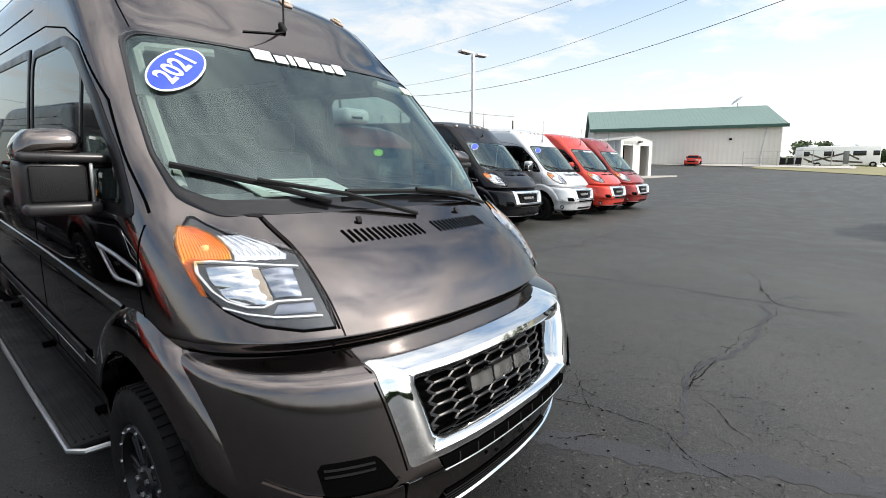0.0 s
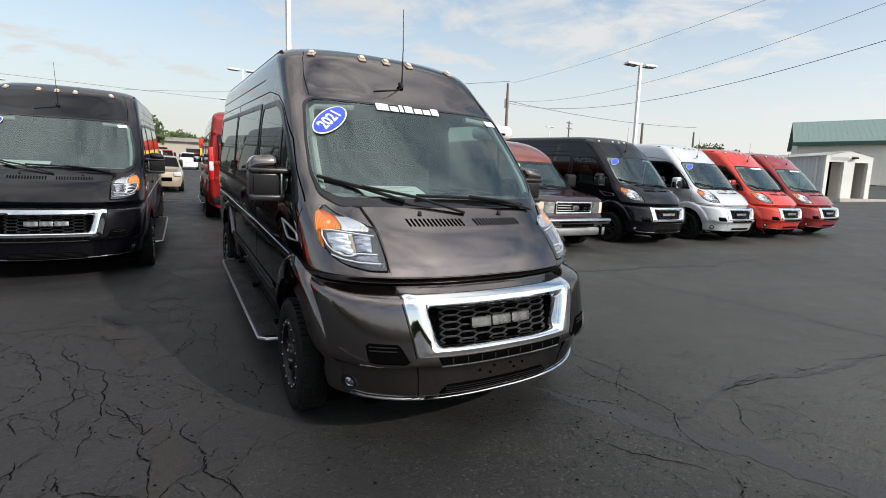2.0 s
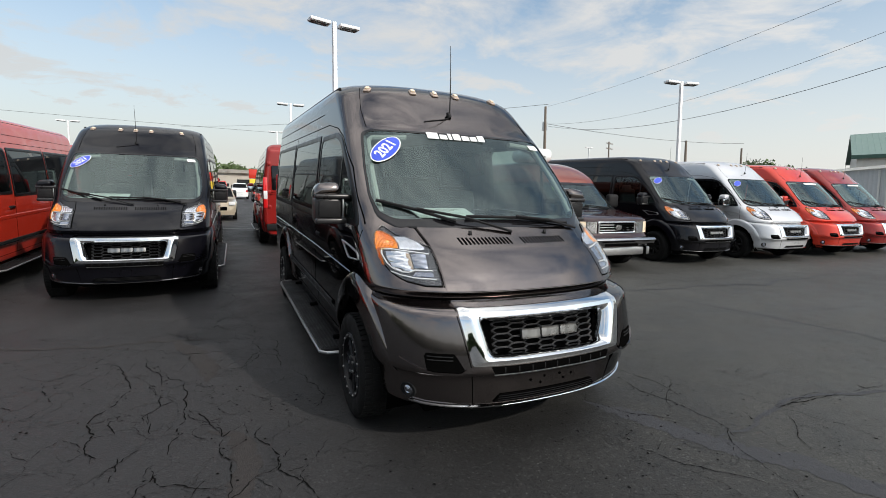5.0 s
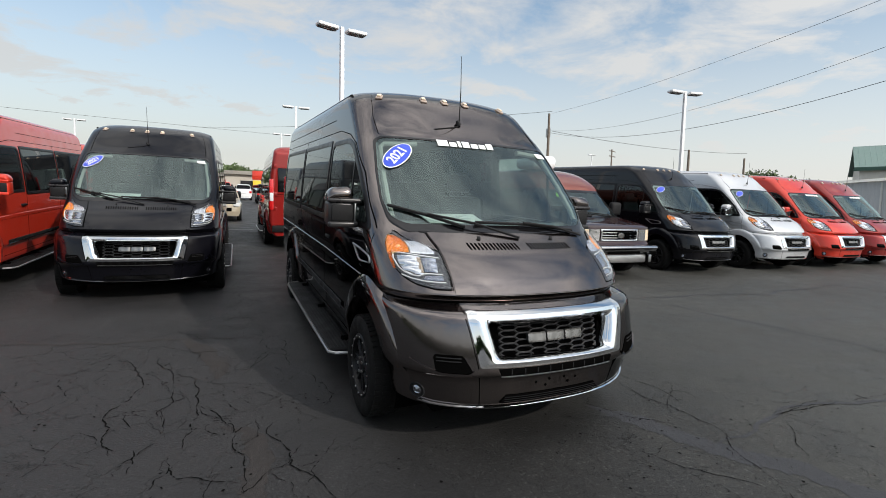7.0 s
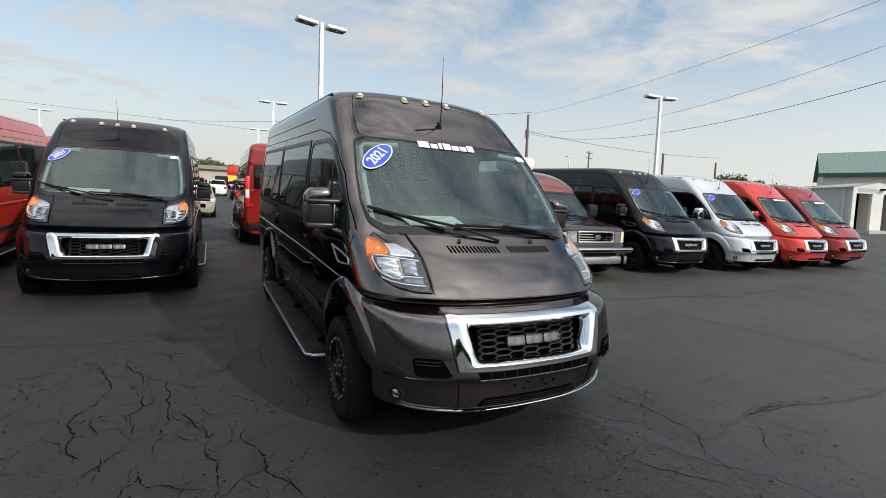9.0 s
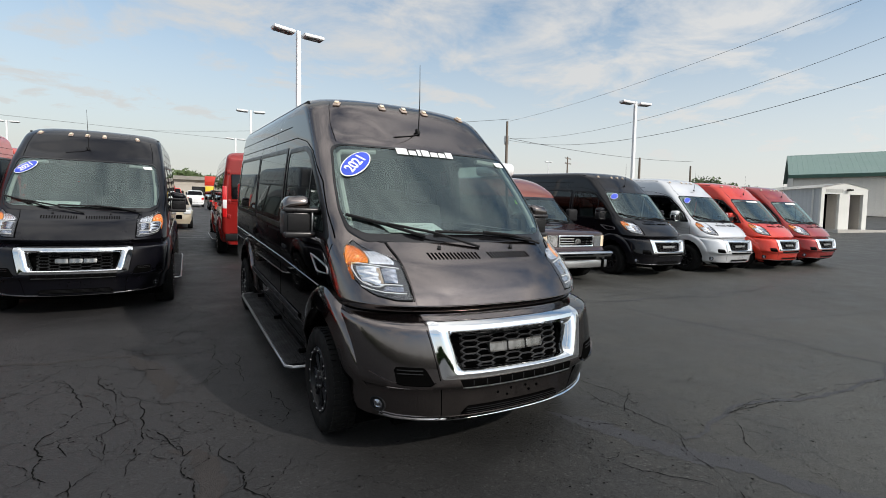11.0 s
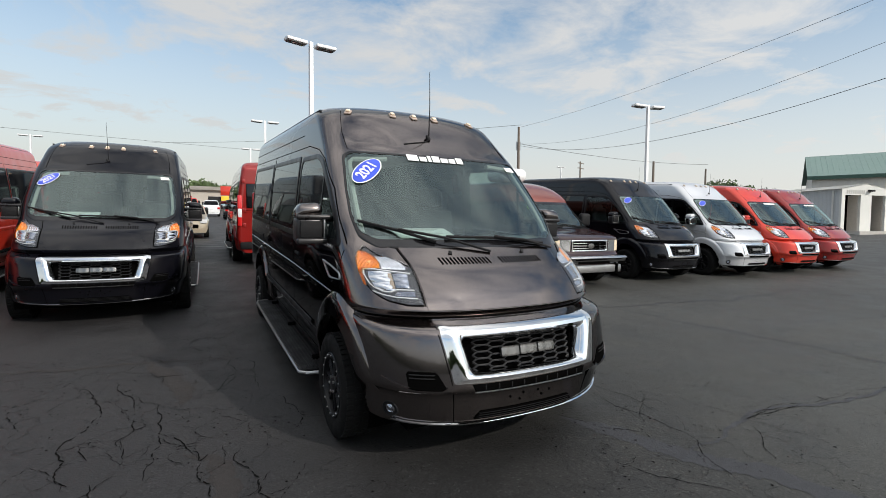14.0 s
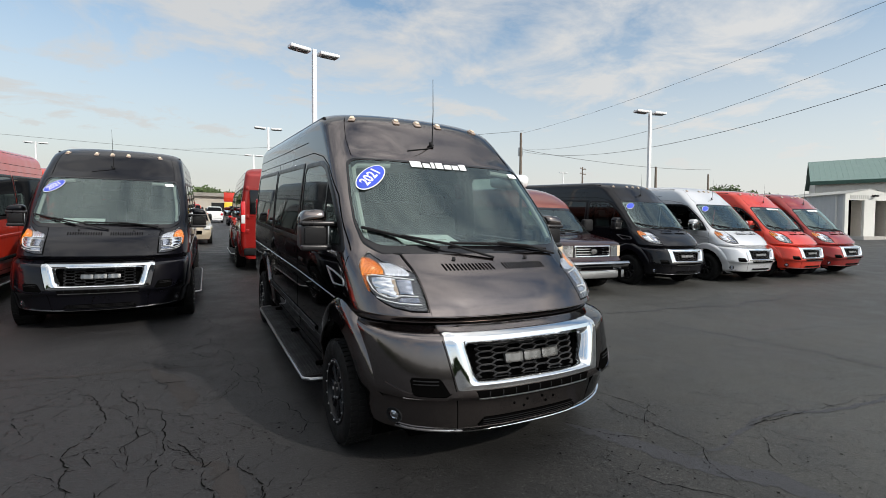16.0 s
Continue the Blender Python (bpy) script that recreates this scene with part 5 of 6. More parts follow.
for v in vans[3:5]:
    sticker("year_sticker", "small blue oval sticker on windscreen glass", on_van(v, skin_front, -0.68, 1.98, 0.012, 35), 0.15, 0.08, WHITE_DECAL, BLUE_DECAL)
for v in vans[5:7]:
    bm = bmesh.new()
    skin_patch(bm, skin_front, ((2.03, -0.25, 0.35), (2.07, -0.25, 0.35)), 6, 2, 0.014, 0.004)
    tag = tagged(part("windscreen_label", bm, WHITE_DECAL), "white paper strip on windscreen top", "label")
    tag.matrix_world = v.matrix_world
for v in (vans[0], vans[1]):
    bm = bmesh.new()
    skin_patch(bm, skin_front, ((2.015, 0.69, 0.80), (2.055, 0.675, 0.785)), 3, 2, 0.014, 0.004)
    tag = tagged(part("stock_label", bm, WHITE_DECAL), "small white stock label on windscreen corner", "label")
    tag.matrix_world = v.matrix_world
    sheet = thing("price_sheet", "white printed price sheet lying on the dashboard", "paper", v.matrix_world @ pose(-0.30, 0.93, 1.470, 14, 0, 3))
    bm = bmesh.new(); box(bm, (-0.28, -0.11, 0), (0.22, 0.11, 0.006)); part("page", bm, PAPER, sheet)
    for k in range(6):
        bm = bmesh.new(); box(bm, (-0.22, 0.075 - 0.032 * k, 0.006), (-0.22 + 0.36 - 0.05 * (k % 3), 0.085 - 0.032 * k, 0.008)); part("print_bar", bm, TRIM_LIGHT, sheet)


# ---- older conversion van ----
VAN_TABLE = TABLE
OLD_TABLE = np.array(((0.42, 0.02, 0.90, 0.22), (0.50, 0.0, 0.97, 0.24), (0.72, 0.0, 0.99, 0.25), (0.78, 0.06, 1.00, 0.25), (1.08, 0.07, 1.00, 0.25), (1.12, 0.10, 1.0, 0.27),
                      (1.17, 0.30, 0.99, 0.30), (1.23, 0.72, 0.985, 0.32), (1.27, 0.95, 0.98, 0.32), (1.50, 1.25, 0.955, 0.28), (1.75, 1.58, 0.925, 0.26), (1.86, 1.70, 0.915, 0.26),
                      (1.96, 1.76, 0.91, 0.30), (2.15, 2.02, 0.87, 0.40), (2.28, 2.30, 0.80, 0.5), (2.36, 2.60, 0.66, 0.6), (2.39, 2.9, 0.45, 0.7)))


def make_old_van(label):
    global TABLE
    TABLE = OLD_TABLE
    van = thing("conversion_van", label, "van", group="vans parked in the front row")
    for name, z0, z1, m in (("body", 0.42, 1.88, MAROON), ("roof_cap", 1.88, 2.39, BROWN_RED)):
        bm = bmesh.new()
        rows = []
        for z in np.linspace(z0, z1, 44 if name == "body" else 22):
            nose, w, d = smooth_table(z)
            back = 5.6 - 0.05 * max(0, z - 1.2) - (0.5 * ((z - 2.0) / 0.4) ** 2 if z > 2.0 else 0)
            half = []
            for k in range(1, 15):
                a = math.pi / 2 * k / 14
                half.append((w * math.sin(a) ** (2 / POWER), nose + d - d * max(math.cos(a), 0) ** (2 / POWER)))
            y0, y1 = nose + d, back - 0.15
            for k in range(1, 41):
                half.append((w, y0 + (y1 - y0) * k / 40))
            for k in range(1, 6):
                a = math.pi / 2 * k / 5
                half.append((w - 0.15 + 0.15 * math.cos(a), y1 + 0.15 * math.sin(a)))
            line = [(0, nose)] + half + [(0, back)] + [(-x, y) for x, y in half[::-1]]
            rows.append([bm.verts.new((x, y, z)) for x, y in line])
        grid_faces(bm, rows, close=True)
        if name == "roof_cap":
            bm.faces.new(rows[-1])
        else:
            cut = [f for f in bm.faces if any((f.calc_center_median().y - a) ** 2 + (f.calc_center_median().z - 0.40) ** 2 < 0.43 ** 2 and abs(f.calc_center_median().x) > 0.5 for a in (0.95, 4.45))]
            cut += [f for f in bm.faces if f not in cut and f.calc_center_median().y < 1.9 and in_span(((1.28, -0.86, 0.86), (1.82, -0.78, 0.78)), f.calc_center_median().x, f.calc_center_median().z, -0.02)]
            bmesh.ops.delete(bm, geom=list(set(cut)), context="FACES")
        part(name, bm, m, van, "red brown raised roof" if name == "roof_cap" else "")
    bm = bmesh.new(); skin_patch(bm, skin_front, ((1.28, -0.87, 0.87), (1.80, -0.80, 0.80), (1.83, -0.76, 0.76)), 16, 10, 0.004, 0.006)
    g = part("windscreen", bm, SCREEN, van, out=True); g.visible_shadow = False
    bm = bmesh.new()
    skin_ring(bm, skin_front, round_outline([(-0.91, 1.25), (-0.83, 1.86), (0.83, 1.86), (0.91, 1.25)], 0.06, 4, 8), round_outline([(-0.85, 1.30), (-0.78, 1.81), (0.78, 1.81), (0.85, 1.30)], 0.06, 4, 8), 0.003, 0.008, 0.008)
    part("windscreen_border", bm, GLOSS_BLACK, van)
    for skin in (skin_left, skin_right):
        for rows in (((1.30, 1.45, 2.25), (1.75, 1.85, 2.25)), ((1.32, 2.5, 3.7), (1.78, 2.5, 3.7)), ((1.32, 3.9, 5.1), (1.78, 3.9, 5.1))):
            bm = bmesh.new(); skin_patch(bm, skin, rows, 8, 6, 0.006, 0.01); part("side_window", bm, GLOSS_BLACK, van)
    # grille bars in a bright frame
    bm = bmesh.new()
    skin_ring(bm, skin_front, round_outline([(-0.52, 0.80), (-0.52, 1.06), (0.52, 1.06), (0.52, 0.80)], 0.03, 3, 6), round_outline([(-0.47, 0.84), (-0.47, 1.025), (0.47, 1.025), (0.47, 0.84)], 0.02, 3, 6), 0.01, 0.015, 0.03)
    grille = part("grille_frame", bm, CHROME, van)
    bm = bmesh.new(); skin_patch(bm, skin_front, ((0.83, -0.48, 0.48), (1.03, -0.48, 0.48)), 6, 3, 0.004, 0.01); part("grille_backing", bm, SHADE_BLACK, grille)
    for z in (0.875, 0.93, 0.985):
        bm = bmesh.new(); skin_strip(bm, skin_front, ((-0.47, z), (0.47, z)), 0.022, 0.022); part("grille_bar", bm, CHROME, grille)
    bm = bmesh.new(); lathe(bm, [(0.055, 0.03), (0.05, 0.036), (0.001, 0.04)], 20, Matrix.Translation((0, 0.05, 0.93)) @ Matrix.Rotation(radians(90), 4, "Z") @ Matrix.Diagonal((-1, 1.6, 1, 1))); part("emblem", bm, EMBLEM, grille)
    for s in (-1, 1):
        bm = bmesh.new(); skin_patch(bm, skin_front, ((0.81, s * 0.66 - 0.12, s * 0.66 + 0.12), (1.05, s * 0.66 - 0.12, s * 0.66 + 0.12)), 6, 4, 0.012, 0.02); lamp = part("headlamp", bm, REFLECTOR, van)
        bm = bmesh.new(); skin_patch(bm, skin_front, ((0.81, s * 0.865 - 0.075, s * 0.865 + 0.075), (1.05, s * 0.865 - 0.075, s * 0.865 + 0.075)), 5, 4, 0.012, 0.02); part("turn_signal", bm, PALE_LENS, lamp, "pale amber turn signal")
        for y in (0.95, 4.45):
            wheel_parts(van, s, y)
            bm = bmesh.new(); lathe(bm, [(0.46, s * 0.6), (0.46, s * 0.96)], 28, Matrix.Translation((0, y, 0.40))); lathe(bm, [(0.46, s * 0.6), (0.01, s * 0.6)], 28, Matrix.Translation((0, y, 0.40)))
            bmesh.ops.delete(bm, geom=[q for q in bm.verts if q.co.z < 0.2], context="VERTS"); part("wheel_well", bm, SHADE_BLACK, van)
        mir = new("door_mirror"); mir.parent = van
        bm = bmesh.new(); box(bm, (s * 0.98, 1.40, 1.30), (s * 1.30, 1.55, 1.62), 0.06, 3); part("shell", bm, PLASTIC, mir)
        bm = bmesh.new(); box(bm, (s * 0.90, 1.45, 1.33), (s * 1.0, 1.52, 1.40), 0.02); part("arm", bm, PLASTIC, mir)
        w = new("wiper"); w.parent = van
        bm = bmesh.new(); tube(bm, [on_skin(skin_front, a, z, 0.025) for a, z in ((s * 0.3 - 0.35, 1.345), (s * 0.3, 1.315), (s * 0.3 + 0.3, 1.285))], 0.012, 6); part("blade", bm, PLASTIC, w)
    bm = bmesh.new()
    for q in box(bm, (-1.0, -0.10, 0.52), (1.0, 0.14, 0.72), 0.05, 3):     # the lower half turns under
        q.co.y += 0.10 * max(0.0, (0.66 - q.co.z) / 0.14) if q.co.y < 0.05 else 0.0
    part("bumper", bm, DARK_CHROME, van)
    bm = bmesh.new(); box(bm, (-0.98, -0.108, 0.655), (0.98, -0.08, 0.672), 0.006); part("bumper_pad", bm, PLASTIC, van)
    # slots are black blocks on the bumper, their shade put into the colour
    bm = bmesh.new(); box(bm, (-0.45, -0.112, 0.55), (0.45, -0.085, 0.605), 0.012); part("bumper_slot", bm, SHADE_BLACK, van)
    for s in (-1, 1):
        bm = bmesh.new(); box(bm, (s * 0.72, -0.112, 0.53), (s * 0.92, -0.085, 0.60), 0.012); part("bumper_slot", bm, SHADE_BLACK, van)
        bm = bmesh.new(); box(bm, (s * 0.70, -0.03, 0.30), (s * 0.80, 0.10, 0.52), 0.02); part("bracket", bm, SHADE_BLACK, van)
    bm = bmesh.new(); box(bm, (-0.90, -0.02, 0.34), (0.90, 0.10, 0.52), 0.03); part("valance", bm, SATIN, van)
    bm = bmesh.new(); box(bm, (-0.85, 1.0, 1.15), (0.85, 1.75, 1.26), 0.04); part("dashboard", bm, TRIM_GREY, van)
    bm = bmesh.new(); box(bm, (-0.9, 0.9, 0.5), (0.9, 5.4, 0.6)); part("cabin_floor", bm, SHADE_BLACK, van)
    for s in (-1, 1):
        bm = bmesh.new(); box(bm, (s * 0.45 - 0.25, 2.2, 0.9), (s * 0.45 + 0.25, 2.4, 1.65), 0.08, 3); part("front_seat", bm, TRIM_LIGHT, van)
    TABLE = VAN_TABLE
    return van


old_van = make_old_van("dark maroon older conversion van with red brown raised roof")
old_van.matrix_world = pose(5.62, 5.12, 0)
ac = thing("roof_air_conditioner", "white domed air conditioner on the conversion van roof", "air conditioner", pose(5.18, 7.85, 2.37))
bm = bmesh.new(); box(bm, (-0.36, -0.45, 0), (0.36, 0.45, 0.34), 0.14, 5); part("shroud", bm, WHITE_PAINT, ac)
bm = bmesh.new(); box(bm, (-0.18, -0.46, 0.10), (0.10, -0.445, 0.15)); part("vent", bm, SHADE_BLACK, ac)
TABLE = OLD_TABLE
tag = sticker("price_sticker", "bright green oval sticker on the conversion van windscreen", old_van.matrix_world @ surface_frame(skin_front, -0.47, 1.75, 0.012, 35), 0.15, 0.09, GREEN_DECAL, GREEN_DECAL)
TABLE = VAN_TABLE
gold = copy_thing(old_van, pose(-5.6, 20.3, 0))
repaint(gold, MAROON, GOLD); repaint(gold, BROWN_RED, WHITE_PAINT)
tagged(gold, "champagne older van with pale roof parked behind", "van", "vans parked behind")
row_van(-3.45, 11.6, GRANITE, BLACK_PAINT, "black high-roof van behind the front row", group="vans parked behind")
row_van(-6.6, 12.0, GRANITE, RED_PAINT, "red high-roof van behind the front row", group="vans parked behind")


# ---- small cars far off ----
def make_car(paint_mat, label, length=4.6, height=1.7, m=None):
    car = thing("parked_car", label, "car", m, "cars parked far off")
    k = height / 1.7
    prof = ((0.0, 0.55, 0.62), (0.10, 0.95, 0.80), (0.9, 1.05, 0.88), (1.35, 1.12, 0.88), (1.95, 1.66, 0.70), (2.4, 1.70, 0.70), (3.6, 1.68, 0.70), (4.3, 1.15, 0.84), (4.55, 1.0, 0.80), (4.6, 0.5, 0.70))
    bm = bmesh.new()
    rows = []
    for y, top, w in prof:
        z0 = 0.28
        sec = [(-w * 0.92, z0), (-w, z0 + 0.2), (-w * 1.0, min(top, 1.0) * 0.9), (-w * 0.92, top * 0.97), (-w * 0.75, top), (w * 0.75, top), (w * 0.92, top * 0.97), (w * 1.0, min(top, 1.0) * 0.9), (w, z0 + 0.2), (w * 0.92, z0)]
        rows.append([bm.verts.new((x, y * length / 4.6, z * k)) for x, z in sec])
    grid_faces(bm, rows)
    bm.faces.new(rows[0]); bm.faces.new(rows[-1][::-1])
    part("body", bm, paint_mat, car, angle=50)
    f = length / 4.6
    bm = bmesh.new()
    v = [bm.verts.new((x, y * f, z * k)) for x, y, z in ((-0.72, 1.40, 1.17), (0.72, 1.40, 1.17), (0.60, 1.88, 1.62), (-0.60, 1.88, 1.62))]
    bm.faces.new(v); bmesh.ops.solidify(bm, geom=bm.faces[:], thickness=-0.03)
    part("windscreen", bm, GLOSS_BLACK, car)
    bm = bmesh.new()
    v = [bm.verts.new((x, y * f, z * k)) for x, y, z in ((-0.72, 4.26, 1.22), (0.72, 4.26, 1.22), (0.60, 3.72, 1.62), (-0.60, 3.72, 1.62))]
    bm.faces.new(v); bmesh.ops.solidify(bm, geom=bm.faces[:], thickness=0.03)
    part("rear_window", bm, GLOSS_BLACK, car)
    for s in (-1, 1):
        bm = bmesh.new(); box(bm, (s * 0.70, 1.95 * f, 1.15 * k), (s * 0.86, 3.5 * f, 1.52 * k), 0.05); part("side_window", bm, GLOSS_BLACK, car)
        bm = bmesh.new(); box(bm, (s * 0.52, -0.01, 0.68), (s * 0.78, 0.06, 0.84), 0.02); part("headlamp", bm, LAMP_WHITE, car)
        bm = bmesh.new(); box(bm, (s * 0.58, 4.52 * f, 0.78), (s * 0.80, 4.62 * f, 1.0), 0.02); part("tail_lamp", bm, TAIL_RED, car)
        for y in (0.85, 3.65):
            bm = bmesh.new(); lathe(bm, [(0.20, s * 0.09), (0.31, s * 0.10), (0.33, s * 0.06), (0.33, -s * 0.1), (0.2, -s * 0.1)], 20, Matrix.Translation((s * 0.76, y * f, 0.33))); wh = part("wheel", bm, RUBBER, car)
            bm = bmesh.new(); lathe(bm, [(0.20, s * 0.08), (0.05, s * 0.10), (0.001, s * 0.10)], 12, Matrix.Translation((s * 0.76, y * f, 0.33))); part("hubcap", bm, SATIN, wh)
    bm = bmesh.new(); box(bm, (-0.45, -0.015, 0.45), (0.45, 0.05, 0.62), 0.02); part("grille", bm, SHADE_BLACK, car)
    bm = bmesh.new(); box(bm, (-0.28, 4.58 * f, 0.72), (0.28, 4.63 * f, 0.86), 0.01); part("number_plate", bm, WHITE_PAINT, car)
    return car


def ground_pose(x, y, turn=0.0):
    return pose(x, y, rise(x), 0, 0, turn)


make_car(RED_PAINT, "red estate car far down the lot", m=ground_pose(-3.0, 42.5, 180), height=1.85)
make_car(WHITE_PAINT, "white estate car far down the lot", m=ground_pose(-1.2, 57, 180))
make_car(BLACK_PAINT, "black off-road car far down the lot", m=ground_pose(0.6, 48, 180), height=1.8)
make_car(GOLD, "champagne estate car standing in the aisle", m=ground_pose(-2.55, 20.7, 0), height=1.5)
make_car(SILVER, "silver estate car far down the lot", m=ground_pose(-3.4, 28, 0), height=1.8)
make_car(RED_PAINT, "red estate car beside the metal building", m=ground_pose(66.0, 16.2, -84), length=3.6, height=1.4)
make_car(BLACK_PAINT, "black estate car beside the white shed", m=ground_pose(43.5, 17.5, 20), height=1.8)
make_car(BLACK_PAINT, "dark estate car at the open side of the lot", m=ground_pose(18.9, -3.2, 95))


# ---- light poles, utility poles, wires ----
POLE_WHITE = mat("white pole paint", (0.72, 0.73, 0.74), 0.45, 0.0, 0.06, 4)
POLE_WOOD = mat("weathered pole wood", (0.16, 0.13, 0.105), 0.9, 0, 0.25, 5, 0.4, 40)
CABLE = mat("black cable", (0.02, 0.02, 0.022), 0.6, 0, 0.1, 3)
CONCRETE = mat("pale concrete", (0.42, 0.40, 0.37), 0.85, 0, 0.15, 3, 0.3, 60)


def plumb(x, y):
    return Matrix.Translation((x, y, rise(x))) @ UPRIGHT


def light_pole(x, y, height, turn, label="white steel lot light with two flat heads"):
    p = thing("light_pole", label, "street lamp", plumb(x, y) @ Matrix.Rotation(radians(turn), 4, "Z"), "lot lights")
    bm = bmesh.new(); lathe(bm, [(0.30, 0.0), (0.30, 0.75), (0.26, 0.80), (0.001, 0.80)], 20, Matrix.Rotation(radians(-90), 4, "Y")); part("footing", bm, CONCRETE, p)
    bm = bmesh.new()
    v = box(bm, (-0.085, -0.085, 0.78), (0.085, 0.085, height))
    for q in v:
        if q.co.z > 2:
            q.co.x *= 0.75; q.co.y *= 0.75
    part("shaft", bm, POLE_WHITE, p)
    for s in (-1, 1):
        bm = bmesh.new(); box(bm, (s * 0.05, -0.035, height - 0.16), (s * 0.46, 0.035, height - 0.08), 0.01, 2, Matrix.Rotation(s * 0.03, 4, "Y")); arm = part("arm", bm, POLE_WHITE, p)
        bm = bmesh.new(); box(bm, (s * 0.40, -0.19, height - 0.17), (s * 1.16, 0.19, height - 0.05), 0.03, 2, Matrix.Rotation(-s * 0.03, 4, "Y")); head = part("lamp_head", bm, POLE_WHITE, p)
        bm = bmesh.new(); box(bm, (s * 0.50, -0.15, height - 0.19), (s * 1.10, 0.15, height - 0.165), 0, 2, Matrix.Rotation(-s * 0.03, 4, "Y")); part("diffuser", bm, TRIM_GREY, head)


light_pole(1.70, 15.3, 7.55, 12)
light_pole(19.18, 15.1, 7.3, -8)
light_pole(2.13, 33.8, 7.5, 0)
light_pole(2.77, 53.5, 7.5, 0)
light_pole(-16.6, 56, 7.5, 0)
light_pole(61.2, 70.7, 8.6, 0)


def utility_pole(x, y, height, turn, arms=1, can=False):
    p = thing("utility_pole", "weathered wooden utility pole with crossarm", "utility pole", plumb(x, y) @ Matrix.Rotation(radians(turn), 4, "Z"), "utility poles")
    bm = bmesh.new(); lathe(bm, [(0.17, -0.3), (0.15, height * 0.5), (0.11, height), (0.001, height)], 12, Matrix.Rotation(radians(-90), 4, "Y")); part("post", bm, POLE_WOOD, p)
    for k in range(arms):
        z = height - 0.35 - 0.9 * k
        bm = bmesh.new(); box(bm, (-1.1, -0.16, z - 0.06), (1.1, -0.06, z + 0.06), 0.01); arm = part("crossarm", bm, POLE_WOOD, p)
        for x2 in (-1.0, -0.5, 0.5, 1.0):
            bm = bmesh.new(); lathe(bm, [(0.03, z + 0.06), (0.06, z + 0.12), (0.03, z + 0.2), (0.001, z + 0.21)], 8, Matrix.Translation((x2, -0.11, 0)) @ Matrix.Rotation(radians(-90), 4, "Y")); part("insulator", bm, TRIM_LIGHT, arm)
    if can:
        bm = bmesh.new(); lathe(bm, [(0.001, height - 2.3), (0.24, height - 2.28), (0.24, height - 1.45), (0.001, height - 1.4)], 16, Matrix.Translation((0.36, 0, 0)) @ Matrix.Rotation(radians(-90), 4, "Y")); part("transformer", bm, SATIN, p)
    return p


utility_pole(27.0, 37.5, 9.75, 60, 0, True)
utility_pole(59, 63, 9.0, 20, 2)
utility_pole(60, 39.6, 6.3, 20, 0)
utility_pole(43.0, 34.2, 6.5, 20, 0)


def wire(a, b, sag, radius=0.009, label="thin black overhead cable"):
    a, b = Vector(a), Vector(b)
    bm = bmesh.new()
    tube(bm, [a.lerp(b, t) - Vector((0, 0, sag * 4 * t * (1 - t))) for t in np.linspace(0, 1, 28)], radius, 5)
    return tagged(part("overhead_cable", bm, CABLE), label, "cable", "overhead cables")


wire((27.0, 37.5, 10.0), (20, -4, 11.25), 0.75)
wire((27.0, 37.5, 8.3), (20, -4, 10.68), 2.0)
wire((27.0, 37.5, 8.1), (20, -4, 9.2), 2.35, 0.013)
wire((27.0, 37.5, 8.3), (60, 39.6, 8.5), 0.5, 0.02)
wire((27.0, 37.5, 10.2), (-10, 95, 11.5), 0.6, 0.018)
wire((-40, 85, 11.3), (60, 90, 10.6), 0.3, 0.02)


# ---- sheds and houses ----
SIDING = mat("pale metal siding", (0.60, 0.575, 0.53), 0.6, 0.0, 0.06, 0.6)
SIDING_GREY = mat("grey ribbed steel", (0.47, 0.48, 0.49), 0.5, 0.0, 0.06, 0.8)
GREEN_ROOF = mat("green metal roofing", (0.145, 0.215, 0.195), 0.6, 0.0, 0.10, 0.5)
GREEN_TRIM = mat("dark green trim", (0.03, 0.08, 0.06), 0.5, 0, 0.08, 1)
WHITE_WALL = mat("white painted steel", (0.60, 0.60, 0.57), 0.55, 0, 0.05, 1)
BEIGE = mat("beige render", (0.45, 0.41, 0.36), 0.8, 0, 0.1, 1)


def ribbed(bm, x0, x1, y, z0, z1, step, depth=0.03):
    """A ribbed steel wall in the x, z plane."""
    n = max(2, int((x1 - x0) / step))
    pts = []
    for k in range(n):
        a = x0 + (x1 - x0) * k / n
        d = (x1 - x0) / n
        pts += [(a, y), (a + d * 0.7, y), (a + d * 0.78, y - depth), (a + d * 0.92, y - depth)]
    pts.append((x1, y))
    rows = [[bm.verts.new((px, py, z)) for px, py in pts] for z in (z0, z1)]
    grid_faces(bm, rows)


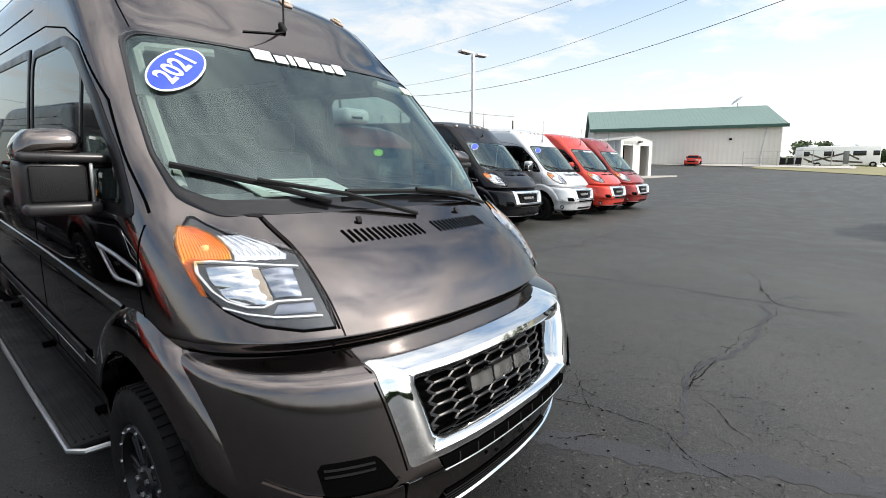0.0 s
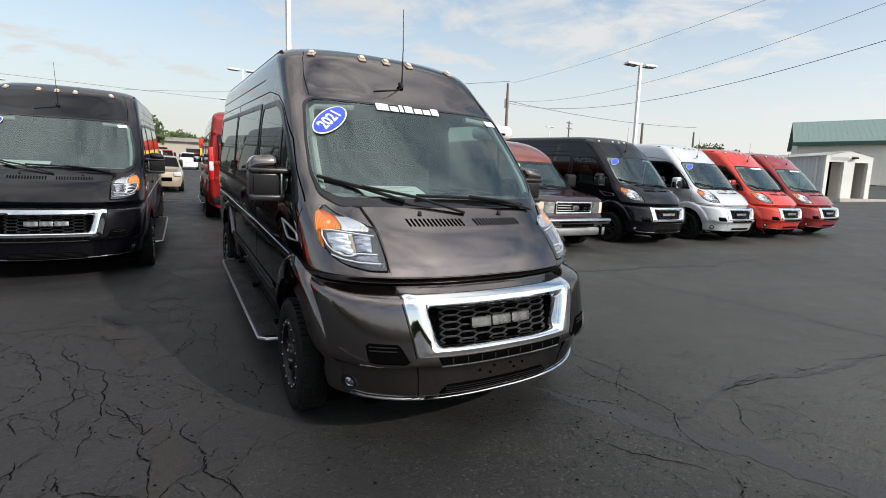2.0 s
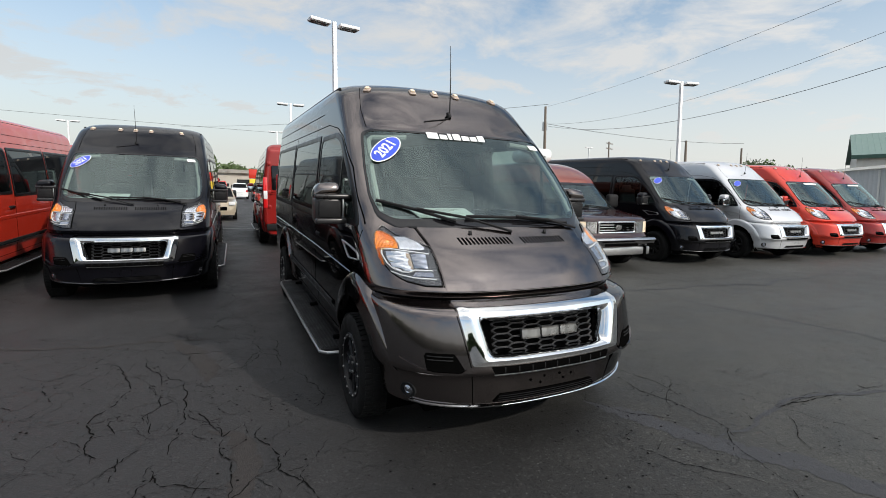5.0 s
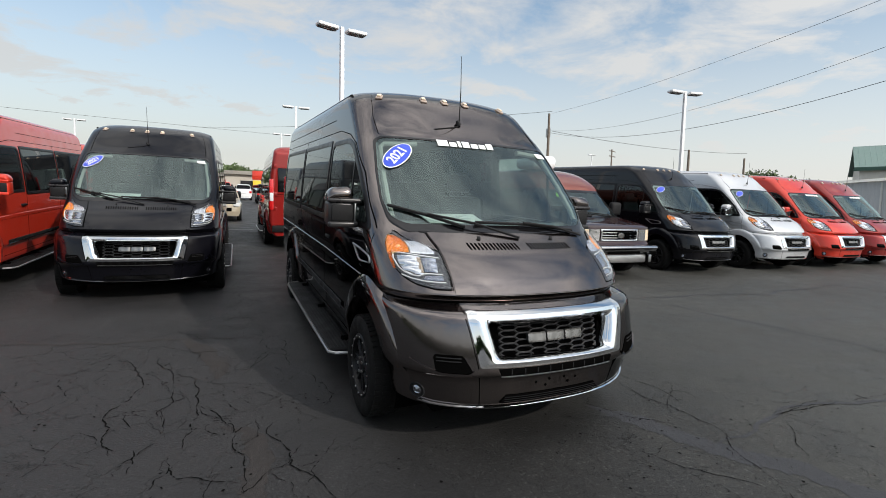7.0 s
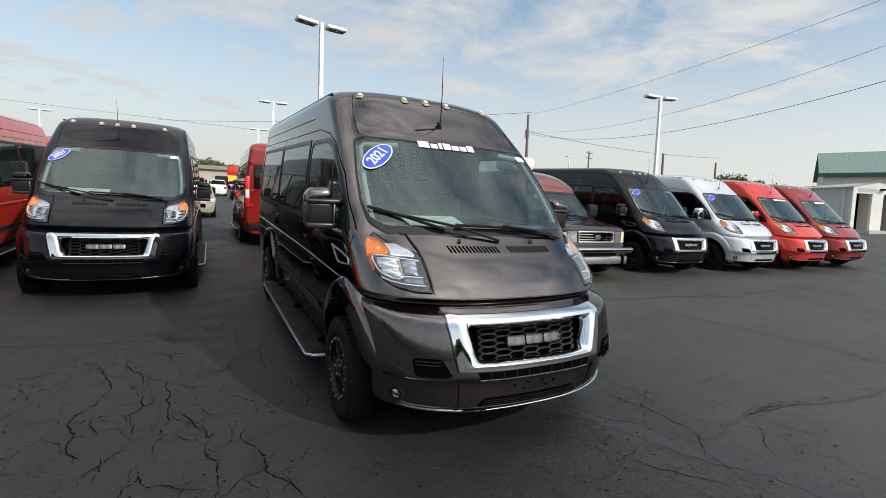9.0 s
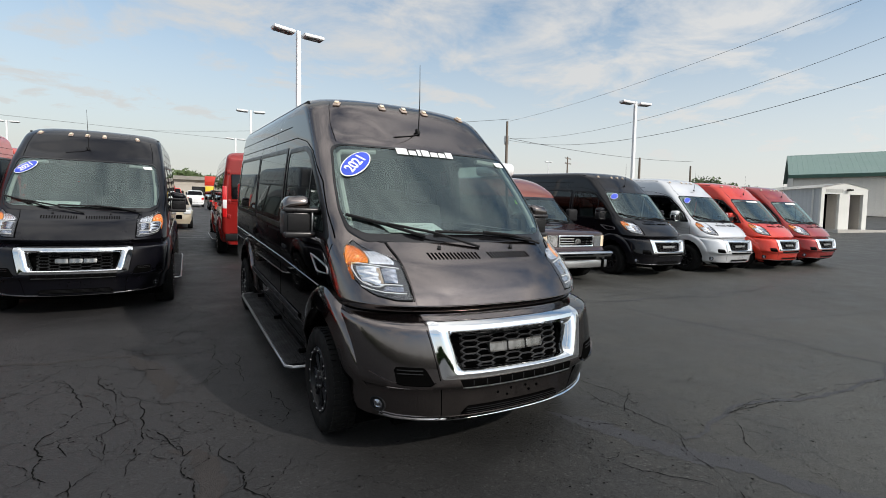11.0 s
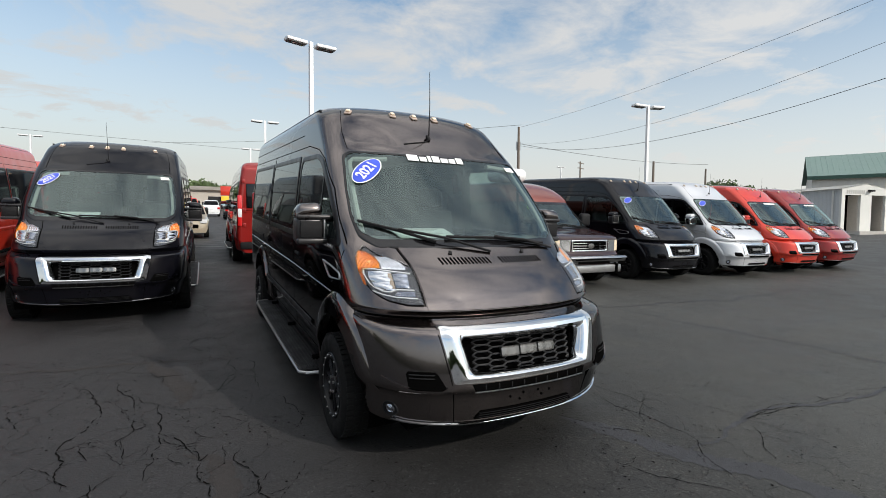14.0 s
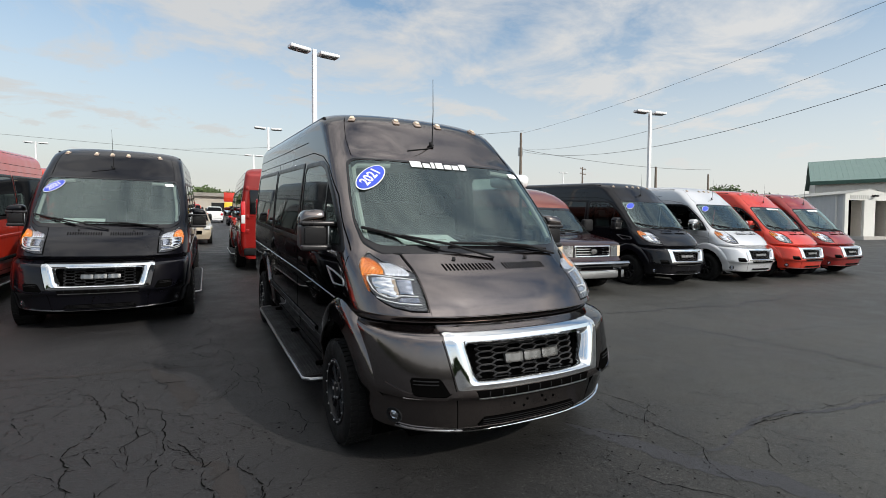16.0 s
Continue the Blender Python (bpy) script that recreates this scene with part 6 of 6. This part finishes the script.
def green_building():
    m = Matrix.Translation((69.6, 18.2, 1.55)) @ UPRIGHT @ Matrix.Rotation(radians(-62), 4, "Z")
    h = thing("metal_building", "long pale metal building with green gable roof", "building", m)
    L, D, H, R = 11.8, 14.0, 5.6, 3.1
    bm = bmesh.new(); ribbed(bm, -L, L, 0, -0.6, H, 0.60, 0.012); ribbed(bm, -L, L, D, -0.6, H, 2.0)
    for x in (-L, L):
        v = [bm.verts.new(p) for p in ((x, 0, -0.6), (x, D, -0.6), (x, D, H), (x, D / 2, H + R), (x, 0, H))]
        bm.faces.new(v)
    part("wall", bm, SIDING, h)
    for s in (0, 1):
        bm = bmesh.new()
        y0, y1 = (-0.45, D / 2) if s == 0 else (D + 0.45, D / 2)
        z0 = H - 0.45 * R / (D / 2)
        line = []
        for k in range(46):
            a, w = -L - 0.5 + (2 * L + 1) * k / 46, (2 * L + 1) / 46
            line += [(a, 0.08), (a + w * 0.88, 0.08), (a + w * 0.91, 0.095), (a + w * 0.97, 0.095)]
        line.append((L + 0.5, 0.08))
        grid_faces(bm, [[bm.verts.new((a, y0, z0 + e)) for a, e in line], [bm.verts.new((a, y1, H + R + e)) for a, e in line]])
        part("roof", bm, GREEN_ROOF, h)
    bm = bmesh.new(); box(bm, (-L - 0.55, -0.55, H - 0.5), (L + 0.55, -0.40, H - 0.08)); part("eave_trim", bm, GREEN_TRIM, h)
    for x, w in ((2.5, 1.1),):
        bm = bmesh.new(); box(bm, (x - w / 2, -0.08, 0), (x + w / 2, 0.0, 2.1)); part("door", bm, WHITE_WALL, h)
    bm = bmesh.new(); box(bm, (5.6, -0.15, 3.6), (5.9, 0, 3.85)); part("wall_lamp", bm, SHADE_BLACK, h)
    bm = bmesh.new(); tube(bm, [(9.5, -0.05, 0), (9.6, -0.05, 2.4), (10.0, -0.05, H - 0.4)], 0.07, 6); part("downpipe", bm, SIDING_GREY, h)
    dish = new("satellite_dish"); dish.parent = h
    bm = bmesh.new(); tube(bm, [(8.5, D / 2, H + R), (8.5, D / 2, H + R + 0.6)], 0.06, 6); part("mast", bm, SATIN, dish)
    bm = bmesh.new(); lathe(bm, [(0.9, 0.0), (0.7, -0.12), (0.4, -0.2), (0.001, -0.24)], 20, Matrix.Translation((8.4, D / 2, H + R + 0.9)) @ Matrix.Rotation(radians(50), 4, "Y")); part("dish", bm, SIDING_GREY, dish)


green_building()


def shed():
    m = Matrix.Translation((38.6, 13.35, 0.80)) @ UPRIGHT @ Matrix.Rotation(radians(-17), 4, "Z")
    s = thing("steel_shed", "low grey ribbed steel shed with white gabled front and two doorways", "shed", m)
    W, H = 2.0, 2.90
    # front wall with two doorways, facing the lot
    def wall(x0, x1, z0, z1):
        bm = bmesh.new(); box(bm, (x0, -0.08, z0), (x1, 0.08, z1)); return bm
    for x0, x1, z0, z1 in ((-W, -1.72, -0.3, H), (-0.45, 0.45, -0.3, H), (1.6, W, -0.3, H), (-1.72, -0.45, 2.48, H), (0.45, 1.6, 2.48, H)):
        part("front_wall", wall(x0, x1, z0, z1), WHITE_WALL, s)
    bm = bmesh.new()
    a = [bm.verts.new(p) for p in ((-W - 0.12, -0.09, H), (W + 0.12, -0.09, H), (0, -0.09, H + 0.34))]
    b = [bm.verts.new(p) for p in ((-W - 0.12, 0.09, H), (W + 0.12, 0.09, H), (0, 0.09, H + 0.34))]
    bm.faces.new(a); bm.faces.new(b[::-1])
    for k in range(3):
        bm.faces.new((a[k], a[(k + 1) % 3], b[(k + 1) % 3], b[k]))
    part("gable", bm, WHITE_WALL, s)
    for k in range(9):
        x = -1.62 + 0.17 * k
        bm = bmesh.new(); box(bm, (x, -0.095, 2.58), (x + 0.11, -0.085, 2.82)); part("sign_bar", bm, TRIM_LIGHT, s)
    bm = bmesh.new(); box(bm, (0.10, -0.34, 2.72), (0.42, -0.08, 2.84), 0.03); part("wall_lamp", bm, PLASTIC, s)
    for x in (-0.45, 1.6):     # pale linings inside the doorways
        bm = bmesh.new(); box(bm, (x - 0.06, 0.09, 0.0), (x + 0.02, 0.75, 2.48)); part("door_lining", bm, BEIGE, s)
    bm = bmesh.new(); box(bm, (0.47, 0.80, 0.0), (1.54, 0.85, 2.40), 0.01)
    door = part("inner_door", bm, LAMP_GREY, s, "dark grey steel door")
    bm = bmesh.new(); box(bm, (0.60, 0.72, 1.02), (0.72, 0.80, 1.12), 0.02); part("door_handle", bm, SATIN, door)
    depth = 21.0
    bm = bmesh.new(); ribbed(bm, 0.08, depth, 0, -0.8, H, 0.30, 0.012)
    for v in bm.verts:
        v.co = Vector((-W + 0.02 - v.co.y, v.co.x, v.co.z))
    part("side_wall", bm, SIDING_GREY, s)
    bm = bmesh.new(); tube(bm, [(-W - 0.05, 0.5, -0.6), (-W - 0.05, 0.5, H - 0.1)], 0.06, 6); part("downpipe", bm, WHITE_WALL, s)
    bm = bmesh.new(); box(bm, (-W, depth - 0.1, -0.8), (W, depth, H)); box(bm, (W - 0.08, 0.08, -0.5), (W, depth - 0.1, H)); part("back_wall", bm, SIDING_GREY, s)
    for sg in (-1, 1):
        bm = bmesh.new()
        v = [bm.verts.new(p) for p in ((0, -0.15, H + 0.38), (0, depth + 0.1, H + 0.38), (sg * (W + 0.2), depth + 0.1, H), (sg * (W + 0.2), -0.15, H))]
        bm.faces.new(v); bmesh.ops.solidify(bm, geom=bm.faces[:], thickness=0.06)
        part("roof", bm, WHITE_WALL, s)
    bm = bmesh.new(); box(bm, (-0.08, 0.1, -0.2), (0.08, 4.9, H)); part("inner_wall", bm, SHADE_BLACK, s)
    for x in (-1.1, 1.0):
        bm = bmesh.new(); box(bm, (x - 0.3, 2.0, 0), (x + 0.25, 2.6, 1.5), 0.05); part("stored_machine", bm, PLASTIC, s)
    bm = bmesh.new(); box(bm, (-W - 0.3, -1.6, -0.35), (W + 1.4, 5.2, 0.03)); part("slab", bm, CONCRETE, s)


shed()

# kerb strip, grass and fence by the far building
GRASS_EARTH = mat("dry grass ground", (0.20, 0.185, 0.09), 0.95, 0, 0.3, 0.8, 0.5, 30)
bm = bmesh.new()
rows = [[bm.verts.new((x, y, rise(x) + 0.05)) for x in np.linspace(62 - (9 - y) * 0.85 if y > -12 else 44, 110, 20)] for y in (-30, -20, -12, -6, 0, 5, 9)]
grid_faces(bm, rows)
tagged(part("grass_strip", bm, GRASS_EARTH), "strip of dry green grass beyond the asphalt", "grass", kind="structure")
bm = bmesh.new()
rows = [[bm.verts.new((x, y, rise(x) + 0.09)) for x in np.linspace(66, 73, 4)] for y in (0, 10, 20, 32)]
grid_faces(bm, rows)
tagged(part("apron", bm, CONCRETE), "pale concrete apron along the metal building", "pavement", kind="structure")
fence = thing("chain_fence", "low grey chain-link fence beside the building", "fence", Matrix.Translation((68.3, 10.8, rise(68))) @ UPRIGHT)
for k in range(6):
    bm = bmesh.new(); tube(bm, [(0.5 * k, -1.7 * k, 0), (0.5 * k, -1.7 * k, 1.8)], 0.05, 6); part("post", bm, SATIN, fence)
for z in (0.1, 0.95, 1.75):
    bm = bmesh.new(); tube(bm, [(0, 0, z), (2.5, -8.5, z)], 0.025, 5); part("rail", bm, SATIN, fence)
for k in range(3):
    bin_ = thing("waste_bin", "grey wheeled bin beside the fence", "bin", Matrix.Translation((72.5 + 0.1 * k, 7.2 - 0.8 * k, rise(72))))
    bm = bmesh.new(); box(bm, (-0.3, -0.3, 0.05), (0.3, 0.3, 1.0), 0.05); part("tub", bm, PLASTIC, bin_)
    bm = bmesh.new(); box(bm, (-0.33, -0.33, 1.0), (0.33, 0.33, 1.08), 0.03); part("lid", bm, PLASTIC, bin_)


def motorhome():
    m = Matrix.Translation((98.0, 2.4, 2.1)) @ UPRIGHT @ Matrix.Rotation(radians(-62), 4, "Z")
    r = thing("motorhome", "long cream motorhome with brown swooping stripes", "motorhome", m)
    L = 5.4
    bm = bmesh.new(); box(bm, (-L, 0, 0.45), (L, 2.5, 3.5), 0.15, 3); part("body", bm, WHITE_PAINT, r)
    stripe = mat("brown stripe paint", (0.12, 0.09, 0.07), 0.4, 0, 0.1, 2)
    for k, (x0, z0, x1, z1) in enumerate(((-5.2, 2.6, -1.5, 1.2), (-1.5, 1.2, 3.0, 0.9), (-4.5, 1.0, 0.5, 2.4), (0.5, 2.4, 2.5, 1.4), (-5.2, 1.6, -3.5, 0.8))):
        bm = bmesh.new()
        v = [bm.verts.new(p) for p in ((x0, -0.012, z0 - 0.1), (x1, -0.012, z1 - 0.18), (x1, -0.012, z1 + 0.1), (x0, -0.012, z0 + 0.16))]
        bm.faces.new(v); bmesh.ops.solidify(bm, geom=bm.faces[:], thickness=0.008)
        part("stripe", bm, stripe, r)
    for x0, x1 in ((-5.2, -4.4), (-2.4, -1.0), (1.6, 3.4), (4.3, 5.2)):
        bm = bmesh.new(); box(bm, (x0, -0.03, 1.95), (x1, 0.0, 2.7), 0.01); part("window", bm, GLOSS_BLACK, r)
    bm = bmesh.new(); box(bm, (0.3, -0.03, 0.7), (1.1, 0.0, 2.7), 0.01); part("door", bm, TRIM_GREY, r)
    for x in (-3.2, 4.4):
        bm = bmesh.new(); lathe(bm, [(0.25, 0.1), (0.48, 0.12), (0.5, 0.0), (0.3, -0.2)], 24, Matrix.Translation((x, -0.02, 0.5)) @ Matrix.Rotation(radians(-90), 4, "Z")); part("wheel", bm, RUBBER, r)
    for x in (-3.5, 0.0, 3.0):
        bm = bmesh.new(); box(bm, (x - 0.5, 0.8, 3.5), (x + 0.5, 1.7, 3.8), 0.1, 3); part("roof_unit", bm, WHITE_PAINT, r)


motorhome()
far = thing("far_house", "low beige shop with grey roof beyond the lot", "building", Matrix.Translation((-9, 92, 0)) @ UPRIGHT)
bm = bmesh.new(); box(bm, (-16, 0, -1), (14, 12, 3.6)); part("wall", bm, BEIGE, far)
bm = bmesh.new()
v = [bm.verts.new(p) for p in ((-17, -0.6, 3.5), (15, -0.6, 3.5), (12, 6, 4.6), (-14, 6, 4.6))]
bm.faces.new(v); bmesh.ops.solidify(bm, geom=bm.faces[:], thickness=0.2)
part("roof", bm, BEIGE, far)
for k in range(5):
    bm = bmesh.new(); box(bm, (-13 + 5.2 * k, -0.06, 0.8), (-10.6 + 5.2 * k, 0.02, 2.4)); part("window", bm, GLOSS_BLACK, far)
sign = thing("roadside_sign", "tall roadside sign in red above yellow panels", "sign", Matrix.Translation((2.2, 88, 0)) @ UPRIGHT)
SIGN_YELLOW = mat("yellow sign panel", (0.75, 0.5, 0.03), 0.5, 0, 0.1, 1)
bm = bmesh.new(); box(bm, (-0.15, 0, -1), (0.15, 0.2, 2)); part("post", bm, SATIN, sign)
bm = bmesh.new(); box(bm, (-1.5, -0.1, 2.6), (1.5, 0.2, 4.2), 0.05); part("panel", bm, RED_PAINT, sign)
bm = bmesh.new(); box(bm, (-1.4, -0.08, 0.6), (1.4, 0.18, 2.5), 0.05); part("lower_panel", bm, SIGN_YELLOW, sign)

# ---- trees ----
LEAF = mat("green leaves", (0.055, 0.085, 0.025), 0.7, 0, 0.4, 0.7)
BARK = mat("bark", (0.09, 0.07, 0.05), 0.95, 0, 0.3, 4, 0.5, 30)
rnd = random.Random(4)


def leaf_cloud(bm, centre, radii, count, size):
    for _ in range(count):
        while True:
            p = Vector((rnd.uniform(-1, 1), rnd.uniform(-1, 1), rnd.uniform(-1, 1)))
            if 0.25 < p.length < 1:
                break
        bump = 0.75 + 0.5 * noise.noise(p * 2.3 + Vector(centre) * 0.37)
        q = Vector(centre) + Vector((p.x * radii[0], p.y * radii[1], p.z * radii[2])) * bump
        a = Vector((rnd.uniform(-1, 1), rnd.uniform(-1, 1), rnd.uniform(-1, 1))).normalized() * size * rnd.uniform(0.6, 1.3)
        b = a.orthogonal().normalized() * size * rnd.uniform(0.4, 0.9)
        bm.faces.new([bm.verts.new(q + d) for d in (-a - b, a - b * 0.6, a + b, -a * 0.7 + b)])


def tree(x, y, height, spread, n=1100):
    t = thing("tree", "leafy green tree with uneven crown far off", "tree", Matrix.Translation((x, y, rise(x) - 0.5)) @ UPRIGHT, "trees beyond the lot")
    bm = bmesh.new()
    tube(bm, [(0, 0, 0), (0.1, 0, height * 0.3), (0.0, 0.1, height * 0.75)], [0.3, 0.22, 0.06], 8)
    for k in range(5):
        a = k * 1.3
        tube(bm, [(0.05, 0, height * (0.28 + 0.08 * k)), (math.cos(a) * spread * 0.35, math.sin(a) * spread * 0.35, height * (0.5 + 0.07 * k)), (math.cos(a) * spread * 0.65, math.sin(a) * spread * 0.65, height * (0.58 + 0.07 * k))], [0.12, 0.07, 0.03], 6)
    part("trunk", bm, BARK, t)
    bm = bmesh.new()
    for k in range(6):
        a = k * 2.4
        leaf_cloud(bm, (math.cos(a) * spread * 0.5, math.sin(a) * spread * 0.5, height * (0.55 + 0.07 * (k % 4))), (spread * 0.55, spread * 0.55, height * 0.22), n // 6, 0.32)
    part("crown", bm, LEAF, t)


for x, y, h, s in ((102, 65, 8.8, 4.6), (110, 65, 7.8, 3.8), (115, 62, 7.0, 3.2), (-7.5, 86, 8.3, 3.6), (-3.5, 118, 7.5, 6.0), (-9, 120, 6.8, 5.5), (1.5, 121, 6.6, 4.5),
                   (88, 105, 8.8, 2.5), (80, 110, 8.0, 2.5), (120, 8, 6.5, 4), (132, -2, 5.5, 4)):
    tree(x, y, h, s)
bm = bmesh.new()
for k in range(150):
    a = 2 * math.pi * k / 150
    d = 175 + rnd.uniform(-14, 14)
    # the unseen rear of the ring is raised to darken reflections
    back = max(0.0, -math.sin(a))
    h = (3.0 + rnd.uniform(-0.6, 1.6)) + 6.0 * back
    leaf_cloud(bm, (d * math.cos(a), d * math.sin(a), h * 0.5 + max(0, math.cos(a)) * 2.5), (5.5, 5.5, h * 0.6), 90, 0.8)
tagged(part("distant_woods", bm, LEAF), "distant band of green woods round the lot", "woods", kind="stuff")

# unseen tree row added behind the camera to darken low reflections
bm = bmesh.new()
for k in range(96):
    a = radians(172 + 1.5 * k)          # from the left round the back
    d = 48 + rnd.uniform(-3, 3)
    h = rnd.uniform(3.2, 4.6)
    leaf_cloud(bm, (d * math.cos(a), d * math.sin(a), h * 0.45), (2.2, 2.2, h * 0.6), 240, 0.6)
tagged(part("street_trees", bm, LEAF), "added row of green trees behind the camera, for reflections", "woods", kind="stuff")
